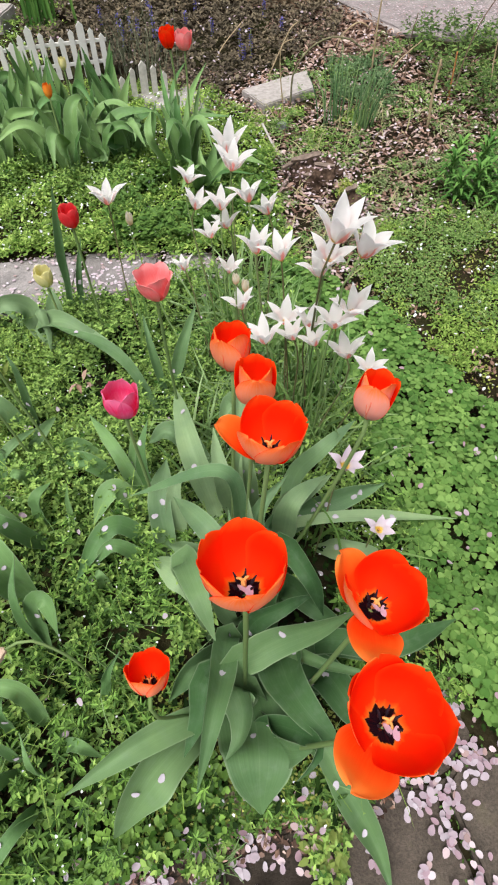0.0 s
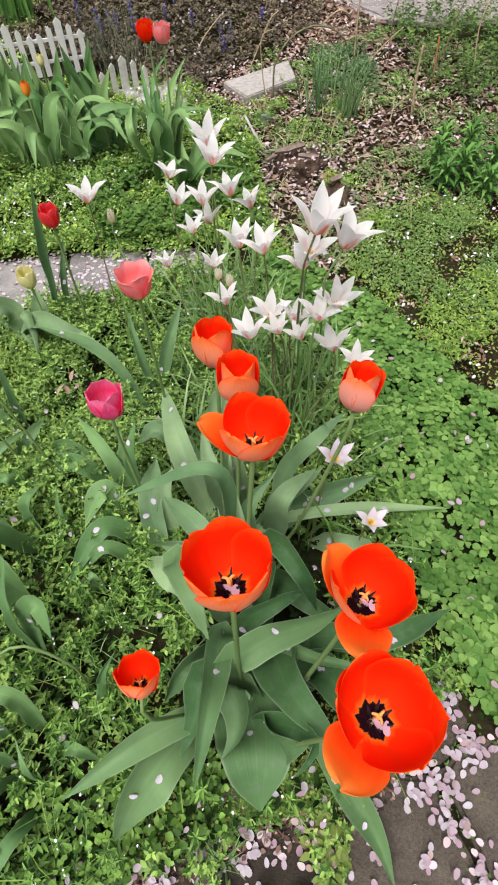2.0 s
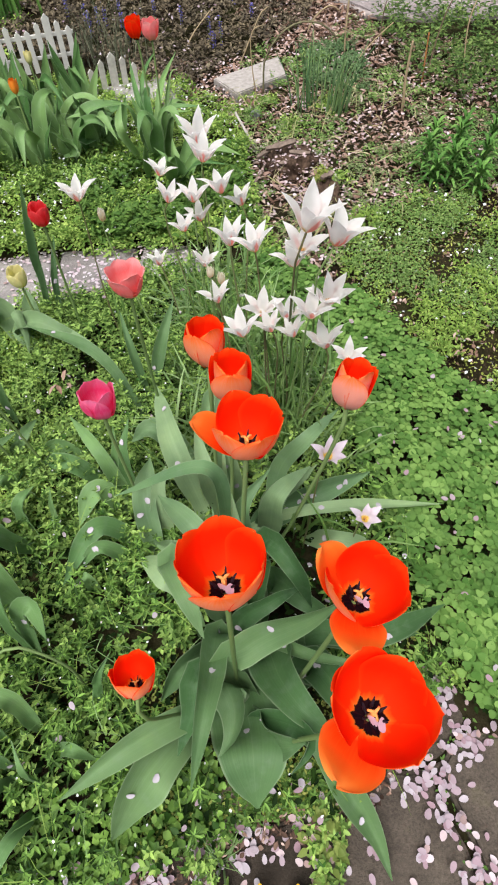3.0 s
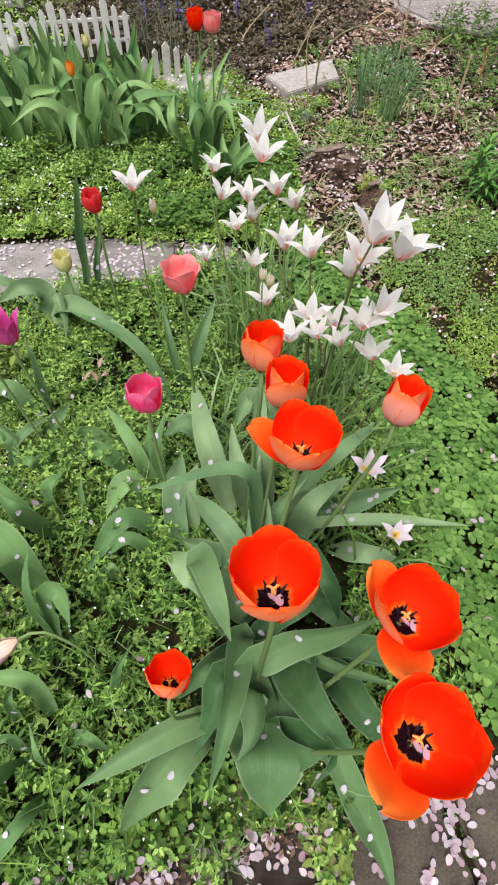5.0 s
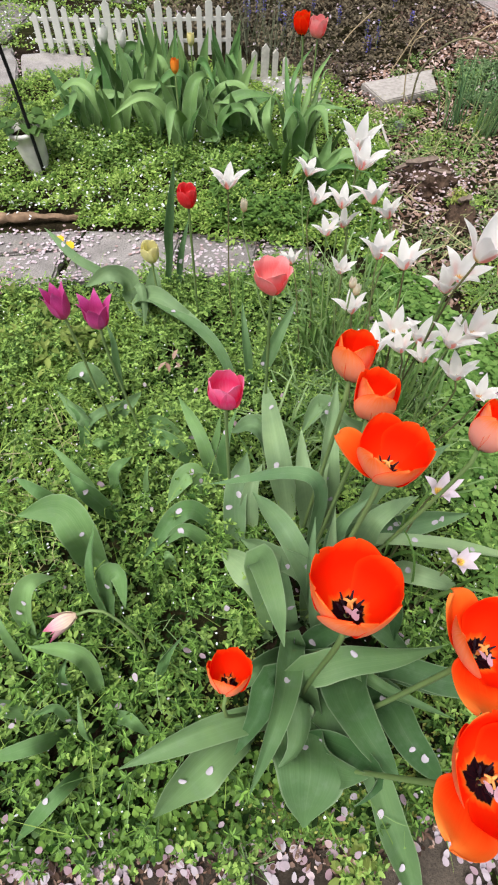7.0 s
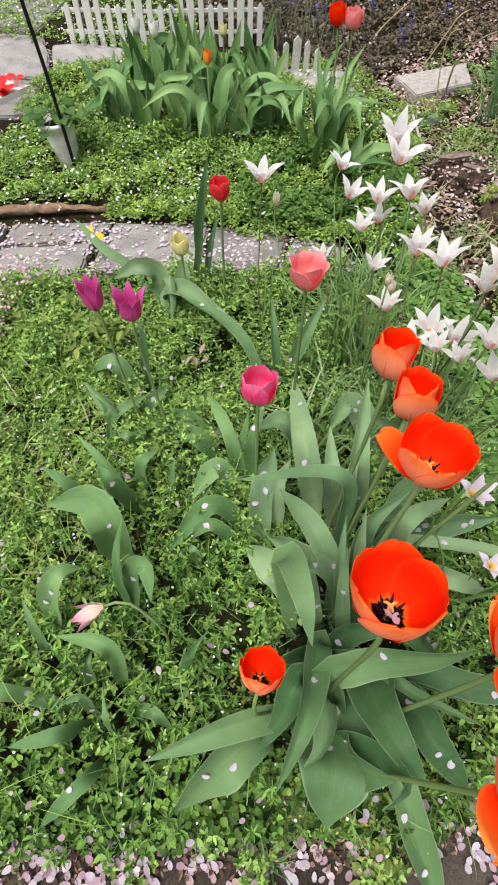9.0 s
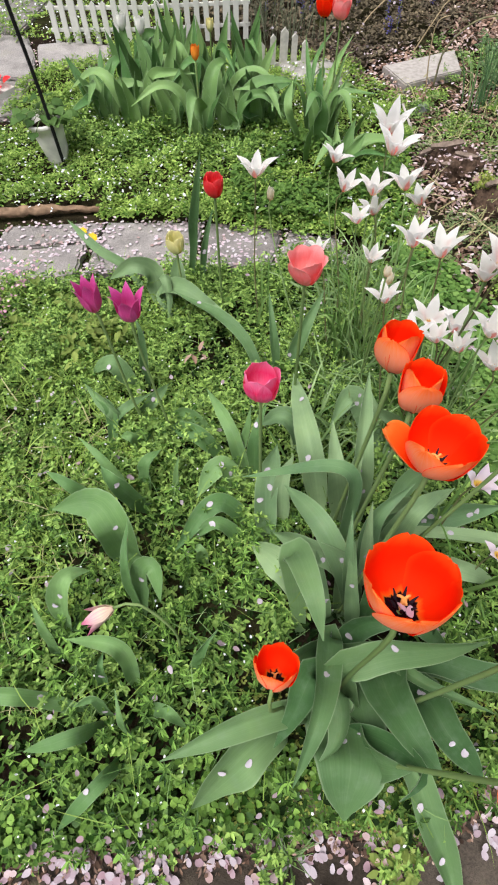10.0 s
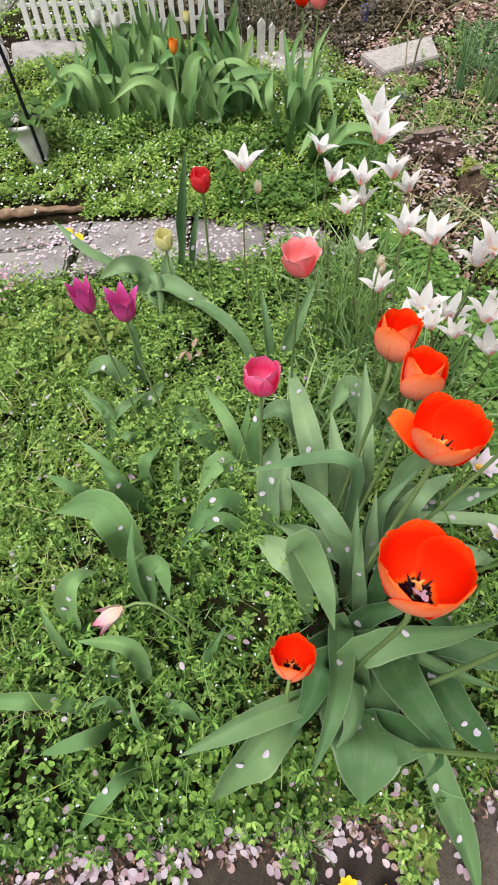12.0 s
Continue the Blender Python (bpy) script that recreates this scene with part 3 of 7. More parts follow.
def cup_tulip(place, foot, size, opening, colour, axis=(0, 0, 1), turn=0, flare=0.0, label=""):
    t = tulip_thing("cup_tulip", place, foot, label)
    stem(t, foot, place, axis, 0.003)
    o = opening
    m = CUP_MATERIALS[colour]
    slim = 0.68 + 0.3 * o if o > 0.2 else 0.55
    angles = [80 if o > 0.2 else 45, 28 + 30 * o, 2 + 34 * o, -6 + 28 * o, -12 + 34 * o + flare]
    blossom(t, place, axis, turn, size, size * slim, angles, size * (0.38 + 0.2 * o) * (1 if o > 0.2 else 0.6), m, m, ruffle=0.015)
    if o > 0.3:
        stamens(t, place, axis, size / 0.06, False)
    return t


def lily_tulip(place, foot, size, opening, axis=(0, 0, 1), turn=0, label=""):
    t = tulip_thing("lily_flowered_tulip", place, foot, label)
    stem(t, foot, place, axis, 0.0026)
    o = opening
    blossom(t, place, axis, turn, size, size * 0.42, [62, 16 + 16 * o, -2 + 10 * o, 2 + 34 * o, 10 + 64 * o], size * 0.3, PURPLE, PURPLE, pointed=0.7)
    return t


def nodding_tulip(place, foot, size, label=""):
    t = tulip_thing("nodding_tulip", place, foot, label)
    p, root = np.array(place), np.array((foot[0], foot[1], -0.01))
    top = p + np.array((0.035, 0.01, 0.006))
    part("stem", mesh("stem", *tube([root, (root + top) / 2 + np.array((0.025, 0.0, 0.03)), top, p], 0.0022, 14, 7), STEM), t)
    blossom(t, place, (-0.8, -0.55, -0.22), 15, size, size * 0.42, [40, 16, 4, 10, 24], size * 0.35, FADED, FADED, pointed=0.8, wobble=12)
    return t


def leafy_tulip(place, foot, label=""):
    return tulip_thing("flowerless_tulip", place, foot, label)


def white_tulip(place, foot, size, seed, tilt=None):
    pinkish = seed in (28, 29)
    label = "pale pink species tulip with a yellow centre, low among leaves" if pinkish else "white star-shaped species tulip with pink-flushed outer petals"
    t = tulip_thing("white_tulip", place, foot, label, group="white species tulips")
    lean = np.array(place) - np.array((foot[0], foot[1], 0))
    size *= 0.92
    r = random.Random(seed * 7 + 1)
    axis = (0.6 * lean[0] / lean[2] + r.uniform(-0.25, 0.3), 0.6 * lean[1] / lean[2] + r.uniform(-0.3, 0.12), 1.0)
    if tilt:
        axis = (*tilt, 1.0)
    stem(t, foot, place, axis, 0.0016, BROWN_STEM if r.random() < 0.6 else STEM, r.uniform(-0.008, 0.008))
    o = r.uniform(0.3, 1.1)
    turn = 30 + r.uniform(-20, 20)
    for k in range(6):
        ring = k % 2
        angles = [50, 18 + 10 * o, 18 + 14 * o, 26 + 20 * o, 36 + 28 * o] if ring else [60, 25 + 12 * o, 29 + 18 * o, 44 + 24 * o, 58 + 32 * o]
        if k == 4:
            angles = [50, 12 + 8 * o, 12 + 12 * o, 28 + 18 * o, 46 + 30 * o]
        ang = [a + r.uniform(-8, 8) for a in angles]
        me = petal(size * r.uniform(0.93, 1.08), size * ((0.50 if ring else 0.44) if pinkish else (0.41 if ring else 0.35)) * r.uniform(0.9, 1.1), ang, size * 0.3, LADY_IN if pinkish else WHITE_IN, WHITE_IN if ring else WHITE_OUT, thick=0.0006, pointed=0.85, nu=6, nv=12, seed=k)
        set_in(new("petal", me), t, tilt_to(axis, place, turn + 60 * k + r.uniform(-9, 9)) @ Matrix.Translation((0.001 + (0.0 if ring else 0.001), 0, 0)))
    stamens(t, place, axis, 0.42, False)
    for k in range(4):
        a = r.uniform(0, 6.28)
        reach = r.uniform(0.05, 0.14)
        high = r.uniform(0.09, 0.24)
        b = np.array((foot[0] + r.uniform(-0.02, 0.02), foot[1] + r.uniform(-0.02, 0.02), 0.0))
        mid = b + np.array((0.4 * reach * math.cos(a), 0.4 * reach * math.sin(a), high * 0.8))
        tip = b + np.array((reach * math.cos(a), reach * math.sin(a), high * r.uniform(0.6, 1.1)))
        line = spline([b, mid, tip], 10)
        widths = r.uniform(0.004, 0.009) * np.clip(np.minimum(1, 0.5 + 2 * np.linspace(0, 1, 10)) * (1.02 - np.linspace(0, 1, 10) ** 3), 0.05, 1)
        part("leaf", mesh("leaf", *ribbon(line, widths, (0.1, -0.3, 1), 0.5, 0.0, 0.0006, 2)[:2], GRASSY), t)
    return t


def white_bud(place, foot, size):
    t = tulip_thing("white_tulip", place, foot, "closed creamy white species tulip bud", group="white species tulips")
    stem(t, foot, place, (0, 0, 1), 0.0017)
    blossom(t, place, (0.05, -0.1, 1), 10, size * 1.3, size * 0.6, [40, 14, 2, -6, -14], size * 0.3, BUD, BUD, pointed=0.7)
    return t


def scatter(name, template, faces, places, sizes, yaw, pitch, roll, material, label, category="ground cover", kind="stuff", widths=None):
    """Many small pieces of one shape as one mesh: template points times size, turned and set at the places."""
    T = np.array(template, float)
    n, k = len(places), len(T)
    S = np.stack([sizes, sizes if widths is None else widths, sizes], 1)
    L = T[None] * S[:, None, :]
    cr, sr, cp, sp, cy, sy = np.cos(roll), np.sin(roll), np.cos(pitch), np.sin(pitch), np.cos(yaw), np.sin(yaw)
    x, y, z = L[..., 0], L[..., 1], L[..., 2]
    y, z = y * cr[:, None] - z * sr[:, None], y * sr[:, None] + z * cr[:, None]
    x, z = x * cp[:, None] - z * sp[:, None], x * sp[:, None] + z * cp[:, None]
    x, y = x * cy[:, None] - y * sy[:, None], x * sy[:, None] + y * cy[:, None]
    V = np.stack([x, y, z], -1) + places[:, None, :]
    F = np.array(faces)
    A = (F[None] + (np.arange(n) * k)[:, None, None]).reshape(-1, F.shape[1])
    me = bpy.data.meshes.new(name)
    me.vertices.add(n * k)
    me.vertices.foreach_set("co", V.astype(np.float32).ravel())
    me.loops.add(A.size)
    me.loops.foreach_set("vertex_index", A.astype(np.int32).ravel())
    me.polygons.add(len(A))
    me.polygons.foreach_set("loop_start", (np.arange(len(A)) * F.shape[1]).astype(np.int32))
    me.polygons.foreach_set("use_smooth", np.ones(len(A), dtype=bool))
    me.materials.append(material)
    me.update(calc_edges=True)
    me.validate()
    return tagged(new(name, me), label=label, category=category, kind=kind)


# small ovate leaf, folded along its middle: 7 points, 6 triangles
OVATE = [(0, 0, 0), (0.38, -0.5, 0.10), (0.38, 0.5, 0.10), (0.42, 0, -0.02), (0.74, -0.36, 0.06), (0.74, 0.36, 0.06), (1, 0, -0.08)]
OVATE_F = [(0, 1, 3), (0, 3, 2), (1, 4, 3), (3, 5, 2), (4, 6, 3), (3, 6, 5)]
# cherry petal: a shallow oval cup, barely notched at the tip
PETAL = [(0, 0, 0.04), (0.14, -0.2, 0.05), (0.14, 0.2, 0.05), (0.36, -0.33, 0.06), (0.36, 0.33, 0.06), (0.5, 0, 0.0), (0.62, -0.38, 0.06), (0.62, 0.38, 0.06), (0.85, -0.29, 0.07), (0.85, 0.29, 0.07), (0.98, -0.11, 0.08), (0.98, 0.11, 0.08), (0.96, 0, 0.07)]
PETAL_F = [(0, 1, 5), (1, 3, 5), (3, 6, 5), (6, 8, 5), (8, 10, 5), (10, 12, 5), (12, 11, 5), (11, 9, 5), (9, 7, 5), (7, 4, 5), (4, 2, 5), (2, 0, 5)]
# heart-shaped clover leaflet
HEART = [(0, 0, 0), (0.25, -0.25, 0.04), (0.25, 0.25, 0.04), (0.55, -0.45, 0.06), (0.55, 0.45, 0.06), (0.5, 0, -0.05), (0.82, -0.47, 0.03), (0.82, 0.47, 0.03), (1.0, -0.28, -0.02), (1.0, 0.28, -0.02), (0.92, 0, -0.05)]
HEART_F = [(0, 1, 5), (1, 3, 5), (3, 6, 5), (6, 8, 5), (8, 10, 5), (10, 9, 5), (9, 7, 5), (7, 4, 5), (4, 2, 5), (2, 0, 5)]
TREFOIL, TREFOIL_F = [(0, 0, 0)], []
for third in range(3):
    c, d = math.cos(2.094 * third), math.sin(2.094 * third)
    TREFOIL_F += [tuple(0 if i == 0 else i + 10 * third for i in f) for f in HEART_F]
    TREFOIL += [(x * c - y * d, x * d + y * c, z - 0.12 * x) for x, y, z in HEART[1:]]
BLADE = [(0, -0.5, 0), (0, 0.5, 0), (0.4, -0.42, 0.22), (0.4, 0.42, 0.22), (0.75, -0.25, 0.25), (0.75, 0.25, 0.25), (1, 0, 0.16)]
BLADE_F = [(0, 1, 3), (0, 3, 2), (2, 3, 5), (2, 5, 4), (4, 5, 6)]


def inside(poly, pts):
    x, y = pts[:, 0], pts[:, 1]
    hit = np.zeros(len(pts), bool)
    for (x0, y0), (x1, y1) in zip(poly, poly[1:] + poly[:1]):
        cut = ((y0 > y) != (y1 > y)) & (x < (x1 - x0) * (y - y0) / (y1 - y0 + 1e-12) + x0)
        hit ^= cut
    return hit


def sow(count, x0, x1, y0, y1, keep=(), avoid=()):
    p = np.stack([rng.uniform(x0, x1, count), rng.uniform(y0, y1, count), np.zeros(count)], 1)
    ok = np.ones(count, bool)
    for k in keep:
        ok &= inside(k, p)
    for a in avoid:
        ok &= ~inside(a, p)
    return p[ok]


def relief(p, scale, seed=0.0):
    """Soft rolling heights between 0 and 1 for each place."""
    x, y = p[:, 0] * scale, p[:, 1] * scale
    s = np.sin(x * 1.3 + seed) * np.cos(y * 1.7 - seed) + 0.6 * np.sin(x * 2.9 - y * 2.1 + 2 * seed) + 0.4 * np.sin(x * 5.3 + y * 4.7 + seed)
    return np.clip(0.5 + s / 3.2, 0, 1)

# ---- plan of the garden ----
NEAR_PAVING = [(-1.4, -0.75), (-0.62, -0.36), (-0.39, -0.287), (-0.32, -0.266), (-0.20, -0.238), (-0.04, -0.195), (0.04, -0.165), (0.12, -0.16), (0.21, -0.115), (0.32, 0.01), (0.36, 0.0), (0.355, -0.08), (0.5, -0.10), (1.3, -0.2), (1.3, -1.2), (-1.4, -1.2)]
MID_PATH = [(-1.6, 0.68), (-1.09, 0.79), (-0.96, 0.83), (-0.78, 0.89), (-0.50, 0.97), (-0.1, 1.05), (-0.04, 1.12), (-0.1, 1.20), (-0.50, 1.20), (-0.77, 1.15), (-1.09, 1.07), (-1.6, 0.92)]
CLOVER_BED = [(0.31, 0.93), (0.40, 0.83), (0.44, 0.75), (0.50, 0.64), (0.60, 0.53), (0.85, 0.35), (0.8, -0.2), (0.45, -0.12), (0.37, -0.06), (0.345, 0.0), (0.33, 0.11), (0.29, 0.28), (0.26, 0.42), (0.24, 0.64), (0.10, 0.90), (0.05, 1.14), (0.2, 1.03)]
RIGHT_WEEDS = [(0.30, 0.95), (0.40, 1.30), (0.62, 1.36), (1.3, 1.45), (1.3, 0.3), (0.85, 0.33), (0.58, 0.57), (0.50, 0.66), (0.44, 0.80)]
MULCH = [(0.02, 2.30), (0.34, 2.80), (0.56, 3.05), (0.85, 2.7), (1.4, 2.5), (1.6, 1.5), (0.80, 1.36), (0.42, 1.32), (0.30, 1.0), (0.22, 1.05), (0.1, 1.25), (0.1, 1.8), (0.0, 2.0)]
BUGLE_BED = [(-1.4, 3.9), (0.5, 3.9), (0.50, 3.05), (0.40, 2.80), (0.02, 2.44), (-0.10, 2.22), (-0.16, 2.16), (-0.30, 2.30), (-0.55, 2.50), (-0.75, 2.58), (-1.0, 2.7)]
FRONT_BED = [(-1.0, -0.52), (-0.62, -0.365), (-0.39, -0.290), (-0.32, -0.270), (-0.20, -0.242), (-0.12, -0.224), (-0.04, -0.202), (0.04, -0.175), (0.12, -0.185), (0.21, -0.13), (0.31, 0.0), (0.33, 0.11), (0.29, 0.30), (0.26, 0.42), (0.24, 0.64), (0.1, 0.9), (0.03, 1.1), (-0.1, 1.04), (-0.5, 0.96), (-0.76, 0.86), (-0.96, 0.78), (-1.3, 0.70)]
BACK_BED = [(-1.6, 1.0), (-1.09, 1.10), (-0.77, 1.17), (-0.5, 1.21), (-0.1, 1.21), (0.08, 1.12), (0.2, 1.05), (0.12, 1.3), (0.1, 1.8), (0.0, 2.1), (-0.12, 2.2), (-0.3, 2.3), (-0.6, 2.5), (-1.1, 2.36), (-1.1, 2.1), (-1.2, 1.75), (-1.3, 1.55), (-1.8, 1.4)]

# ---- ground: one sheet to the horizon ----
axis_x = np.concatenate([[-80, -30, -12, -6, -3.5], np.linspace(-2.2, 2.2, 111), [3.5, 6, 12, 30, 80]])
axis_y = np.concatenate([[-80, -30, -12, -5, -2], np.linspace(-1.0, 4.4, 136), [6, 9, 14, 30, 80]])
gx, gy = np.meshgrid(axis_x, axis_y)
flat = np.stack([gx.ravel(), gy.ravel(), np.zeros(gx.size)], 1)
height = -0.012 + 0.010 * relief(flat, 9.0) + 0.006 * relief(flat, 31.0, 2.0)
for poly in (NEAR_PAVING, MID_PATH):
    height[inside(poly, flat)] = -0.017
flat[:, 2] = height
nx, ny = len(axis_x), len(axis_y)
quads = [(j * nx + i, j * nx + i + 1, (j + 1) * nx + i + 1, (j + 1) * nx + i) for j in range(ny - 1) for i in range(nx - 1)]
tagged(new("ground", mesh("ground", flat, quads, SOIL)), label="dark damp garden soil with moss", category="ground", kind="structure")


def slab(name, corners, top, thick, material, parent=None, label="", bevel=0.006, rough=0.004, seed=0):
    """A stone slab with slightly uneven, worn edges."""
    r = random.Random(seed)
    bm = bmesh.new()
    ring = []
    for (x0, y0), (x1, y1) in zip(corners, corners[1:] + corners[:1]):
        for k in range(5):
            f = k / 5
            j = rough if k else rough * 0.3
            ring.append(bm.verts.new((x0 + (x1 - x0) * f + r.uniform(-j, j), y0 + (y1 - y0) * f + r.uniform(-j, j), top)))
    face = bm.faces.new(ring)
    if face.normal.z < 0:
        bmesh.ops.reverse_faces(bm, faces=[face])
    low = bmesh.ops.extrude_face_region(bm, geom=[face])
    for v in low["geom"]:
        if isinstance(v, bmesh.types.BMVert):
            v.co.z -= thick
    bmesh.ops.recalc_face_normals(bm, faces=bm.faces)
    edges = [e for e in bm.edges if all(abs(v.co.z - top) < 1e-5 for v in e.verts)]
    bmesh.ops.bevel(bm, geom=edges, offset=bevel, segments=2, affect="EDGES")
    me = bpy.data.meshes.new(name)
    bm.to_mesh(me)
    bm.free()
    me.materials.append(material)
    ob = new(name, me)
    if parent is not None:
        ob.parent = parent
        for (x0, y0), (x1, y1) in zip(corners, corners[1:] + corners[:1]):
            for k in range(int(math.hypot(x1 - x0, y1 - y0) * 170)):
                f = r.random()
                JOINTS.append((x0 + (x1 - x0) * f + r.gauss(0, 0.006), y0 + (y1 - y0) * f + r.gauss(0, 0.006), r.uniform(-0.012, 0.006)))
    return tagged(ob, label=label)


JOINTS = []
near_pavement = tagged(new("pavement"), label="dark flagstone paving strewn with cherry petals", category="pavement", kind="structure")
for i, c in enumerate([
    [(0.20, -0.13), (0.285, -0.135), (0.33, -0.30), (0.10, -0.34), (0.115, -0.175)],
    [(0.295, -0.13), (0.36, -0.085), (0.60, -0.12), (0.62, -0.36), (0.345, -0.31)],
    [(-0.035, -0.205), (0.105, -0.175), (0.09, -0.345), (-0.06, -0.37)],
    [(-0.21, -0.242), (-0.045, -0.202), (-0.07, -0.375), (-0.24, -0.42)],
    [(-0.41, -0.295), (-0.22, -0.246), (-0.25, -0.43), (-0.45, -0.50)],
    [(-0.72, -0.395), (-0.42, -0.30), (-0.46, -0.51), (-0.78, -0.66)],
    [(0.225, -0.115), (0.30, -0.122), (0.36, -0.075), (0.355, 0.0), (0.325, 0.02)],
]):
    slab("flagstone", c, -0.006 + 0.003 * (i % 3), 0.04, FLAG if i in (0, 1, 6) else FLAG_DARK, near_pavement, seed=i, rough=0.005)
mid_pavement = tagged(new("pavement"), label="grey flagstone path covered with pale petals", category="pavement", kind="structure")
for i, c in enumerate([
    [(-1.05, 0.97), (-0.79, 1.05), (-0.78, 1.15), (-1.06, 1.08)],
    [(-0.98, 0.83), (-0.78, 0.90), (-0.80, 1.04), (-1.045, 0.96)],
    [(-0.765, 0.915), (-0.48, 0.985), (-0.49, 1.195), (-0.77, 1.15)],
    [(-0.465, 0.985), (-0.26, 1.025), (-0.25, 1.195), (-0.47, 1.195)],
    [(-0.245, 1.045), (-0.08, 1.075), (-0.05, 1.12), (-0.1, 1.19), (-0.235, 1.195)],
    [(-1.5, 0.74), (-1.06, 0.86), (-1.08, 1.07), (-1.5, 0.96)],
]):
    slab("flagstone", c, 0.004 + 0.003 * (i % 2), 0.04, FLAG_PALE, mid_pavement, seed=20 + i)
far_pavement = tagged(new("pavement"), label="pale flagstone path beside the picket fence", category="pavement", kind="structure")
for i, c in enumerate([
    [(-1.47, 2.29), (-1.37, 2.335), (-1.14, 2.335), (-1.12, 2.19), (-1.37, 2.07)],
    [(-1.75, 2.36), (-1.55, 2.37), (-1.43, 2.17), (-1.36, 1.98), (-1.75, 1.95)],
    [(-1.75, 1.93), (-1.36, 1.96), (-1.30, 1.68), (-1.75, 1.6)],
    [(-2.4, 2.3), (-1.78, 2.36), (-1.78, 1.95), (-2.4, 1.9)],
    [(-2.3, 2.95), (-1.62, 2.85), (-1.60, 2.42), (-2.3, 2.4)],
]):
    slab("flagstone", c, 0.012, 0.045, FLAG_PALE, far_pavement, seed=40 + i)

stone = slab("stone_slab", [(-0.01, 2.26), (0.27, 2.45), (0.29, 2.27), (0.08, 2.11)], 0.032, 0.06, CONCRETE, seed=70, bevel=0.004, rough=0.002)
tagged(stone, label="pale grey rectangular stone slab lying on the mulch", category="stone")
pale = slab("stone_slab", [(-0.42, 2.20), (-0.24, 2.29), (-0.13, 2.20), (-0.15, 2.08), (-0.36, 2.05)], 0.035, 0.06, PALE_STONE, seed=71)
tagged(pale, label="whitish weathered stone slab beneath tulip leaves", category="stone")
drive = slab("road", [(0.43, 3.53), (0.64, 3.24), (0.78, 2.98), (1.02, 2.93), (1.26, 2.89), (6.0, 2.5), (6.0, 9.0), (0.0, 9.0)], 0.008, 0.1, DRIVE, seed=72, rough=0.02, bevel=0.01)
tagged(drive, label="weathered asphalt drive strewn with petals", category="road", kind="structure")
kerb = slab("kerb", [(0.39, 3.50), (0.60, 3.20), (0.74, 2.93), (1.00, 2.885), (1.24, 2.845), (1.255, 2.895), (1.02, 2.935), (0.78, 2.985), (0.64, 3.245), (0.43, 3.535)], 0.011, 0.10, KERB, seed=73, bevel=0.003, rough=0.016)
tagged(kerb, label="pale concrete edging of the drive", category="kerb", kind="structure")

# ---- plants ----
# front clump of red tulips
tulip_a = red_tulip((0.003, -0.005, 0.485), (-0.002, -0.025), size=0.073, opening=0.66, axis=(-0.02, 0.27, 1), turn=30, label="wide open red tulip with a dark star, front clump")
tulip_b = red_tulip((0.121, -0.012, 0.458), (0.043, -0.046), size=0.066, opening=0.70, axis=(0.16, 0.13, 1), turn=15, droop={2: 22, 4: 44}, label="open red tulip with one petal flopped outward")
tulip_c = red_tulip((0.114, -0.109, 0.470), (0.014, -0.089), size=0.068, opening=0.80, axis=(0.13, 0.06, 1), turn=48, droop={3: 34}, label="largest wide open red tulip over the flagstones")
tulip_s = red_tulip((-0.094, -0.061, 0.368), (-0.049, -0.051), size=0.044, opening=0.46, axis=(0.0, 0.46, 1), turn=20, label="small open red tulip with a dark centre")
# its leaves
leaf(tulip_s, (-0.046, -0.050, 0.130), (-0.126, -0.095, 0.200), (-0.218, -0.147, 0.187), 0.037)
leaf(tulip_s, (-0.068, -0.071, 0.100), (-0.121, -0.125, 0.140), (-0.182, -0.192, 0.063), 0.064, wave=0.004, full=0.6, dots=((0.62, -0.3), (0.75, 0.3)))
leaf(tulip_a, (-0.022, 0.044, 0.160), (-0.028, -0.023, 0.228), (-0.037, -0.077, 0.262), (-0.057, -0.146, 0.225), 0.036, twist=0.1, dots=((0.45, 0.1), (0.65, 0.0)))
leaf(tulip_a, (-0.044, -0.019, 0.200), (-0.062, -0.063, 0.180), (-0.083, -0.106, 0.150), 0.045)
leaf(tulip_a, (-0.016, -0.028, 0.190), (-0.006, -0.060, 0.200), (-0.011, -0.092, 0.200), (-0.027, -0.112, 0.190), 0.058)
leaf(tulip_a, (0.001, -0.018, 0.090), (0.018, -0.071, 0.130), (0.024, -0.111, 0.165), (0.022, -0.168, 0.120), 0.116, wave=0.013, fold=0.15, full=0.5, taper=1.9, twist=0.1, dots=((0.6, 0.1),))
leaf(tulip_a, (0.020, -0.060, 0.085), (0.040, -0.084, 0.140), (0.060, -0.100, 0.185), (0.083, -0.106, 0.205), 0.060, full=0.6, taper=2.4, fold=0.3, twist=-0.2)
leaf(tulip_c, (0.045, 0.023, 0.120), (0.057, -0.029, 0.190), (0.078, -0.070, 0.220), (0.120, -0.104, 0.200), 0.066, twist=0.15, dots=((0.42, -0.25), (0.3, 0.1)))
leaf(tulip_c, (0.111, 0.005, 0.100), (0.151, -0.051, 0.130), (0.214, -0.088, 0.080), 0.050, wave=0.006, dots=((0.35, 0.2), (0.5, 0.0), (0.75, 0.2), (0.8, -0.1)))
leaf(tulip_c, (0.100, -0.083, 0.100), (0.146, -0.153, 0.070), (0.179, -0.206, 0.030), (0.197, -0.262, 0.004), 0.040, fold=0.8, twist=0.1, dots=((0.72, 0.4),))
leaf(tulip_c, (0.028, -0.067, 0.120), (0.072, -0.084, 0.200), (0.086, -0.105, 0.240), (0.076, -0.122, 0.250), (0.060, -0.137, 0.250), 0.030, wave=0.003, twist=0.5)
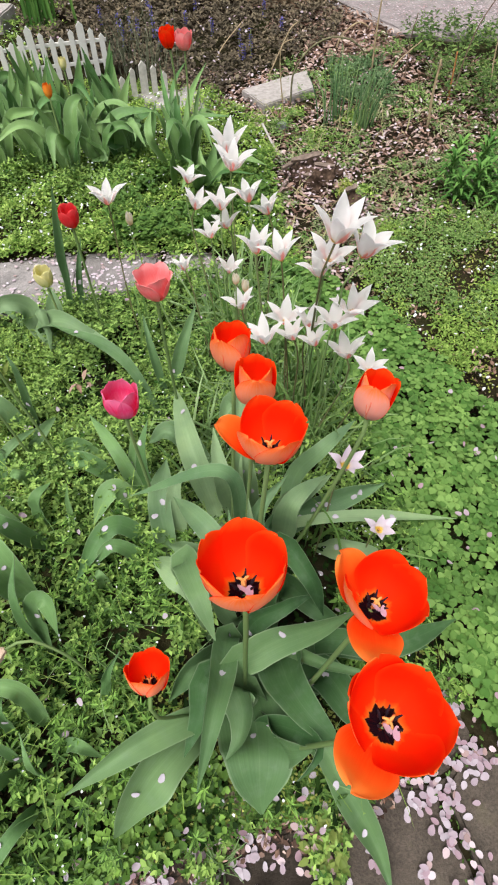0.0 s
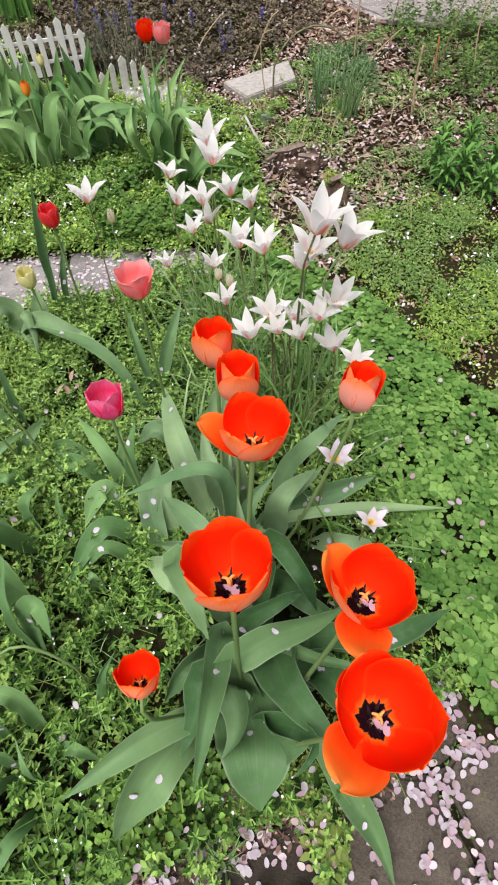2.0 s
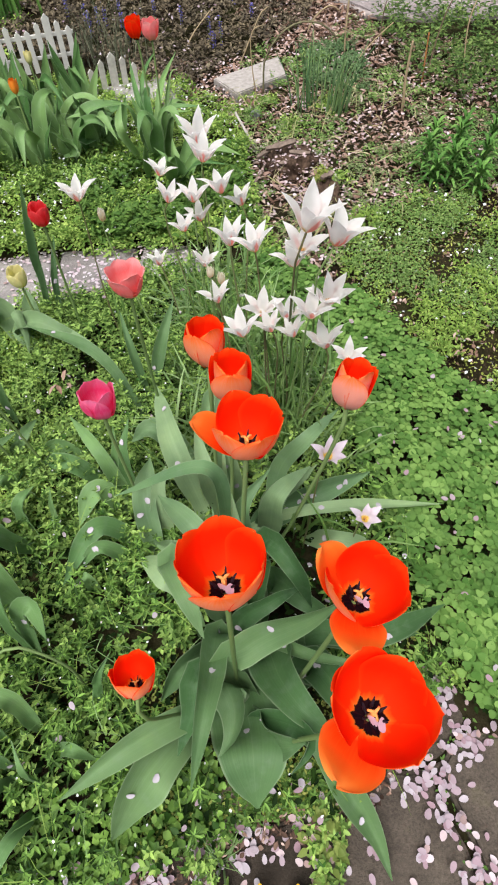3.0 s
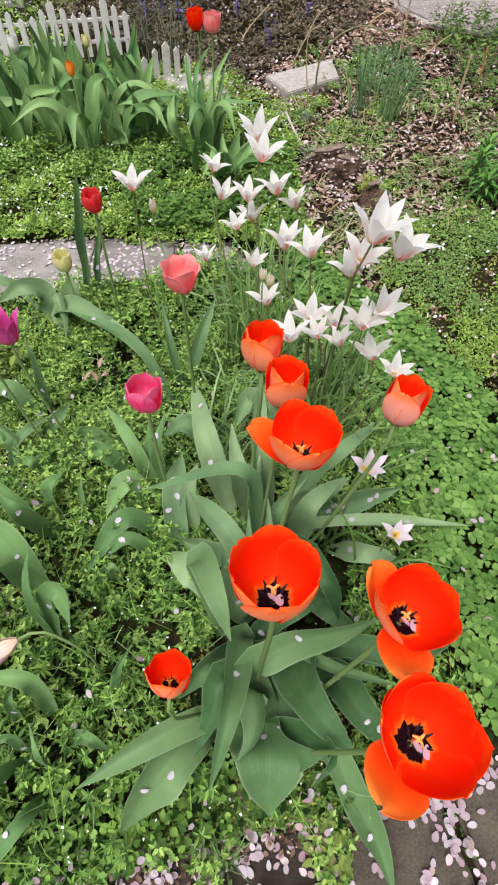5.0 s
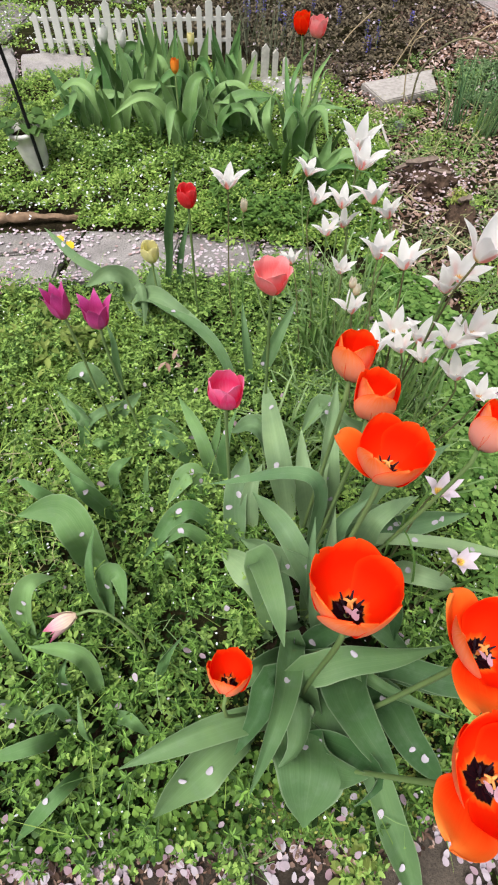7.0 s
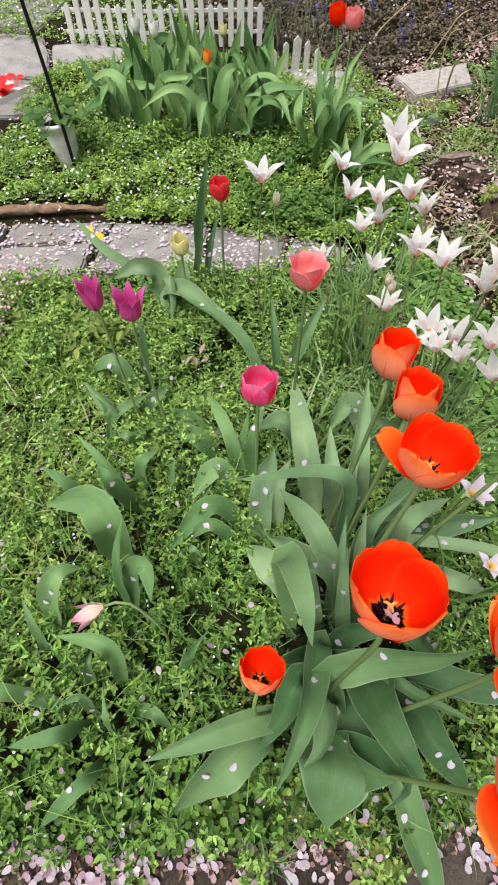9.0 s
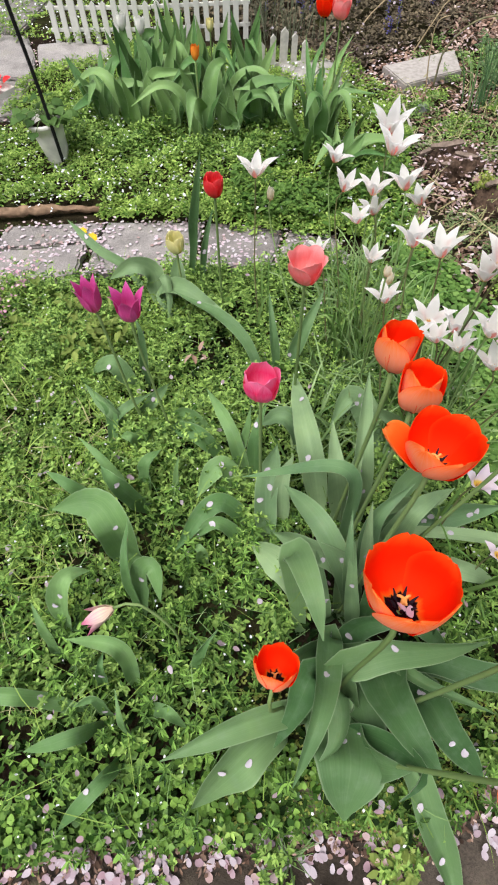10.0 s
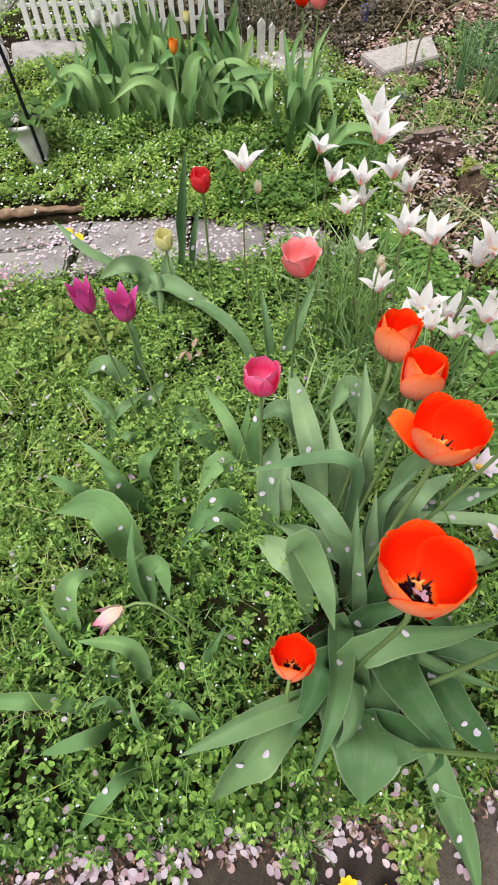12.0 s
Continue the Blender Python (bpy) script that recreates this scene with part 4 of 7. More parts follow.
leaf(tulip_b, (-0.010, -0.009, 0.200), (0.012, 0.005, 0.230), (0.049, 0.019, 0.250), (0.097, 0.021, 0.300), (0.131, 0.025, 0.340), 0.046, twist=-0.2)
leaf(tulip_b, (0.108, 0.043, 0.120), (0.209, 0.032, 0.160), (0.329, 0.077, 0.120), 0.039, dots=((0.7, 0.4),))
leaf(tulip_b, (0.038, 0.030, 0.140), (0.111, -0.006, 0.200), (0.196, -0.021, 0.180), 0.018, dots=((0.6, 0.0),))
leaf(tulip_b, (0.109, 0.040, 0.100), (0.192, 0.034, 0.120), (0.291, 0.045, 0.080), 0.031, dots=((0.8, 0.3),))
leaf(tulip_s, (-0.030, 0.032, 0.100), (-0.069, -0.004, 0.180), (-0.108, -0.039, 0.130), 0.044)
leaf(tulip_a, (-0.090, 0.140, 0.200), (-0.062, 0.070, 0.272), (-0.036, 0.018, 0.240), 0.043, full=0.6, twist=0.1, fold=0.3)
leaf(tulip_a, (0.046, 0.134, 0.260), (0.082, 0.081, 0.300), (0.111, 0.060, 0.200), 0.035)
leaf(tulip_a, (0.005, 0.052, 0.150), (0.054, 0.070, 0.200), (0.103, 0.097, 0.180), 0.036)
leaf(tulip_a, (0.061, 0.139, 0.100), (0.108, 0.085, 0.150), (0.165, 0.065, 0.100), 0.040)
leaf(tulip_a, (-0.006, 0.039, 0.100), (0.011, 0.030, 0.160), (0.058, 0.049, 0.160), 0.037)
leaf(tulip_c, (0.092, 0.015, 0.080), (0.094, 0.025, 0.160), (0.097, 0.046, 0.200), 0.019)
# second clump of red tulips behind it
tulip_d = red_tulip((0.029, 0.141, 0.490), (-0.001, 0.121), size=0.068, opening=0.6, axis=(0.06, 0.15, 1), turn=50, droop={2: 34}, label="open red tulip showing its salmon outer petals")
tulip_e = red_tulip((-0.011, 0.277, 0.475), (-0.026, 0.277), size=0.064, opening=0.32, axis=(0.0, 0.16, 1), turn=0, label="cup-shaped red and salmon tulip, half closed")
tulip_g = red_tulip((0.015, 0.231, 0.465), (-0.005, 0.231), size=0.064, opening=0.36, axis=(0.04, 0.15, 1), turn=30, label="cup-shaped red and salmon tulip, half open")
tulip_f = red_tulip((0.162, 0.252, 0.410), (0.032, 0.192), size=0.070, opening=0.22, axis=(0.14, 0.22, 1), turn=0, pink=True, label="closed orange-red tulip with pink outer petals")
leaf(tulip_d, (-0.057, 0.303, 0.060), (-0.091, 0.357, 0.190), (-0.142, 0.532, 0.150), 0.043, dots=((0.8, 0.3), (0.5, -0.3)))
leaf(tulip_d, (-0.020, 0.291, 0.060), (-0.040, 0.309, 0.180), (-0.053, 0.396, 0.200), 0.038)
leaf(tulip_d, (-0.009, 0.226, 0.060), (-0.029, 0.267, 0.255), (-0.195, 0.275, 0.170), 0.024)
leaf(tulip_d, (0.007, 0.134, 0.100), (-0.053, 0.180, 0.220), (-0.123, 0.273, 0.165), 0.039, dots=((0.5, 0.2),))
leaf(tulip_d, (-0.010, 0.151, 0.150), (-0.074, 0.155, 0.200), (-0.129, 0.201, 0.129), 0.040, dots=((0.6, -0.5), (0.45, 0.3)))
leaf(tulip_d, (0.011, 0.113, 0.060), (-0.014, 0.135, 0.240), (-0.021, 0.178, 0.300), 0.020)
leaf(tulip_e, (0.024, 0.187, 0.080), (0.017, 0.201, 0.240), (0.066, 0.247, 0.280), 0.032)
leaf(tulip_e, (0.057, 0.226, 0.100), (0.074, 0.220, 0.240), (0.135, 0.281, 0.220), 0.040)
leaf(tulip_f, (0.054, 0.263, 0.060), (0.145, 0.279, 0.130), (0.252, 0.322, 0.131), 0.050, dots=((0.5, 0.3), (0.62, -0.2), (0.66, 0.1), (0.85, 0.1), (0.82, 0.3)))
leaf(tulip_f, (0.027, 0.236, 0.080), (0.146, 0.236, 0.160), (0.395, 0.280, 0.060), 0.021, dots=((0.75, 0.0),))
leaf(tulip_g, (0.013, 0.291, 0.060), (-0.006, 0.321, 0.240), (-0.006, 0.473, 0.250), 0.033, dots=((0.4, 0.3), (0.55, -0.1)))
leaf(tulip_g, (0.031, 0.464, 0.050), (-0.020, 0.502, 0.140), (-0.055, 0.454, 0.100), 0.050, dots=((0.6, 0.2), (0.66, -0.2), (0.7, 0.4)))
leaf(tulip_e, (-0.138, 0.222, 0.030), (-0.156, 0.290, 0.120), (-0.149, 0.382, 0.120), 0.043, dots=((0.6, 0.3), (0.75, -0.2)))
leaf(tulip_e, (-0.118, 0.248, 0.030), (-0.126, 0.295, 0.120), (-0.116, 0.355, 0.130), 0.033)
leaf(tulip_g, (-0.091, 0.410, 0.060), (-0.142, 0.430, 0.140), (-0.190, 0.438, 0.100), 0.049)
leaf(tulip_d, (-0.043, 0.132, 0.030), (-0.103, 0.153, 0.100), (-0.168, 0.210, 0.060), 0.054)
leaf(tulip_f, (0.090, 0.334, 0.120), (0.131, 0.334, 0.220), (0.194, 0.397, 0.220), 0.033)
leaf(tulip_f, (0.070, 0.307, 0.060), (0.104, 0.264, 0.200), (0.149, 0.296, 0.200), 0.034)
leaf(tulip_e, (-0.005, 0.277, 0.050), (-0.012, 0.297, 0.200), (-0.007, 0.343, 0.250), 0.026)
leaf(tulip_g, (0.047, 0.238, 0.060), (0.079, 0.233, 0.200), (0.116, 0.273, 0.220), 0.037)
leaf(tulip_f, (0.133, 0.251, 0.030), (0.181, 0.203, 0.100), (0.259, 0.208, 0.060), 0.036)
leaf(tulip_g, (0.071, 0.464, 0.100), (0.020, 0.435, 0.200), (0.005, 0.455, 0.220), 0.028)
leaf(tulip_d, (0.015, 0.089, 0.080), (-0.002, 0.120, 0.200), (-0.012, 0.150, 0.270), 0.022, twist=0.2, dots=((0.7, 0.1),))
leaf(tulip_d, (0.023, 0.160, 0.120), (0.012, 0.176, 0.220), (0.008, 0.201, 0.290), 0.022, twist=-0.2, dots=((0.6, 0.0),))
leaf(tulip_d, (0.040, 0.120, 0.060), (0.040, 0.130, 0.180), (0.055, 0.160, 0.260), 0.026, twist=0.3)
leaf(tulip_d, (-0.025, 0.100, 0.050), (-0.045, 0.120, 0.150), (-0.060, 0.150, 0.210), 0.030, twist=-0.3)
for plant in (tulip_d, tulip_e, tulip_f, tulip_g):
    for piece in [o for o in plant.children if o.name.startswith("leaf")]:
        piece.data.materials[0] = MID_LEAF
# single tulips further back in the bed
tulip_m = cup_tulip((-0.168, 0.300, 0.360), (-0.168, 0.310), size=0.062, opening=0.24, axis=(0, 0.04, 1), colour="magenta", turn=20, label="magenta pink tulip in cup shape among chickweed")
leaf(tulip_m, (-0.198, 0.351, 0.030), (-0.232, 0.374, 0.150), (-0.299, 0.458, 0.160), 0.027)
leaf(tulip_m, (-0.187, 0.349, 0.030), (-0.185, 0.362, 0.160), (-0.176, 0.414, 0.200), 0.026)
leaf(tulip_m, (-0.239, 0.365, 0.030), (-0.208, 0.374, 0.140), (-0.203, 0.400, 0.200), 0.021)
leaf(tulip_m, (-0.257, 0.402, 0.030), (-0.311, 0.402, 0.080), (-0.382, 0.432, 0.050), 0.036)
leaf(tulip_m, (-0.273, 0.420, 0.020), (-0.332, 0.440, 0.080), (-0.389, 0.460, 0.050), 0.033)
tulip_p = cup_tulip((-0.133, 0.486, 0.415), (-0.133, 0.506), size=0.057, opening=0.5, flare=26, axis=(0, 0.02, 1), colour="pink", turn=0, label="coral pink tulip half open on a tall stem")
leaf(tulip_p, (-0.177, 0.618, 0.030), (-0.136, 0.652, 0.140), (-0.104, 0.727, 0.200), 0.027)
leaf(tulip_p, (-0.173, 0.601, 0.030), (-0.195, 0.635, 0.140), (-0.216, 0.701, 0.200), 0.018)
leaf(tulip_p, (-0.182, 0.560, 0.030), (-0.270, 0.636, 0.140), (-0.441, 0.741, 0.140), 0.026)
tulip_r = cup_tulip((-0.349, 0.815, 0.330), (-0.349, 0.815), size=0.05, opening=0.25, colour="scarlet", turn=10, label="small scarlet tulip, nearly closed, beside the path")
# clump at the path with yellow-green bud
tulip_y = cup_tulip((-0.444, 0.808, 0.190), (-0.414, 0.758), size=0.052, opening=0.24, colour="lime", turn=10, label="greenish yellow tulip bud beside the path")
leaf(tulip_r, (-0.456, 0.908, 0.020), (-0.428, 0.898, 0.150), (-0.404, 0.889, 0.300), (-0.393, 0.887, 0.380), 0.027, fold=0.6, twist=0.1)
leaf(tulip_r, (-0.422, 0.879, 0.020), (-0.413, 0.932, 0.120), (-0.398, 0.978, 0.200), 0.016)
leaf(tulip_y, (-0.499, 0.801, 0.050), (-0.516, 0.818, 0.120), (-0.554, 0.799, 0.150), (-0.615, 0.784, 0.110), 0.046, wave=0.007)
leaf(tulip_y, (-0.500, 0.840, 0.080), (-0.472, 0.780, 0.140), (-0.461, 0.751, 0.100), (-0.469, 0.737, 0.040), 0.024, wave=0.004, dots=((0.5, 0.0),))
leaf(tulip_y, (-0.491, 0.789, 0.080), (-0.431, 0.767, 0.120), (-0.373, 0.744, 0.110), (-0.316, 0.745, 0.070), 0.042, wave=0.007, dots=((0.5, 0.1),))
leaf(tulip_y, (-0.416, 0.800, 0.080), (-0.336, 0.723, 0.100), (-0.269, 0.673, 0.080), (-0.212, 0.624, 0.040), 0.025)
leaf(tulip_y, (-0.612, 0.890, 0.060), (-0.690, 0.904, 0.100), (-0.786, 0.964, 0.130), 0.025)
leaf(tulip_y, (-0.454, 0.829, 0.020), (-0.457, 0.819, 0.100), (-0.467, 0.861, 0.140), 0.043)
for piece in [o for o in tulip_y.children if o.name.startswith("leaf")]:
    piece.data.materials[0] = PALE_LEAF
# purple lily-flowered tulips
tulip_u = lily_tulip((-0.457, 0.428, 0.360), (-0.427, 0.428), size=0.064, opening=0.25, turn=0, axis=(-0.1, 0, 1), label="purple lily-flowered tulip with pointed petals")
tulip_v = lily_tulip((-0.394, 0.417, 0.360), (-0.364, 0.417), size=0.066, opening=0.5, turn=40, label="purple lily-flowered tulip, petals flaring outward")
leaf(tulip_v, (-0.465, 0.550, 0.030), (-0.450, 0.546, 0.180), (-0.466, 0.565, 0.220), 0.021)
leaf(tulip_u, (-0.469, 0.525, 0.020), (-0.526, 0.537, 0.100), (-0.594, 0.545, 0.050), 0.038)
leaf(tulip_u, (-0.473, 0.431, 0.020), (-0.487, 0.415, 0.100), (-0.567, 0.475, 0.100), 0.024)
leaf(tulip_v, (-0.470, 0.461, 0.020), (-0.423, 0.469, 0.080), (-0.407, 0.534, 0.060), 0.024)
leaf(tulip_v, (-0.509, 0.425, 0.020), (-0.470, 0.417, 0.100), (-0.422, 0.476, 0.100), 0.021)
# spent tulips with bare leaves
tulip_n = nodding_tulip((-0.333, 0.021, 0.190), (-0.253, 0.006), size=0.049, label="fading pink and cream tulip nodding on a bent stem")
leaf(tulip_n, (-0.309, -0.055, 0.030), (-0.314, -0.028, 0.170), (-0.400, -0.024, 0.150), 0.025)
leaf(tulip_n, (-0.330, 0.049, 0.030), (-0.336, 0.086, 0.180), (-0.352, 0.158, 0.200), 0.018)
leaf(tulip_n, (-0.333, 0.044, 0.030), (-0.318, 0.085, 0.150), (-0.292, 0.088, 0.190), (-0.276, 0.050, 0.150), 0.036, full=0.6, twist=0.0)
leaf(tulip_n, (-0.375, 0.147, 0.050), (-0.379, 0.148, 0.170), (-0.415, 0.168, 0.200), (-0.475, 0.145, 0.200), 0.062, full=0.7, taper=1.6, twist=0.1)
leaf(tulip_n, (-0.445, -0.012, 0.030), (-0.430, 0.031, 0.150), (-0.418, 0.058, 0.180), (-0.395, 0.076, 0.160), 0.036, full=0.65, dots=((0.7, 0.1),))
leaf(tulip_n, (-0.446, -0.040, 0.030), (-0.451, -0.012, 0.120), (-0.475, 0.018, 0.140), 0.017)
tulip_o = leafy_tulip((-0.455, 0.278, 0.050), (-0.455, 0.278), label="tulip leaves without a flower, low among chickweed")
leaf(tulip_o, (-0.466, 0.255, 0.020), (-0.496, 0.231, 0.120), (-0.555, 0.250, 0.120), 0.026)
leaf(tulip_o, (-0.380, 0.257, 0.020), (-0.419, 0.243, 0.130), (-0.451, 0.271, 0.140), 0.033, dots=((0.75, 0.0),))
leaf(tulip_o, (-0.394, 0.292, 0.020), (-0.383, 0.306, 0.100), (-0.365, 0.344, 0.100), 0.032)
leaf(tulip_o, (-0.335, 0.289, 0.020), (-0.325, 0.297, 0.100), (-0.319, 0.315, 0.140), 0.012)
leaf(tulip_o, (-0.391, 0.255, 0.020), (-0.452, 0.288, 0.120), (-0.512, 0.322, 0.140), 0.019)
leaf(tulip_o, (-0.422, 0.389, 0.030), (-0.430, 0.362, 0.100), (-0.461, 0.375, 0.080), 0.022)
leaf(tulip_o, (-0.491, 0.370, 0.020), (-0.492, 0.414, 0.100), (-0.540, 0.450, 0.100), 0.023)
tulip_q = leafy_tulip((-0.305, -0.101, 0.050), (-0.305, -0.101), label="low tulip leaves without a flower in the bed")
leaf(tulip_q, (-0.340, -0.107, 0.030), (-0.365, -0.143, 0.100), (-0.433, -0.173, 0.070), 0.023)
leaf(tulip_q, (-0.302, -0.148, 0.030), (-0.309, -0.192, 0.090), (-0.360, -0.255, 0.040), 0.021)
leaf(tulip_q, (-0.433, -0.099, 0.050), (-0.473, -0.108, 0.100), (-0.565, -0.116, 0.070), 0.027, dots=((0.4, 0.2),))
leaf(tulip_q, (-0.292, -0.078, 0.040), (-0.239, -0.088, 0.100), (-0.210, -0.100, 0.050), 0.019)
leaf(tulip_q, (-0.333, -0.105, 0.040), (-0.345, -0.090, 0.100), (-0.380, -0.105, 0.080), 0.018)
leaf(tulip_q, (-0.360, -0.065, 0.040), (-0.341, -0.053, 0.140), (-0.342, -0.030, 0.140), 0.019)
leaf(tulip_q, (-0.231, -0.026, 0.040), (-0.205, 0.001, 0.120), (-0.184, 0.029, 0.140), 0.016, wave=0.006)
leaf(tulip_q, (-0.292, -0.128, 0.030), (-0.296, -0.111, 0.100), (-0.316, -0.073, 0.120), 0.013)
tulip_w = leafy_tulip((-0.222, 0.233, 0.050), (-0.222, 0.233), label="broad tulip leaves lying among chickweed")
leaf(tulip_w, (-0.161, 0.248, 0.040), (-0.234, 0.253, 0.100), (-0.299, 0.166, 0.060), 0.036, dots=((0.6, 0.2),))
leaf(tulip_w, (-0.166, 0.212, 0.030), (-0.226, 0.215, 0.100), (-0.271, 0.193, 0.060), 0.026)
leaf(tulip_w, (-0.195, 0.320, 0.030), (-0.244, 0.328, 0.100), (-0.285, 0.277, 0.060), 0.040, dots=((0.6, 0.1),))
leaf(tulip_w, (-0.248, 0.170, 0.030), (-0.248, 0.163, 0.090), (-0.260, 0.176, 0.080), 0.022)
for plant in (tulip_m, tulip_n, tulip_o, tulip_q, tulip_w):
    for piece in [o for o in plant.children if o.name.startswith("leaf")]:
        piece.data.materials[0] = LOW_LEAF
# white lady tulips
white_tulip((-0.019, 0.810, 0.445), (-0.015, 0.738), 0.063, 0, (0.1, -0.15))
white_tulip((-0.027, 0.885, 0.440), (-0.011, 0.779), 0.066, 1, (-0.05, -0.2))
white_tulip((-0.123, 0.981, 0.330), (-0.044, 0.795), 0.048, 2)
white_tulip((-0.095, 0.826, 0.360), (-0.067, 0.763), 0.048, 3)
white_tulip((-0.042, 0.781, 0.385), (-0.026, 0.705), 0.050, 4)
white_tulip((0.012, 0.763, 0.410), (0.046, 0.710), 0.053, 5)
white_tulip((0.050, 0.804, 0.360), (0.055, 0.731), 0.048, 6)
white_tulip((-0.062, 0.743, 0.350), (-0.012, 0.680), 0.040, 7)
white_tulip((-0.032, 0.790, 0.340), (0.002, 0.747), 0.045, 8)
white_tulip((0.024, 0.591, 0.420), (0.063, 0.550), 0.053, 9)
white_tulip((0.062, 0.551, 0.435), (0.091, 0.489), 0.053, 10)
white_tulip((-0.027, 0.690, 0.310), (0.012, 0.680), 0.040, 11)
white_tulip((-0.124, 0.766, 0.260), (-0.064, 0.685), 0.037, 12)
white_tulip((-0.002, 0.542, 0.345), (0.071, 0.509), 0.042, 13)
white_tulip((0.072, 0.522, 0.330), (0.099, 0.524), 0.053, 14)
white_tulip((0.111, 0.508, 0.330), (0.118, 0.519), 0.053, 15)
white_tulip((0.036, 0.442, 0.360), (0.061, 0.479), 0.050, 16)
white_tulip((0.165, 0.452, 0.410), (0.129, 0.492), 0.053, 17)
white_tulip((0.119, 0.417, 0.556), (0.128, 0.630), 0.064, 18, (0.22, -0.12))
white_tulip((0.160, 0.434, 0.522), (0.150, 0.610), 0.064, 19, (0.42, 0.05))
white_tulip((0.124, 0.481, 0.480), (0.140, 0.600), 0.053, 20)
white_tulip((0.116, 0.489, 0.450), (0.116, 0.473), 0.048, 21)
white_tulip((0.137, 0.433, 0.400), (0.119, 0.450), 0.053, 22)
white_tulip((0.167, 0.433, 0.335), (0.125, 0.461), 0.050, 23)
white_tulip((0.196, 0.396, 0.340), (0.153, 0.462), 0.042, 24)
white_tulip((-0.266, 0.815, 0.378), (-0.250, 0.79), 0.057, 25, (0.02, -0.12))
white_tulip((0.084, 0.482, 0.330), (0.113, 0.510), 0.042, 26)
white_tulip((0.119, 0.467, 0.330), (0.120, 0.453), 0.040, 27)
white_tulip((0.152, 0.258, 0.280), (0.132, 0.238), 0.043, 28)
white_tulip((0.215, 0.204, 0.175), (0.195, 0.184), 0.038, 29)
white_bud((-0.243, 0.869, 0.300), (-0.122, 0.755), 0.024)
white_bud((0.004, 0.609, 0.330), (0.002, 0.624), 0.020)
white_bud((-0.011, 0.539, 0.400), (-0.005, 0.590), 0.016)
# far tulips
tulip_h = red_tulip((-0.215, 1.670, 0.360), (-0.195, 1.670), size=0.06, opening=0.35, axis=(-0.1, 0, 1), turn=15, label="bright red tulip, tall, in front of the ajuga bed")
cup_tulip((-0.171, 1.661, 0.360), (-0.176, 1.661), size=0.058, opening=0.35, colour="pink", turn=15, label="coral pink tulip, tall, in front of the ajuga bed")
tulip_j = cup_tulip((-0.578, 1.577, 0.270), (-0.578, 1.577), size=0.042, opening=0.05, colour="orange", turn=15, label="orange tulip bud, still closed")
tulip_k = cup_tulip((-0.915, 1.893, 0.220), (-0.895, 1.843), size=0.055, opening=0.12, colour="white", turn=15, label="white tulip bud beside the picket fence")
tulip_l = cup_tulip((-0.842, 1.868, 0.220), (-0.822, 1.818), size=0.055, opening=0.12, colour="white", turn=40, label="white tulip bud beside the picket fence")
tulip_x = cup_tulip((-0.602, 1.872, 0.240), (-0.602, 1.872), size=0.04, opening=0.05, colour="lime", turn=40, label="green tulip bud among leaves")
for piece in [o for o in tulip_h.children if o.name.startswith("petal")]:
    piece.data.materials[1] = RED_IN
leaf(tulip_h, (-0.245, 1.732, 0.030), (-0.249, 1.875, 0.170), (-0.207, 2.078, 0.200), 0.016)
leaf(tulip_h, (-0.228, 1.678, 0.030), (-0.184, 1.802, 0.170), (-0.135, 2.043, 0.200), 0.020)
leaf(tulip_h, (-0.230, 1.697, 0.030), (-0.268, 1.665, 0.170), (-0.297, 1.664, 0.200), 0.032)
leaf(tulip_h, (-0.200, 1.684, 0.030), (-0.168, 1.647, 0.170), (-0.034, 1.620, 0.200), 0.027)
leaf(tulip_h, (-0.205, 1.645, 0.030), (-0.148, 1.613, 0.170), (-0.083, 1.592, 0.200), 0.035)
leaf(tulip_h, (-0.228, 1.535, 0.030), (-0.211, 1.429, 0.170), (-0.208, 1.405, 0.200), 0.023)
leaf(tulip_h, (-0.153, 1.515, 0.030), (-0.138, 1.349, 0.170), (-0.176, 1.373, 0.200), 0.034)
leaf(tulip_h, (-0.136, 1.519, 0.030), (-0.059, 1.334, 0.170), (0.029, 1.265, 0.200), 0.026)
leaf(tulip_h, (-0.218, 1.757, 0.030), (-0.252, 1.748, 0.170), (-0.298, 2.012, 0.200), 0.017)
leaf(tulip_h, (-0.195, 1.722, 0.030), (-0.156, 1.892, 0.170), (-0.124, 1.905, 0.200), 0.018)
leaf(tulip_h, (-0.251, 1.637, 0.030), (-0.295, 1.549, 0.170), (-0.297, 1.664, 0.200), 0.031)
leaf(tulip_h, (-0.097, 1.703, 0.030), (-0.058, 1.559, 0.170), (-0.011, 1.485, 0.200), 0.020)
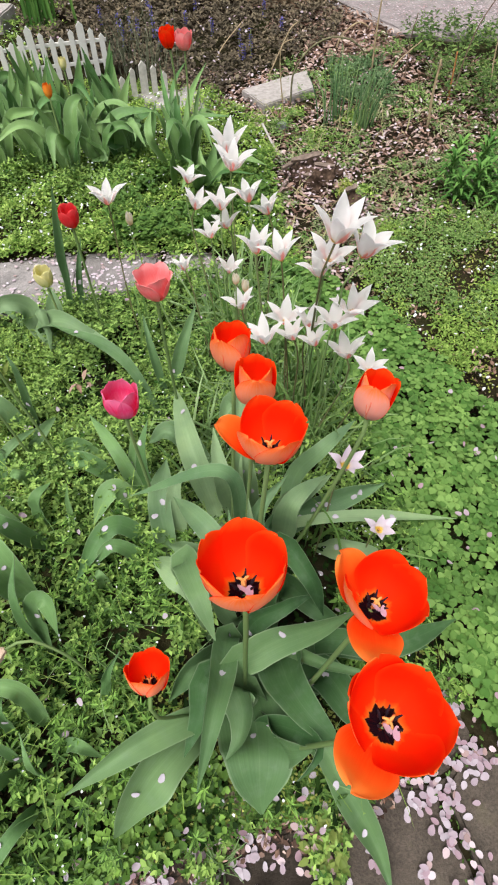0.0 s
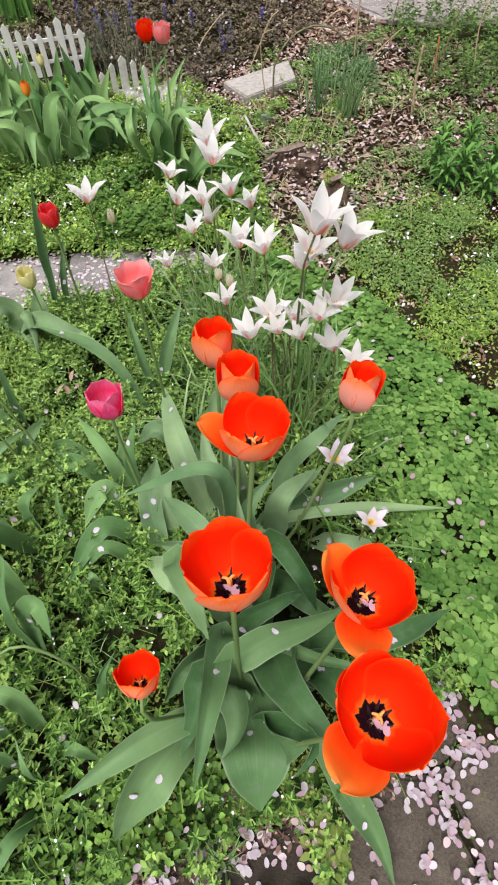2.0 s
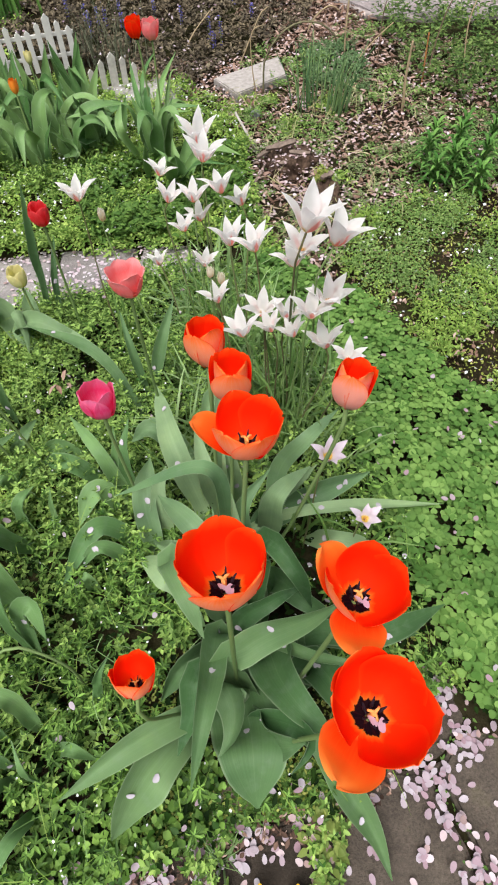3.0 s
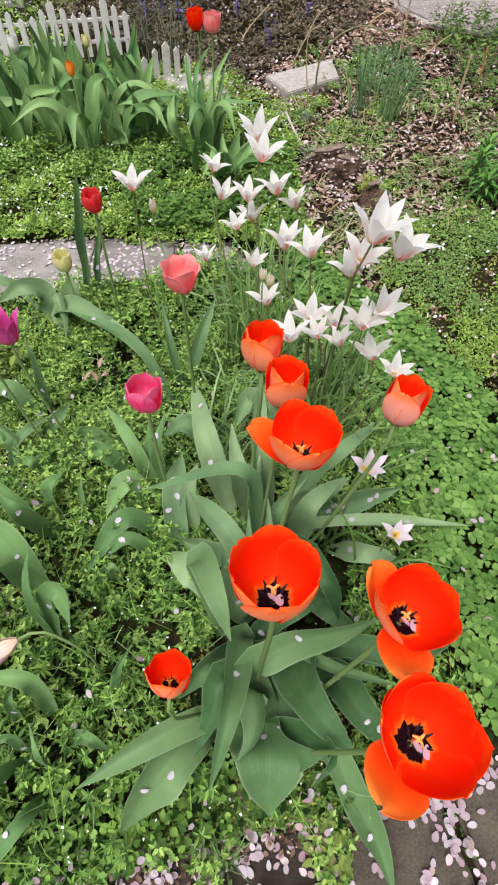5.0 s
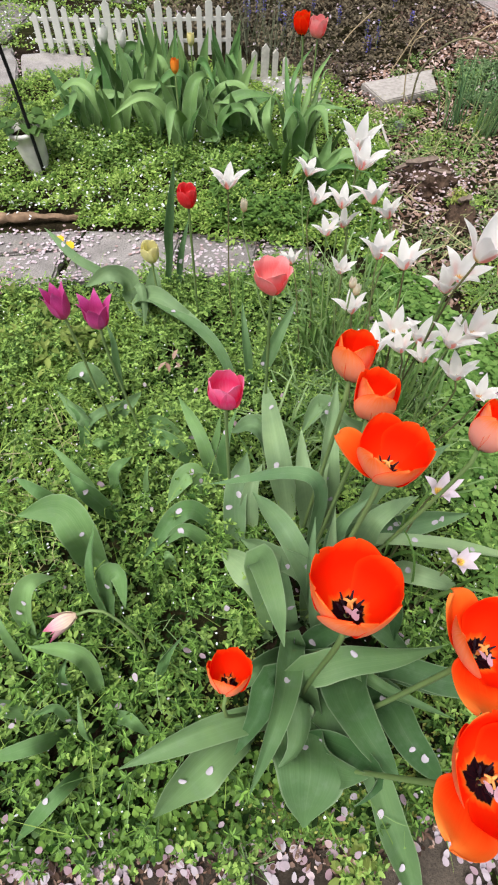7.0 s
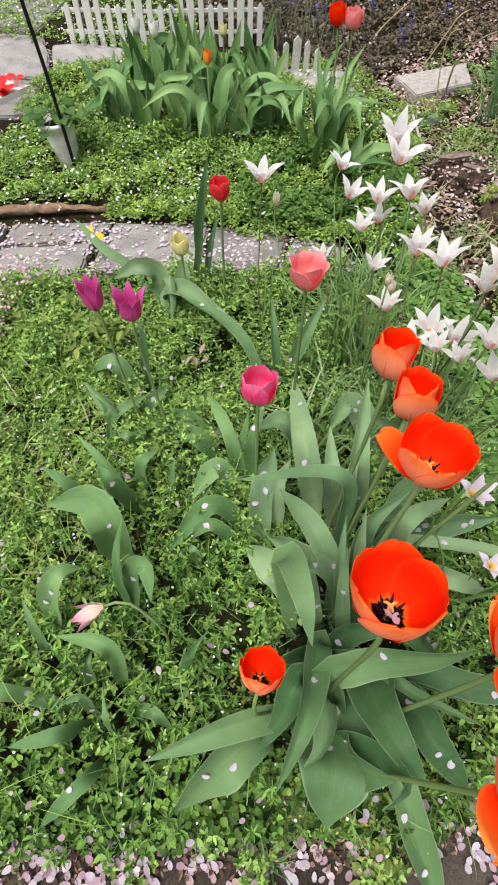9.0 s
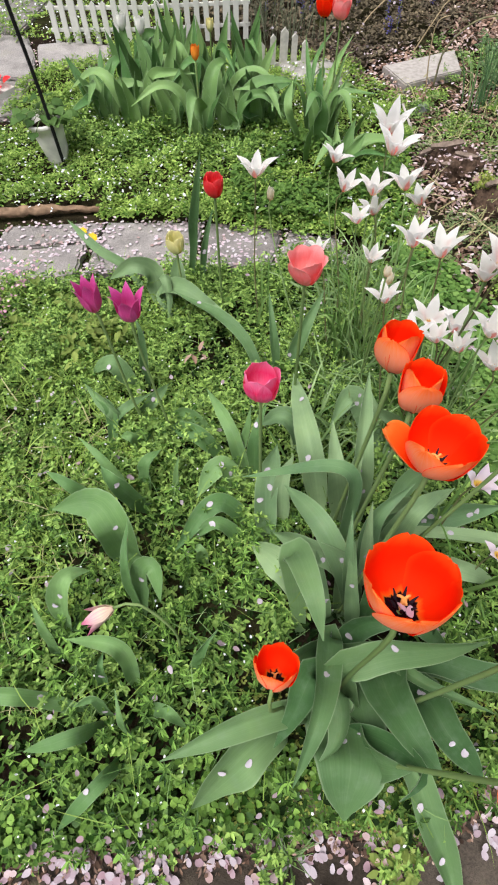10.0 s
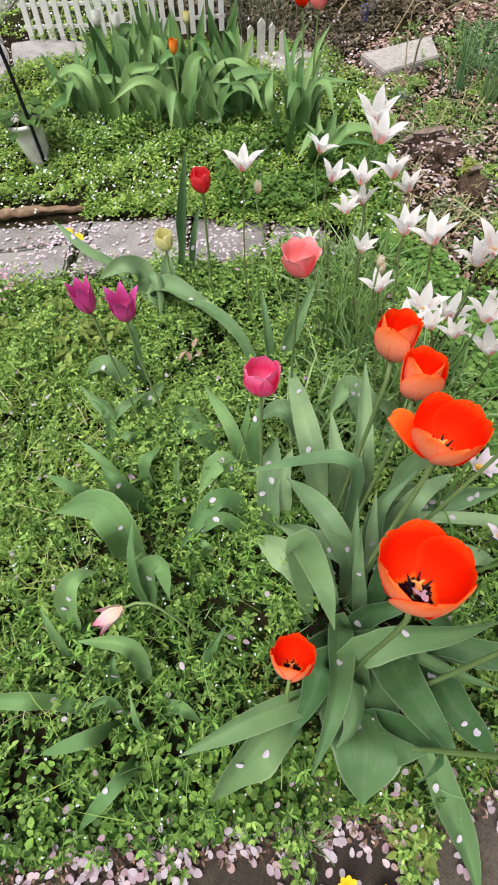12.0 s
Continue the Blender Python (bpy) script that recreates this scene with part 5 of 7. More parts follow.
# leaf clump in front of the fence
def rosette(plant, x, y, count, high, reach, wide, seed, arch=0.5):
    """Broad leaves that rise from one foot, some upright, some arching over to the ground."""
    r = random.Random(seed)
    turn = r.uniform(0, 6.28)
    for k in range(count):
        a = turn + 6.283 * k / count + r.uniform(-0.35, 0.35)
        out = np.array((math.cos(a), math.sin(a), 0.0))
        h, d = high * r.uniform(0.75, 1.15), reach * r.uniform(0.7, 1.25)
        b = np.array((x, y, 0.02)) + 0.012 * out
        bend = np.array((-out[1], out[0], 0.0)) * r.uniform(-0.25, 0.25) * d
        if r.random() < arch:
            pts = [b, b + 0.28 * d * out + np.array((0, 0, 0.75 * h)), b + 0.62 * d * out + bend + np.array((0, 0, 0.92 * h)), b + 1.1 * d * out + bend + np.array((0, 0, h * r.uniform(0.5, 0.95)))]
        else:
            pts = [b, b + 0.12 * d * out + np.array((0, 0, 0.5 * h)), b + 0.35 * d * out + bend + np.array((0, 0, 1.1 * h))]
        leaf(plant, *[tuple(p) for p in pts], wide * r.uniform(0.8, 1.25))


rosette(tulip_h, -0.19, 1.62, 8, 0.20, 0.13, 0.036, 9, 0.12)
rosette(tulip_j, -0.58, 1.62, 6, 0.20, 0.16, 0.046, 1, 0.5)
rosette(tulip_k, -0.895, 1.843, 6, 0.21, 0.14, 0.045, 2, 0.3)
rosette(tulip_l, -0.822, 1.818, 6, 0.21, 0.14, 0.045, 3, 0.3)
rosette(tulip_x, -0.602, 1.872, 6, 0.22, 0.14, 0.045, 4, 0.25)
for k, (x, y, h, d, w, arch) in enumerate([
    (-1.00, 1.76, 0.13, 0.19, 0.050, 0.6), (-0.93, 1.68, 0.13, 0.18, 0.042, 0.6), (-0.82, 1.66, 0.17, 0.17, 0.048, 0.5), (-0.70, 1.66, 0.15, 0.17, 0.045, 0.5),
    (-0.50, 1.68, 0.15, 0.17, 0.042, 0.5), (-0.76, 1.76, 0.20, 0.14, 0.050, 0.3), (-0.66, 1.78, 0.21, 0.14, 0.048, 0.3), (-0.55, 1.78, 0.19, 0.15, 0.045, 0.4),
    (-0.35, 1.74, 0.13, 0.14, 0.042, 0.4), (-0.12, 1.50, 0.11, 0.16, 0.042, 0.4), (-0.45, 1.82, 0.18, 0.15, 0.046, 0.5), (-0.73, 1.90, 0.22, 0.12, 0.042, 0.2), (-0.50, 1.93, 0.21, 0.12, 0.040, 0.2), (-0.42, 1.72, 0.14, 0.16, 0.050, 0.8),
]):
    plant = leafy_tulip((x, y, 0.05), (x, y), label="broad glossy green tulip leaves in the clump by the fence")
    rosette(plant, x, y, 7, 1.06 * h, d, 0.92 * w, 40 + k, 0.6 * arch)


# ---- low cover in the beds ----
def sprigs(name, pts, low, high, size, material, label, leaves=7, seed=0.0, broad=(0.36, 0.55)):
    """Upright little shoots with opposite leaves, open at the top."""
    n = len(pts)
    h = low + (high - low) * relief(pts, 11.0, seed) * rng.uniform(0.6, 1.15, n)
    P, S, W, Y, A, R = [], [], [], [], [], []
    turn = rng.uniform(0, 6.28, n)
    for k in range(leaves):
        level = 1 - 0.16 * (k // 2) * rng.uniform(0.7, 1.3, n)
        p = pts.copy()
        p[:, :2] += rng.normal(0, 0.003 + 0.0015 * k, (n, 2))
        p[:, 2] = h * level
        P.append(p)
        s = size * rng.uniform(0.7, 1.2, n) * (0.62 + 0.13 * min(k, 4))
        S.append(s)
        W.append(s * rng.uniform(*broad, n))
        Y.append(turn + math.pi * (k % 2) + (math.pi / 2) * (k // 2) + rng.normal(0, 0.3, n))
        A.append(rng.normal(0.45 - 0.12 * (k // 2), 0.25, n))
        R.append(rng.normal(0, 0.3, n))
    cat = np.concatenate
    return scatter(name, OVATE, OVATE_F, cat(P), cat(S), cat(Y), cat(A), cat(R), material, label, widths=cat(W))


def whorls(name, pts, low, high, size, material, label, seed=0.0, nodes=3, around=5, slim=(0.33, 0.58), rise=0.55):
    """Thin upright shoots with a ring of narrow leaves at each knot, tightest at the top."""
    n = len(pts)
    h = low + (high - low) * relief(pts, 9.0, seed) * rng.uniform(0.45, 1.2, n)
    leanx, leany = rng.normal(0, 0.35, n), rng.normal(0, 0.35, n)
    P, S, W, Y, A, R = [], [], [], [], [], []
    turn = rng.uniform(0, 6.28, n)
    for k in range(nodes):
        z = np.maximum(h - 0.013 * k * rng.uniform(0.7, 1.4, n), 0.004)
        for j in range(around):
            p = np.stack([pts[:, 0] + leanx * z, pts[:, 1] + leany * z, z + rng.normal(0, 0.0015, n)], 1)
            P.append(p)
            s = size * rng.uniform(0.6, 1.25, n) * (0.7 + 0.25 * k)
            S.append(s)
            W.append(s * rng.uniform(*slim, n))
            Y.append(turn + 0.6 * k + 6.283 * j / around + rng.normal(0, 0.25, n))
            A.append(rng.normal(rise - 0.3 * k, 0.22, n))
            R.append(rng.normal(0, 0.25, n))
    cat = np.concatenate
    return scatter(name, OVATE, OVATE_F, cat(P), cat(S), cat(Y), cat(A), cat(R), material, label, widths=cat(W))


front = sow(9000, -1.1, 0.36, -0.5, 1.1, [FRONT_BED])
front = front[(relief(front, 17.0, 3.0) + rng.uniform(0, 0.5, len(front))) > 0.36]
front = front[(front[:, 1] > -0.10 + 0.55 * np.minimum(front[:, 0], 0)) | (rng.uniform(0, 1, len(front)) < 0.8)]
front = front[~(inside(NEAR_PAVING, front - np.array((0, 0.045, 0))) & (rng.uniform(0, 1, len(front)) < 0.45))]
brim = inside(NEAR_PAVING, front - np.array((0, 0.13, 0))) & (front[:, 0] < 0.0)
brim_weeds = front[brim & (rng.uniform(0, 1, len(front)) < 0.62)]
front = front[~brim | (rng.uniform(0, 1, len(front)) < 0.38)]
sprigs("round_leaved_weeds", brim_weeds, 0.022, 0.060, 0.0135, ROUND_LEAF, "fresh green round-leaved weeds along the paving edge", 7, 6.6, (0.62, 0.9))
shade = np.minimum(np.hypot(front[:, 0] - 0.01, (front[:, 1] + 0.03) * 0.9), np.hypot(front[:, 0] - 0.04, (front[:, 1] - 0.22) * 0.7))
front = front[(shade > 0.13) | (rng.uniform(0, 1, len(front)) < 0.12)]
grows = rng.uniform(-0.22, 0.22, len(front)) + front[:, 1] - 0.5 * np.minimum(front[:, 0] + 0.2, 0) + 0.25 * relief(front, 5.0, 8.0)
grows = np.where(rng.uniform(0, 1, len(front)) < 0.45, 1.0, grows)
whorls("cleavers", front[grows < 0.36], 0.018, 0.110, 0.0165, CLEAVERS, "dark green cleavers with narrow leaves in whorls filling the front bed", 0.0, 3, 6, (0.22, 0.34), 0.34)
lush = sow(5200, -1.0, 0.3, 0.25, 1.05, [FRONT_BED])
lush = lush[relief(lush, 6.0, 3.3) + rng.uniform(-0.3, 0.3, len(lush)) > 0.42]
whorls("chickweed", np.concatenate([front[grows >= 0.36], lush]), 0.012, 0.105, 0.0125, CHICKWEED, "dense fresh green chickweed filling the front bed", 0.0, 3, 4)
edge_moss = sow(15000, -0.75, 0.33, -0.45, 0.03, [FRONT_BED])
edge_moss = edge_moss[inside(NEAR_PAVING, edge_moss - np.array((0, 0.05, 0)))]
sprigs("edge_moss", edge_moss, 0.004, 0.022, 0.0085, DARK_WEED, "low moss and seedlings creeping over the edge of the paving", 6, 2.0)
crumbs = sow(7500, -0.75, 0.33, -0.5, 0.03, [NEAR_PAVING])
crumbs = crumbs[inside(FRONT_BED, crumbs + np.array((0, 0.035, 0)))]
crumbs[:, 2] = rng.uniform(0.0, 0.008, len(crumbs))
n = len(crumbs)
scatter("edge_litter", OVATE, OVATE_F, crumbs, rng.uniform(0.006, 0.016, n), rng.uniform(0, 6.28, n), rng.normal(0, 0.2, n), rng.normal(0, 0.4, n), DARK_LITTER, "brown leaf crumbs and twigs gathered along the paving edge", "leaf litter", widths=rng.uniform(0.002, 0.008, n))
creep = sow(620, -1.0, 0.33, -0.42, 0.9, [FRONT_BED])
creep[:, 2] = rng.uniform(0.035, 0.085, len(creep))
n = len(creep)
scatter("straggling_stems", BLADE, BLADE_F, creep, rng.uniform(0.04, 0.11, n), rng.uniform(0, 6.28, n), rng.normal(0.1, 0.25, n), rng.normal(0, 0.3, n), FINE_WEED, "thin pale straggling stems over the bed", widths=rng.uniform(0.0008, 0.0015, n))
# low leaves in the shade tone, filling the gaps of the bed
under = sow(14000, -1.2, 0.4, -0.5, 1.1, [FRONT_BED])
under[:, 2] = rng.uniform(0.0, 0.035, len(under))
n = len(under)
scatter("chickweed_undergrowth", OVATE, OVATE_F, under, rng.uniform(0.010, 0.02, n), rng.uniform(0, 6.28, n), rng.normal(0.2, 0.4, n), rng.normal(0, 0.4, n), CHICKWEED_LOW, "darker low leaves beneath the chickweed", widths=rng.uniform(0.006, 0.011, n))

clover = sow(9800, 0.0, 0.95, -0.25, 1.2, [CLOVER_BED])
n = len(clover)
clover[:, 2] = 0.026 + 0.044 * relief(clover, 13.0, 1.0) + rng.uniform(-0.008, 0.014, n)
scatter("clover", TREFOIL, TREFOIL_F, clover, rng.uniform(0.0125, 0.0170, n), rng.uniform(0, 6.28, n), rng.normal(0.0, 0.17, n), rng.normal(0, 0.17, n), CLOVER, "dense carpet of bright green three-leaved clover")

# the same shade-toned leaves under the clover
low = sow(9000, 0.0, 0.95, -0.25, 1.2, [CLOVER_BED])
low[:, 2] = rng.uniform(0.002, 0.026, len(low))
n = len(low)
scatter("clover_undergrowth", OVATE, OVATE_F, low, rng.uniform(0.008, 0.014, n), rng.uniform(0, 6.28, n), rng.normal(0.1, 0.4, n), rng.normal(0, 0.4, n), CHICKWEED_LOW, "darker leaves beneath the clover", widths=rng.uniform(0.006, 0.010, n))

back = sow(16500, -1.9, 0.25, 0.95, 2.3, [BACK_BED], [MID_PATH])
back = np.concatenate([back, sow(500, -0.8, 0.0, 1.165, 1.24), sow(1500, -1.36, -0.95, 1.6, 2.36, [[(-1.34, 1.66), (-1.37, 2.06), (-1.12, 2.19), (-1.05, 2.36), (-0.95, 2.3), (-1.0, 1.6)]])])
back = back[(back[:, 0] > -0.8) | (back[:, 1] > 1.485 + 0.31 * back[:, 0]) | (back[:, 1] < 1.40 + 0.31 * back[:, 0])]
sprigs("lime_ground_cover", back, 0.012, 0.072, 0.0145, SEDUM, "low yellowish green ground cover dotted with petals", 6, 3.0)
weeds = sow(11500, 0.25, 1.3, 0.3, 1.5, [RIGHT_WEEDS])
for hx, hy in ((0.54, 0.615), (0.45, 0.875)):
    weeds = weeds[np.hypot(weeds[:, 0] - hx, (weeds[:, 1] - hy) * 0.8) > 0.035]
weeds = weeds[relief(weeds, 9.0, 4.0) + rng.uniform(-0.15, 0.15, len(weeds)) > 0.36]
lush = relief(weeds, 4.0, 1.0) + rng.uniform(-0.15, 0.15, len(weeds)) > 0.52
sprigs("pale_weeds", weeds[lush], 0.028, 0.068, 0.0115, FINE_WEED, "pale yellowish green weeds in patches beside the clover", 6, 6.0)
weeds = weeds[~lush]
sprigs("mixed_weeds", weeds, 0.022, 0.058, 0.0105, WEED, "patchy olive green weeds and moss beside the clover", 6, 4.0)
spots = sow(8200, 0.1, 1.5, 1.0, 2.9, [MULCH])
spots = spots[relief(spots, 6.0, 6.0) > 0.42 + 0.16 * np.clip(spots[:, 1] - 1.6, 0, 1)]
paler = relief(spots, 5.0, 2.2) + rng.uniform(-0.1, 0.1, len(spots)) > 0.5
sprigs("pale_weeds", spots[paler], 0.008, 0.045, 0.0105, PALE_WEED, "pale grey-green feathery weeds on the mulch", 7, 5.5)
spots = spots[~paler]
sprigs("sparse_weeds", spots, 0.008, 0.05, 0.013, WEED, "sparse weeds growing through leaf litter", 6, 5.0)
bugle = sow(4200, -1.3, 0.6, 2.2, 3.9, [BUGLE_BED])
sprigs("bugle", bugle, 0.02, 0.07, 0.026, AJUGA, "bronze-brown bugle foliage covering the bed", 6, 6.0)
litter = sow(17500, -0.1, 1.7, 0.95, 3.4, [MULCH])
n = len(litter)
litter[:, 2] = rng.uniform(0.0, 0.02, n)
scatter("leaf_litter", OVATE, OVATE_F, litter, rng.uniform(0.012, 0.036, n), rng.uniform(0, 6.28, n), rng.normal(0, 0.25, n), rng.normal(0, 0.4, n), LITTER, "brown dead leaves and wood chips as mulch", "leaf litter", widths=rng.uniform(0.003, 0.012, n))
heap = sow(3800, 0.1, 0.8, 2.5, 3.6, [[(0.12, 3.1), (0.38, 3.46), (0.61, 3.2), (0.74, 2.95), (0.78, 2.6), (0.4, 2.55), (0.2, 2.75)]])
heap[:, 2] = rng.uniform(0.0, 0.03, len(heap))
n = len(heap)
scatter("leaf_litter", OVATE, OVATE_F, heap, rng.uniform(0.016, 0.045, n), rng.uniform(0, 6.28, n), rng.normal(0, 0.3, n), rng.normal(0, 0.4, n), LITTER, "heap of reddish brown dead leaves against the kerb", "leaf litter", widths=rng.uniform(0.005, 0.016, n))


def petals(name, pts, low, high, label, material=CHERRY, size=(0.0095, 0.0142), lay=0.18):
    n = len(pts)
    pts[:, 2] = rng.uniform(low, high, n)
    s = rng.uniform(*size, n)
    return scatter(name, PETAL, PETAL_F, pts, s, rng.uniform(0, 6.28, n), rng.normal(0, lay, n), rng.normal(0, lay, n), material, label, "petals", widths=s * rng.uniform(0.75, 1.0, n))


near = sow(1900, -0.75, 0.6, -0.55, 0.03, [NEAR_PAVING])
near = near[relief(near, 23.0, 2.5) + rng.uniform(-0.25, 0.25, len(near)) > 0.47 + 0.1 * np.clip(near[:, 0] - 0.1, -0.2, 0.3)]
petals("fallen_petals", near, 0.0015, 0.004, "pale pink cherry petals lying on dark flagstones", size=(0.0105, 0.0158), lay=0.06)
strip = sow(900, -0.6, 0.33, -0.42, 0.03, [FRONT_BED])
strip = strip[inside(NEAR_PAVING, strip - np.array((0, 0.045, 0)))]
petals("edge_petals", strip, 0.004, 0.03, "pale cherry petals gathered along the edge of the bed", size=(0.0105, 0.0155), lay=0.2)
banks = []
for k in range(19):
    x = rng.uniform(-0.44, 0.12)
    y = float(np.interp(x, [-0.62, -0.39, -0.20, -0.04, 0.12], [-0.36, -0.287, -0.238, -0.195, -0.16])) - rng.uniform(0.004, 0.035)
    m = int(rng.integers(3, 11))
    banks.append(np.stack([rng.normal(x, 0.016, m), rng.normal(y, 0.009, m), np.zeros(m)], 1))
for x, y, m, wide in ((0.328, -0.029, 26, 0.013), (0.338, -0.101, 30, 0.016), (0.290, -0.150, 16, 0.012), (0.300, -0.200, 14, 0.012), (0.315, -0.255, 14, 0.012), (0.245, -0.150, 16, 0.014)):
    banks.append(np.stack([rng.normal(x, wide, m), rng.normal(y, wide, m), np.zeros(m)], 1))
petals("drifted_petals", np.concatenate(banks), 0.004, 0.012, "pink cherry petals drifted into small heaps on the flagstones", size=(0.0105, 0.0155), lay=0.15)
petals("trodden_petals", sow(330, -0.75, 0.45, -0.5, 0.03, [NEAR_PAVING]), 0.0005, 0.002, "browned older cherry petals on the flagstones", CHERRY_OLD, size=(0.011, 0.016), lay=0.05)
strewn = sow(3600, -1.5, 0.0, 0.7, 1.2, [MID_PATH])
strewn = strewn[(relief(strewn, 11.0, 4.0) + rng.uniform(-0.22, 0.22, len(strewn)) > 0.44) & ((strewn[:, 0] > -0.93) | (rng.uniform(0, 1, len(strewn)) < 0.45))]
petals("path_petals", strewn, 0.0075, 0.0095, "pale petals strewn over the flagstone path", CHERRY_PALER, size=(0.0085, 0.0135), lay=0.05)
petals("old_path_petals", sow(500, -1.5, 0.0, 0.7, 1.2, [MID_PATH]), 0.0065, 0.008, "browned petals on the flagstone path", CHERRY_OLD, size=(0.010, 0.015), lay=0.04)
petals("bed_petals", sow(270, -0.9, 0.35, -0.3, 1.05, [FRONT_BED]), 0.03, 0.075, "scattered pale petals caught in the chickweed", size=(0.008, 0.016), lay=0.5)
petals("bed_specks", sow(230, -1.0, 0.33, -0.38, 0.7, [FRONT_BED]), 0.045, 0.085, "tiny bluish white weed flowers dotted over the bed", WHITE_SPECK, size=(0.0032, 0.0048), lay=0.5)
petals("clover_petals", sow(110, 0.1, 0.8, -0.1, 1.1, [CLOVER_BED]), 0.06, 0.075, "a few white petals lying on the clover", size=(0.010, 0.016), lay=0.3)
petals("back_bed_petals", sow(2300, -1.7, 0.1, 1.1, 2.2, [BACK_BED]), 0.025, 0.06, "white petals scattered in the low ground cover", WHITE_SPECK, size=(0.005, 0.0115), lay=0.4)
litter3 = sow(1500, 0.25, 1.3, 0.3, 1.5, [RIGHT_WEEDS])
n = len(litter3)
litter3[:, 2] = rng.uniform(0.0, 0.015, n)
scatter("weed_litter", OVATE, OVATE_F, litter3, rng.uniform(0.008, 0.02, n), rng.uniform(0, 6.28, n), rng.normal(0, 0.25, n), rng.normal(0, 0.4, n), LITTER, "brown dead leaves among the weeds", "leaf litter", widths=rng.uniform(0.003, 0.009, n))
moss = sow(13000, 0.25, 1.3, 0.3, 1.5, [RIGHT_WEEDS])
for hx, hy in ((0.54, 0.615), (0.45, 0.875)):
    moss = moss[np.hypot(moss[:, 0] - hx, (moss[:, 1] - hy) * 0.8) > 0.03]
moss[:, 2] = rng.uniform(0.0, 0.012, len(moss))
n = len(moss)
scatter("moss", OVATE, OVATE_F, moss, rng.uniform(0.005, 0.010, n), rng.uniform(0, 6.28, n), rng.normal(0.4, 0.4, n), rng.normal(0, 0.4, n), MOSS, "yellow-green moss and seedlings on bare soil", widths=rng.uniform(0.003, 0.006, n))
drift = sow(7000, 0.0, 1.4, 0.5, 3.2, [MULCH])
drift = drift[relief(drift, 7.0, 9.0) + rng.uniform(-0.2, 0.2, len(drift)) > 0.56]
petals("mulch_petals", drift, 0.01, 0.03, "pale petals mixed with leaf litter", CHERRY_OLD, size=(0.010, 0.016), lay=0.3)
petals("weed_petals", sow(500, 0.25, 1.2, 0.4, 1.45, [RIGHT_WEEDS]), 0.015, 0.045, "white petals among the weeds", WHITE_SPECK, size=(0.007, 0.012), lay=0.4)
petals("bugle_petals", sow(380, -1.2, 0.6, 2.2, 3.8, [BUGLE_BED]), 0.03, 0.07, "pale petals caught in the bugle bed", CHERRY, size=(0.010, 0.018), lay=0.4)
petals("drive_petals", sow(5500, 0.5, 2.2, 3.0, 4.5, [[(0.5, 3.5), (0.68, 3.24), (0.82, 3.02), (1.26, 2.93), (2.2, 2.86), (2.2, 4.5), (0.5, 4.5)]]), 0.010, 0.013, "pale petals strewn over the drive", CHERRY_OLD, size=(0.008, 0.014), lay=0.06)
petals("lawn_petals", sow(1300, -2.4, -1.0, 2.3, 3.8), 0.02, 0.05, "white petals in rough grass behind the fence", WHITE_SPECK, size=(0.006, 0.012), lay=0.4)
lawn = sow(3800, -2.6, -0.9, 2.3, 4.2)
sprigs("rough_grass", lawn, 0.01, 0.05, 0.022, SEDUM, "rough grass and weeds behind the fence", 4, 7.0)

# ---- picket fences ----
def picket(high, wide=0.026, deep=0.008):
    w, d = wide / 2, deep / 2
    pts = [(-w, 0), (w, 0), (w, high - w * 1.1), (0, high), (-w, high - w * 1.1)]
    verts = [(x, -d, z) for x, z in pts] + [(x, d, z) for x, z in pts]
    faces = [(0, 1, 2, 3, 4), (9, 8, 7, 6, 5)] + [(i, i + 5, (i + 1) % 5 + 5, (i + 1) % 5) for i in range(5)]
    return mesh("picket", verts, [f[::-1] for f in faces], FENCE_WHITE, smooth=False)


def fence(start, end, heights, label, material, lean=0.0):
    a, b = Vector((*start, 0)), Vector((*end, 0))
    f = thing("picket_fence", a, label, "fence")
    ang = math.atan2(b.y - a.y, b.x - a.x)
    length = (b - a).length
    turn = Matrix.Rotation(ang, 4, "Z") @ Matrix.Rotation(lean, 4, "X")
    shared = {}
    for i, h in enumerate(heights):
        if h not in shared:
            shared[h] = picket(h, 0.030 if h == max(heights) else 0.022)
            shared[h].materials[0] = material
        ob = new("picket", shared[h])
        ob.parent = f
        ob.matrix_basis = turn @ Matrix.Translation((length * (i + 0.5) / len(heights), 0, 0)) @ Matrix.Rotation(random.uniform(-0.02, 0.02), 4, "Y")
    for z in ((0.05, 0.125) if len(heights) > 5 else (0.03,)):
        bm = bmesh.new()
        bmesh.ops.create_cube(bm, size=1.0)
        bmesh.ops.scale(bm, vec=(length, 0.006, 0.014), verts=bm.verts)
        bmesh.ops.bevel(bm, geom=bm.edges[:], offset=0.0015, segments=1, affect="EDGES")
        me = bpy.data.meshes.new("rail")
        bm.to_mesh(me)
        bm.free()
        me.materials.append(material)
        ob = new("rail", me)
        ob.parent = f
        ob.matrix_basis = turn @ Matrix.Translation((length / 2, 0.007, z))
    return f


WAVE = [0.150, 0.172, 0.198, 0.172, 0.150]
fence((-1.41, 2.33), (-0.98, 2.40), WAVE * 2, "white plastic picket edging with scalloped top", FENCE_WHITE)
fence((-0.98, 2.41), (-0.585, 2.52), WAVE * 2, "white plastic picket edging with scalloped top", FENCE_WHITE)
fence((-0.50, 2.18), (-0.30, 2.24), [0.11, 0.135, 0.155, 0.135, 0.11], "short worn white picket edging in front of a stone", OLD_WHITE, lean=0.06)

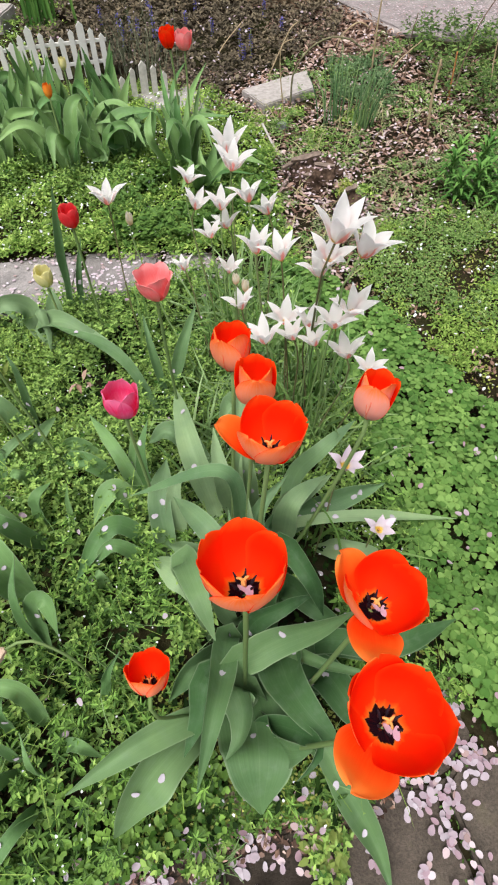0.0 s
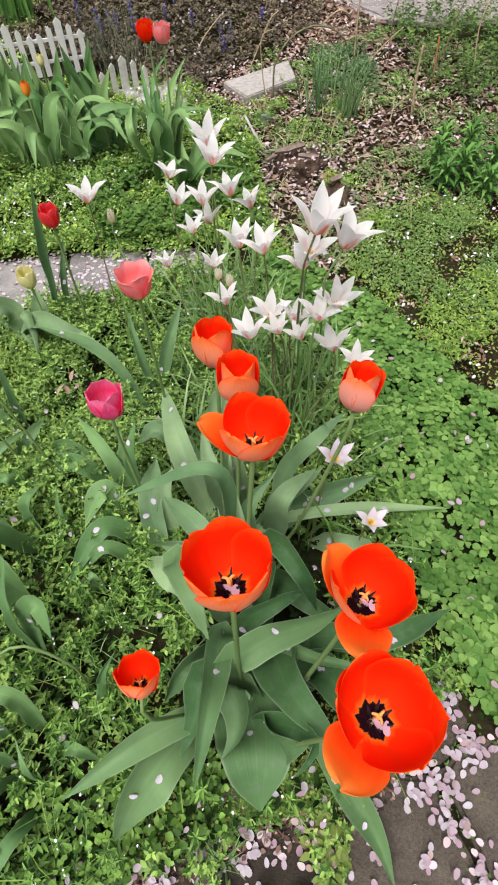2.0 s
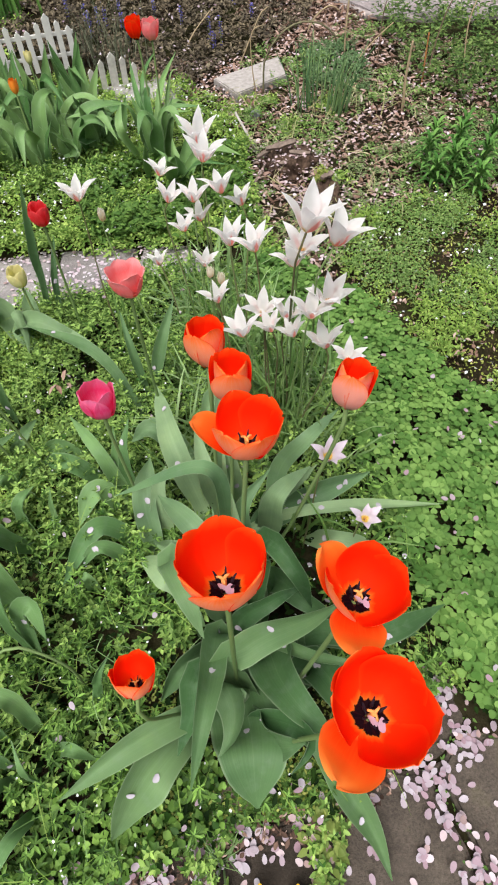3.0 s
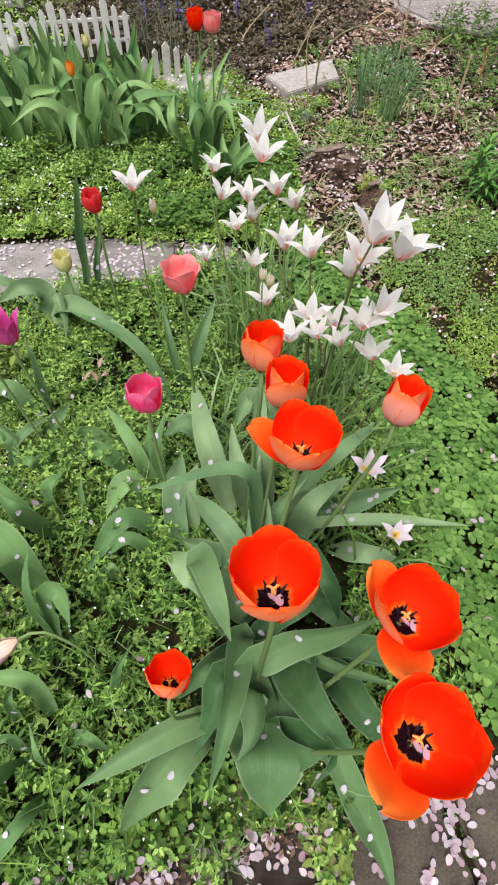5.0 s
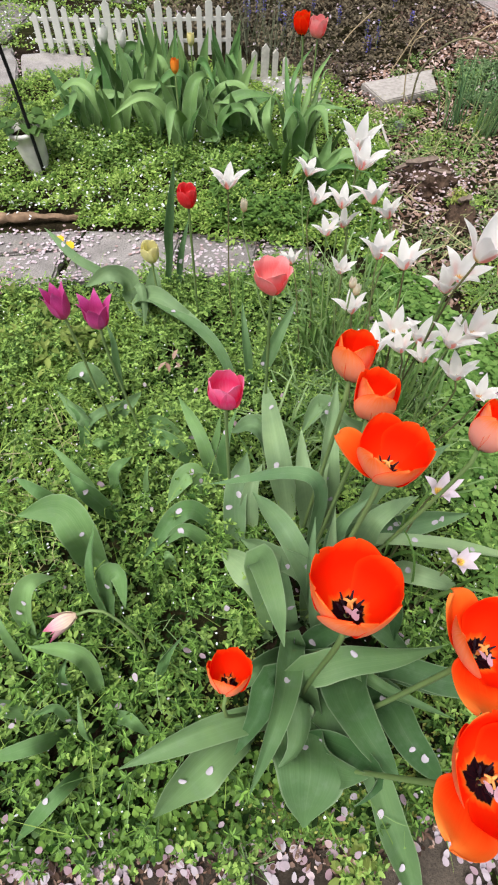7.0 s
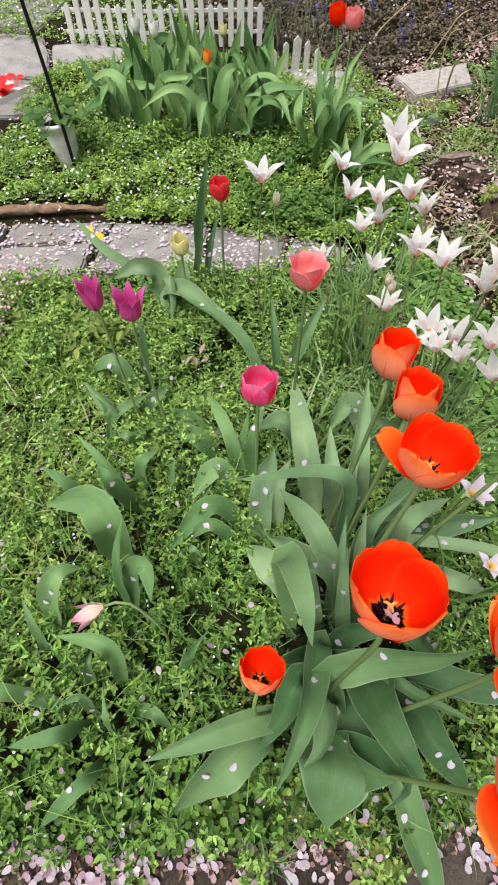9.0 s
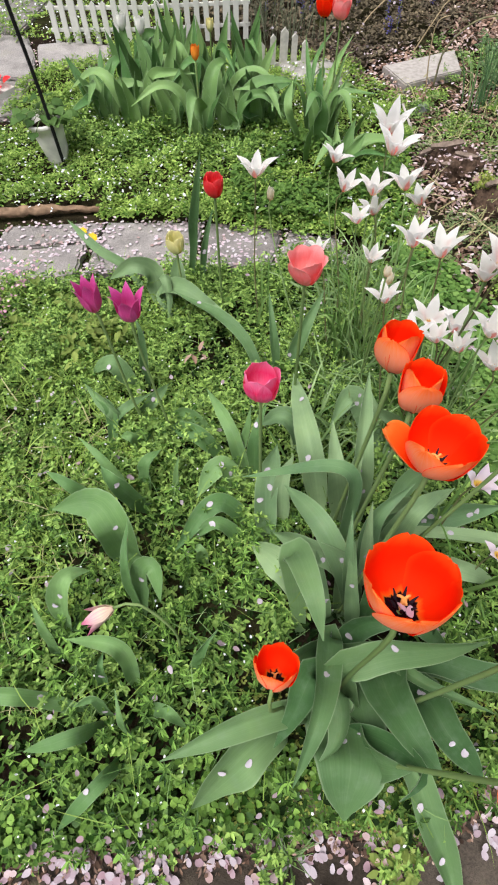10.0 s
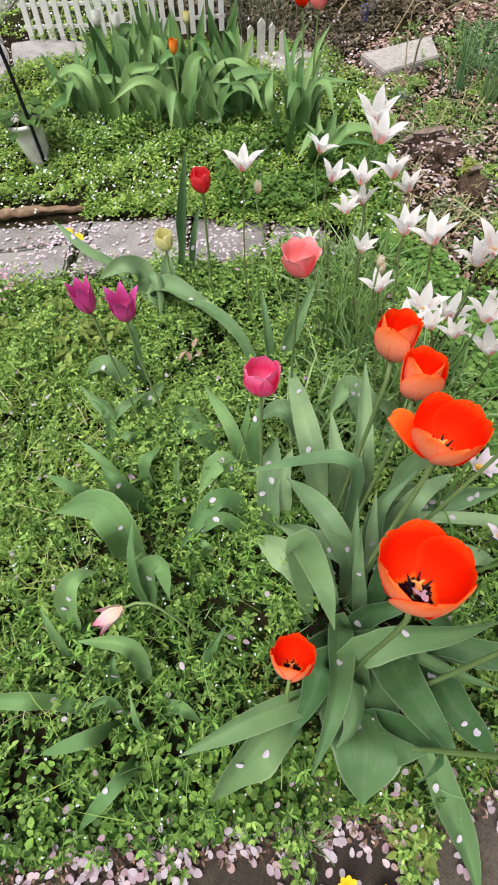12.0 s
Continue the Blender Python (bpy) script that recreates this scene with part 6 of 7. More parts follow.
# ---- iron rod, pot and other things on the far side of the path ----
rod = tagged(new("garden_rod", mesh("garden_rod", *tube([(-0.996, 1.398, -0.03), (-1.003, 1.395, 0.25), (-1.017, 1.395, 0.44), (-1.06, 1.39, 1.15)], 0.0055, 14, 10), BLACK_IRON)), label="thin black iron garden rod stuck in the ground", category="rod")


def pot():
    p = thing("planter", (-1.03, 1.44, 0), "tall pale plastic planter with strawberry plant", "planter")
    profile = [(0.033, -0.01), (0.034, 0.0), (0.047, 0.10), (0.051, 0.13), (0.055, 0.131), (0.055, 0.143), (0.050, 0.143), (0.048, 0.12)]
    sides = 24
    verts = [(r * math.cos(2 * math.pi * k / sides), r * math.sin(2 * math.pi * k / sides), z) for r, z in profile for k in range(sides)]
    faces = [(i * sides + k, i * sides + (k + 1) % sides, (i + 1) * sides + (k + 1) % sides, (i + 1) * sides + k) for i in range(len(profile) - 1) for k in range(sides)]
    faces.append(tuple(range((len(profile) - 1) * sides, len(profile) * sides)))
    body = part("body", mesh("body", verts, faces, [POT_WHITE, SOIL], which=[0] * (len(faces) - 1) + [1]), None)
    set_in(body, p, Matrix.Translation(p.location) @ pose(0, 0, 0, 3, -4, 0))
    r = random.Random(4)
    for k in range(36):
        a, reach = r.uniform(0, 6.28), r.uniform(0.01, 0.10)
        z = 0.15 + r.uniform(0.0, 0.05) - reach * 0.2
        c = np.array((-1.03 + reach * math.cos(a), 1.44 + reach * math.sin(a) * 0.8, z))
        part("stalk", mesh("stalk", *tube([(-1.03, 1.44, 0.125), (c + np.array((-1.03, 1.44, 0.17))) / 2, c], 0.0012, 6, 5), STEM), p)
        tip = c + np.array((0.03 * math.cos(a), 0.03 * math.sin(a), -0.010))
        line = spline([c, (c + tip) / 2 + np.array((0, 0, 0.004)), tip], 8)
        s = np.linspace(0, 1, 8)
        part("leaf", mesh("leaf", *ribbon(line, 0.036 * np.maximum(np.sin(np.pi * s ** 0.8), 0.05), (0, -0.2, 1), 0.25, 0.002)[:2], POT_LEAF), p)
    return p


pot()


def tray():
    t = thing("tray", (-1.47, 1.83, 0.012), "white shallow tray holding fallen red tulip petals", "tray")
    bm = bmesh.new()
    bmesh.ops.create_cube(bm, size=1.0)
    bmesh.ops.scale(bm, vec=(0.15, 0.14, 0.02), verts=bm.verts)
    top = max(bm.faces, key=lambda f: f.calc_center_median().z)
    bmesh.ops.inset_region(bm, faces=[top], thickness=0.008)
    for v in top.verts:
        v.co.z -= 0.014
    bmesh.ops.translate(bm, vec=(0, 0, 0.01), verts=bm.verts)
    me = bpy.data.meshes.new("body")
    bm.to_mesh(me)
    bm.free()
    me.materials.append(FENCE_WHITE)
    set_in(new("body", me), t, Matrix.Translation(t.location) @ pose(0, 0, 0, 0, 0, -25))
    r = random.Random(9)
    for k in range(26):
        m = petal(0.05, 0.045, [30, 40, 60, 80], 0.04, CUP_MATERIALS["scarlet"], CUP_MATERIALS["scarlet"], seed=k)
        set_in(new("red_petal", m), t, Matrix.Translation((-1.465 + r.uniform(-0.045, 0.05), 1.83 + r.uniform(-0.035, 0.035), 0.014 + 0.0012 * k)) @ Matrix.Rotation(r.uniform(0, 6.28), 4, "Z") @ Matrix.Diagonal((0.85, 0.85, 0.45, 1.0)))
    return t


tray()
verts, faces = tube([(-1.35, 1.03, 0.022), (-1.1, 1.10, 0.026), (-0.95, 1.155, 0.022), (-0.79, 1.20, 0.012)], 0.0155, 70, 14, 0.6)
verts = [Vector(v) + Vector((0, 0.35, 1.0)) * 0.009 * noise.noise(Vector((v[0] * 22, v[1] * 90, v[2] * 90))) for v in verts]
log = tagged(new("edging_log", mesh("edging_log", verts, faces, WOOD)), label="half-rotten wooden edging pole along the path", category="log")

# ---- dry canes and stalks ----
def stalk(name, label, radius, material, *points):
    return tagged(new(name, mesh(name, *tube(points, radius, 16, 7, 0.7), material)), label=label, category="dry stalk")


stalk("bent_cane", "olive stem bent into a wide arch over the stone slab", 0.0038, CANE_OLIVE, (0.184, 2.150, -0.01), (0.186, 2.150, 0.058), (0.191, 2.150, 0.126), (0.239, 2.150, 0.198), (0.308, 2.150, 0.236), (0.381, 2.150, 0.235), (0.438, 2.150, 0.205), (0.461, 2.150, 0.169))
stalk("bent_cane", "thin grey-brown stem hooked over at the top", 0.0024, CANE, (0.155, 2.080, -0.01), (0.154, 2.080, 0.026), (0.138, 2.080, 0.132), (0.134, 2.080, 0.221), (0.149, 2.080, 0.247), (0.175, 2.080, 0.255))
stalk("bent_cane", "dry pale stalk arching over the mulch", 0.0032, CANE, (0.100, 2.45, -0.01), (0.112, 2.450, 0.020), (0.157, 2.450, 0.112), (0.193, 2.450, 0.179), (0.226, 2.450, 0.203))
stalk("dry_stalk", "straight dry pale stalk in the bugle bed", 0.0032, CANE, (-0.14, 2.60, 0), (-0.09, 2.66, 0.06), (0.0, 2.76, 0.12))
stalk("bent_cane", "dry cane bent into an arch over the mulch", 0.004, CANE, (0.42, 2.74, -0.01), (0.450, 2.750, 0.058), (0.496, 2.750, 0.100), (0.533, 2.750, 0.110), (0.575, 2.750, 0.089))
stalk("dry_stalk", "upright dry cane in the mulch", 0.0055, CANE, (0.706, 1.975, -0.01), (0.704, 1.980, 0.010), (0.693, 1.980, 0.119), (0.693, 1.980, 0.224))
stalk("dry_stalk", "tall upright dry cane before the drive", 0.0042, CANE, (0.562, 2.495, -0.01), (0.561, 2.500, 0.041), (0.557, 2.500, 0.162), (0.560, 2.500, 0.40))
stalk("dry_stalk", "pale stalk leaning over the weeds", 0.003, CANE, (0.55, 2.34, -0.01), (0.606, 2.350, 0.061), (0.662, 2.350, 0.120), (0.715, 2.350, 0.164))
stalk("dry_stalk", "thin dark twig rising from the weeds", 0.003, CANE_DARK, (0.86, 2.25, 0), (0.90, 2.3, 0.20), (0.99, 2.36, 0.34))
stalk("dry_stalk", "thin dark twig rising from the weeds", 0.0025, CANE_DARK, (0.69, 2.38, -0.01), (0.683, 2.400, 0.074), (0.682, 2.400, 0.171), (0.69, 2.40, 0.24))
stalk("dry_stalk", "upright dry cane in the weeds", 0.003, CANE, (1.0, 2.2, 0), (0.98, 2.25, 0.2), (1.05, 2.3, 0.36))
stalk("dry_stalk", "rust-brown dry stalk among the weeds", 0.004, RUST, (0.83, 2.19, -0.01), (0.825, 2.20, 0.08), (0.817, 2.200, 0.175))

line = spline([(0.130, 1.751, -0.005), (0.097, 1.810, 0.035), (0.065, 1.870, 0.07)], 10)
tagged(new("plant_marker", mesh("plant_marker", *ribbon(line, np.full(10, 0.008), (0.3, -0.8, 0.6), 0.0, 0.0, 0.0015, 2)[:2], CONCRETE)), label="leaning pale plant marker stick in the mulch", category="plant marker")
gap = sow(900, -0.34, 0.12, 2.08, 2.52, [], [[(-0.01, 2.26), (0.27, 2.45), (0.29, 2.27), (0.08, 2.11)], [(-0.42, 2.20), (-0.24, 2.29), (-0.13, 2.20), (-0.15, 2.08), (-0.36, 2.05)]])
gap[:, 2] = rng.uniform(0.002, 0.02, len(gap))
n = len(gap)
scatter("leaf_litter", OVATE, OVATE_F, gap, rng.uniform(0.010, 0.026, n), rng.uniform(0, 6.28, n), rng.normal(0, 0.25, n), rng.normal(0, 0.4, n), LITTER, "brown dead leaves beside the stone slabs", "leaf litter", widths=rng.uniform(0.007, 0.016, n))
petals("gap_petals", gap[::2].copy(), 0.012, 0.03, "mauve petals gathered beside the stone slabs", CHERRY_OLD, size=(0.009, 0.015), lay=0.3)

# ---- chives, lilies ----
chives = thing("chives", (0.38, 2.05, 0), "upright clump of dark green chives", "chives")
r = random.Random(8)
for k in range(48):
    x, y = (0.355 if k % 2 else 0.445) + r.gauss(0, 0.024), (2.03 if k % 2 else 1.98) + r.gauss(0, 0.03)
    h = r.uniform(0.12, 0.24)
    dx, dy = (x - 0.39) * r.uniform(0.1, 0.7) + r.gauss(0, 0.014), (y - 2.0) * r.uniform(0.2, 0.8) + r.gauss(0, 0.014)
    part("leaf", mesh("leaf", *tube([(x, y, -0.005), (x + dx * 0.4, y + dy * 0.4, h * 0.6), (x + dx, y + dy, h)], 0.0034, 7, 5, 0.3), CHIVE if k % 5 else BLADE_GREEN), chives)


def lily(x, y, high, seed):
    r = random.Random(seed)
    t = thing("lily_shoot", (x, y, 0), "leafy green lily shoot in the weeds", "lily", "lily shoots")
    part("stem", mesh("stem", *tube([(x, y, -0.005), (x, y, high * 0.5), (x + 0.004, y, high)], 0.003, 8, 6), STEM), t)
    for k in range(30):
        a, f = k * 2.4, 0.25 + 0.75 * k / 30
        b = np.array((x, y, high * f))
        reach = 0.064 * (1.15 - 0.55 * f)
        tip = b + np.array((reach * math.cos(a), reach * math.sin(a), 0.034 * f - 0.012))
        line = spline([b, (b + tip) / 2 + np.array((0, 0, 0.014)), tip], 7)
        s = np.linspace(0, 1, 7)
        part("leaf", mesh("leaf", *ribbon(line, 0.0115 * np.maximum(np.sin(np.pi * np.clip(s, 0.1, 1) ** 0.8), 0.06), (0, 0, 1), 0.3, 0, 0.0006, 2)[:2], LILY), t)


for i, (x, y, h) in enumerate([(0.66, 1.50, 0.13), (0.72, 1.43, 0.13), (0.76, 1.53, 0.15), (0.82, 1.44, 0.14), (0.87, 1.54, 0.15), (0.70, 1.58, 0.13), (0.79, 1.37, 0.10), (0.93, 1.46, 0.14), (0.67, 1.42, 0.10), (0.80, 1.60, 0.14), (0.76, 1.46, 0.12)]):
    lily(x, y, h, i)

# ---- tall weeds and rose shoots in front of the drive ----
HEDGE = [(0.80, 2.2), (0.76, 2.92), (0.95, 2.95), (1.9, 2.85), (1.9, 1.6), (1.08, 1.6), (0.98, 1.9)]
tall = sow(1500, 0.5, 1.9, 1.8, 3.1, [HEDGE])
sprigs("leafy_weeds", tall, 0.03, 0.17, 0.021, HEDGE_LEAF, "tall leafy green weeds and rose shoots before the drive", 9, 8.0)
tall2 = sow(420, 0.38, 0.62, 2.15, 2.6)
sprigs("blue_green_weeds", tall2, 0.015, 0.06, 0.016, LOW_BLUE, "blue-green feathery weeds behind the chives", 8, 9.0)

# ---- bugle flower spikes ----
for k, (x, y, h) in enumerate([(-0.02, 2.60, 0.12), (0.03, 2.58, 0.13), (0.0, 2.55, 0.09), (-0.35, 2.75, 0.10), (-0.42, 2.82, 0.11), (-0.50, 2.85, 0.10), (-0.28, 2.95, 0.09), (-0.45, 3.0, 0.1), (-0.55, 2.72, 0.12), (-0.52, 2.78, 0.12), (-0.38, 2.66, 0.11), (-0.15, 2.85, 0.09), (-0.6, 2.9, 0.1), (0.18, 2.9, 0.08), (-0.7, 3.0, 0.1), (0.1, 3.1, 0.09), (-0.25, 3.2, 0.1), (-0.5, 3.25, 0.1)]):
    t = thing("bugle_flower", (x, y, 0), "violet-blue bugle flower spike above bronze leaves", "flower", "bugle flower spikes")
    part("stem", mesh("stem", *tube([(x, y, 0), (x, y, h * 0.6), (x, y, h + 0.01)], 0.0025, 6, 6), BROWN_STEM), t)
    m = 46
    at = np.stack([np.full(m, x), np.full(m, y), rng.uniform(0.035, h + 0.012, m)], 1)
    ob = scatter("blossom", OVATE, OVATE_F, at, rng.uniform(0.008, 0.013, m), rng.uniform(0, 6.28, m), rng.normal(0.2, 0.3, m), rng.normal(0, 0.3, m), BLUE, "violet-blue lipped blossoms", "", "", rng.uniform(0.005, 0.009, m))
    ob.parent = t
    ob.matrix_parent_inverse = Matrix.Translation(-t.location)

# ---- straw, grass blades, small blossoms ----
def blades(name, pts, length, width, material, label, lift=(0.5, 0.4)):
    n = len(pts)
    return scatter(name, BLADE, BLADE_F, pts, rng.uniform(*length, n), rng.uniform(0, 6.28, n), rng.normal(lift[0], lift[1], n), rng.normal(0, 0.5, n), material, label, "grass", widths=rng.uniform(*width, n))


straw = sow(260, -0.85, -0.45, -0.15, 0.45)
straw[:, 2] = rng.uniform(0.02, 0.05, len(straw))
blades("dry_grass", straw, (0.03, 0.09), (0.0012, 0.003), STRAW, "dry straw-coloured grass at the bed's edge", (0.1, 0.25))
green = sow(1200, -0.12, 0.30, 0.38, 1.05, [FRONT_BED])
blades("grass_blades", green, (0.07, 0.2), (0.003, 0.0085), BLADE_GREEN, "thin green grass blades round the white tulips", (0.6, 0.4))
litter2 = sow(350, 0.0, 0.75, 0.9, 2.2, [MULCH])
litter2[:, 2] = rng.uniform(0.01, 0.03, len(litter2))
blades("dry_twigs", litter2, (0.04, 0.14), (0.0015, 0.004), STRAW, "dry twigs and straw on the mulch", (0.0, 0.15))
phlox = sow(900, -1.1, -0.84, 0.58, 0.86)
phlox[:, 2] = rng.uniform(0.03, 0.085, len(phlox))
n = len(phlox)
scatter("pink_blossom", PETAL, PETAL_F, phlox, rng.uniform(0.006, 0.011, n), rng.uniform(0, 6.28, n), rng.normal(0, 0.4, n), rng.normal(0, 0.4, n), PHLOX, "small pink blossom cushion beside the path", "flowers")
specks = sow(480, -0.9, 0.3, -0.25, 1.0, [FRONT_BED])
specks[:, 2] = rng.uniform(0.05, 0.085, len(specks))
n = len(specks)
scatter("chickweed_blossom", PETAL, PETAL_F, specks, rng.uniform(0.0032, 0.0052, n), rng.uniform(0, 6.28, n), rng.normal(0, 0.5, n), rng.normal(0, 0.5, n), WHITE_SPECK, "tiny white chickweed flowers and buds", "flowers")


def celandine(x, y, z):
    t = thing("yellow_flower", (x, y, 0), "small bright yellow flower beside the path", "flower")
    part("stem", mesh("stem", *tube([(x, y, -0.005), (x, y, z * 0.6), (x, y, z)], 0.0015, 6, 6), STEM), t)
    for k in range(8):
        set_in(new("petal", petal(0.016, 0.010, [40, 60, 75, 80], 0.012, YELLOW, YELLOW, nu=4, nv=6)), t, tilt_to((0, -0.3, 1), (x, y, z), 45 * k))


for x, y, z in ((-0.765, 0.985, 0.08), (-0.735, 0.975, 0.07), (-0.75, 1.0, 0.055)):
    celandine(x, y, z)

# ---- seedlings in the joints of the paving ----
joint = np.concatenate([sow(44, 0.09, 0.14, -0.33, -0.17), sow(36, -0.07, -0.02, -0.36, -0.2), sow(30, -0.26, -0.18, -0.42, -0.26), sow(26, 0.30, 0.37, -0.02, 0.03)])
whorls("joint_weeds", joint, 0.008, 0.05, 0.013, CHICKWEED, "small weeds rooting in the joints between flagstones", 2.0, 2)
edge = sow(2600, -0.5, 0.33, -0.36, 0.0)
edge = edge[inside(NEAR_PAVING, edge) & inside(FRONT_BED, edge + np.array((0, 0.035, 0)))]
edge[:, 2] = rng.uniform(0.0, 0.02, len(edge))
n = len(edge)
scatter("edge_litter", OVATE, OVATE_F, edge, rng.uniform(0.004, 0.012, n), rng.uniform(0, 6.28, n), rng.normal(0, 0.4, n), rng.normal(0, 0.4, n), LITTER, "brown plant litter along the edge of the paving", "leaf litter", widths=rng.uniform(0.002, 0.005, n))

joints = np.array(JOINTS)
n = len(joints)
scatter("joint_moss", OVATE, OVATE_F, joints, rng.uniform(0.003, 0.009, n), rng.uniform(0, 6.28, n), rng.normal(0.1, 0.4, n), rng.normal(0, 0.4, n), DARK_WEED, "moss and small weeds in the joints of the paving", "moss", widths=rng.uniform(0.003, 0.006, n))
pick = joints[::4] + np.array((0, 0, 0.012))
n = len(pick)
scatter("joint_petals", PETAL, PETAL_F, pick, rng.uniform(0.008, 0.013, n), rng.uniform(0, 6.28, n), rng.normal(0, 0.3, n), rng.normal(0, 0.3, n), CHERRY_OLD, "old petals gathered in the joints of the paving", "petals")
fine = sow(6500, -1.15, -0.38, 0.02, 0.85, [FRONT_BED])
fine = fine[relief(fine, 7.0, 5.0) + rng.uniform(-0.3, 0.3, len(fine)) - 0.5 * (fine[:, 0] + 0.6) > 0.42]
sprigs("fine_weeds", fine, 0.02, 0.075, 0.0095, FINE_WEED, "fine yellowish green weeds mixed into the chickweed", 6, 2.0)
high = sow(1100, -1.0, 0.3, -0.4, 0.95, [FRONT_BED])
high = high[(relief(high, 13.0, 7.0) > 0.45) & (np.hypot(high[:, 0] - 0.02, (high[:, 1] - 0.08) * 0.7) > 0.17)]
upper = high[:, 1] - 0.5 * np.minimum(high[:, 0] + 0.2, 0) + rng.uniform(-0.15, 0.15, len(high)) > 0.3
whorls("tall_cleavers", high[~upper], 0.04, 0.11, 0.017, CLEAVERS, "taller cleavers shoots with star-like whorls of leaves", 1.0, 2, 7, (0.2, 0.3), 0.3)
whorls("tall_chickweed", high[upper], 0.04, 0.11, 0.014, CHICKWEED, "taller pale chickweed shoots above the rest", 1.0, 2, 4)
thin_grass = sow(900, -1.0, -0.5, -0.1, 0.55, [FRONT_BED])
thin_grass[:, 2] = rng.uniform(0.03, 0.06, len(thin_grass))
blades("fine_grass", thin_grass, (0.03, 0.08), (0.0012, 0.0028), FINE_WEED, "thin pale green grass at the bed's edge", (0.35, 0.35))

foot_weeds = np.concatenate([sow(520, -1.08, -0.38, 1.46, 1.72, [BACK_BED]), sow(260, -1.0, -0.38, 1.72, 1.95, [BACK_BED])])
sprigs("clump_weeds", foot_weeds, 0.03, 0.10, 0.017, CHICKWEED, "taller soft green weeds round the foot of the leaf clump", 9, 2.5)

# ---- thin trailing stems, moss at the bed's edge, dark leafy weeds behind the path ----
trail = sow(380, -0.9, 0.3, -0.3, 1.0, [FRONT_BED])
trail[:, 2] = rng.uniform(0.04, 0.085, len(trail))
blades("trailing_stems", trail, (0.03, 0.08), (0.0009, 0.0016), BLADE_GREEN, "thin pale green trailing chickweed stems", (0.05, 0.2))
mossy = sow(4000, -0.15, 0.34, -0.22, 0.06, [FRONT_BED])
mossy[:, 2] = rng.uniform(0.0, 0.02, len(mossy))
n = len(mossy)
scatter("edge_moss", OVATE, OVATE_F, mossy, rng.uniform(0.004, 0.009, n), rng.uniform(0, 6.28, n), rng.normal(0.4, 0.4, n), rng.normal(0, 0.4, n), MOSS, "yellow-green moss along the edge of the bed", widths=rng.uniform(0.0025, 0.005, n))
dark = sow(850, -0.42, 0.08, 1.2, 1.7, [BACK_BED])
dark = dark[relief(dark, 8.0, 1.4) + rng.uniform(-0.3, 0.3, len(dark)) > 0.45]
sprigs("leafy_weeds", dark, 0.035, 0.085, 0.026, DARK_WEED, "dark green leafy weeds behind the flagstone path", 8, 1.0)

for x, y, z in ((0.017, -0.262, 0.03), (0.068, -0.266, 0.02)):
    celandine(x, y, z)


def stump(x, y, wide, deep, high, label, seed):
    """A low crumbling stump, split and hollow on top."""
    bm = bmesh.new()
    bmesh.ops.create_icosphere(bm, subdivisions=5, radius=1.0)
    shift = Vector((seed, 0, 0))
    for v in bm.verts:
        p = v.co.copy()
        q = p + shift
        k = 1 + 0.28 * noise.noise(q * 2.1) + 0.16 * noise.noise(q * 6.0) + 0.07 * noise.noise(q * 15.0)
        ridge = abs(noise.noise(Vector((p.x * 7 + seed, p.y * 7, p.z * 1.2))))
        hollow = 0.5 * max(0.0, 1 - (p.x * p.x + p.y * p.y) / 0.45) if p.z > 0 else 0
        v.co = (x + p.x * k * wide * (1 - 0.2 * ridge), y + p.y * k * deep * (1 - 0.2 * ridge), p.z * k * high * (1 - hollow) - 0.25 * ridge * high)
    me = bpy.data.meshes.new("tree_stump")
    bm.to_mesh(me)
    bm.free()
    me.materials.append(BARK)
    me.polygons.foreach_set("use_smooth", np.ones(len(me.polygons), dtype=bool))
    return tagged(new("tree_stump", me), label=label, category="stump")


old = stump(0.24, 1.60, 0.092, 0.075, 0.085, "low crumbling dark brown tree stump strewn with petals", 0.0)
stump(0.335, 1.40, 0.045, 0.075, 0.07, "dark rotten piece of stump half sunk in petals", 3.0)
top = np.array([tuple(v.co) for v in old.data.vertices if v.co.z > 0.025 and v.normal.z > 0.3])
top = top[rng.integers(0, len(top), 150)] + np.array((0, 0, 0.001))
n = len(top)
scatter("stump_petals", PETAL, PETAL_F, top, rng.uniform(0.008, 0.014, n), rng.uniform(0, 6.28, n), rng.normal(0, 0.3, n), rng.normal(0, 0.3, n), CHERRY_OLD, "pale petals lying on the rotten stump", "petals")
petals("stump_foot_petals", sow(220, 0.12, 0.42, 1.28, 1.72), 0.015, 0.04, "pale petals round the rotten stump", CHERRY_OLD, size=(0.009, 0.015), lay=0.4)
cushion = np.stack([rng.normal(0.325, 0.012, 400), rng.normal(1.455, 0.012, 400), rng.uniform(0.02, 0.075, 400)], 1)
scatter("moss_cushion", OVATE, OVATE_F, cushion, rng.uniform(0.005, 0.01, 400), rng.uniform(0, 6.28, 400), rng.normal(0.4, 0.4, 400), rng.normal(0, 0.4, 400), MOSS, "yellow-green moss cushion on the rotten stump", "moss", widths=rng.uniform(0.003, 0.006, 400))
HOLES = ((0.565, 0.69), (0.54, 0.615), (0.45, 0.875))
dead = np.concatenate([np.stack([rng.normal(x, 0.022, 16), rng.normal(y, 0.022, 16), rng.uniform(0.03, 0.055, 16)], 1) for x, y in (HOLES[0], HOLES[2])])
n = len(dead)
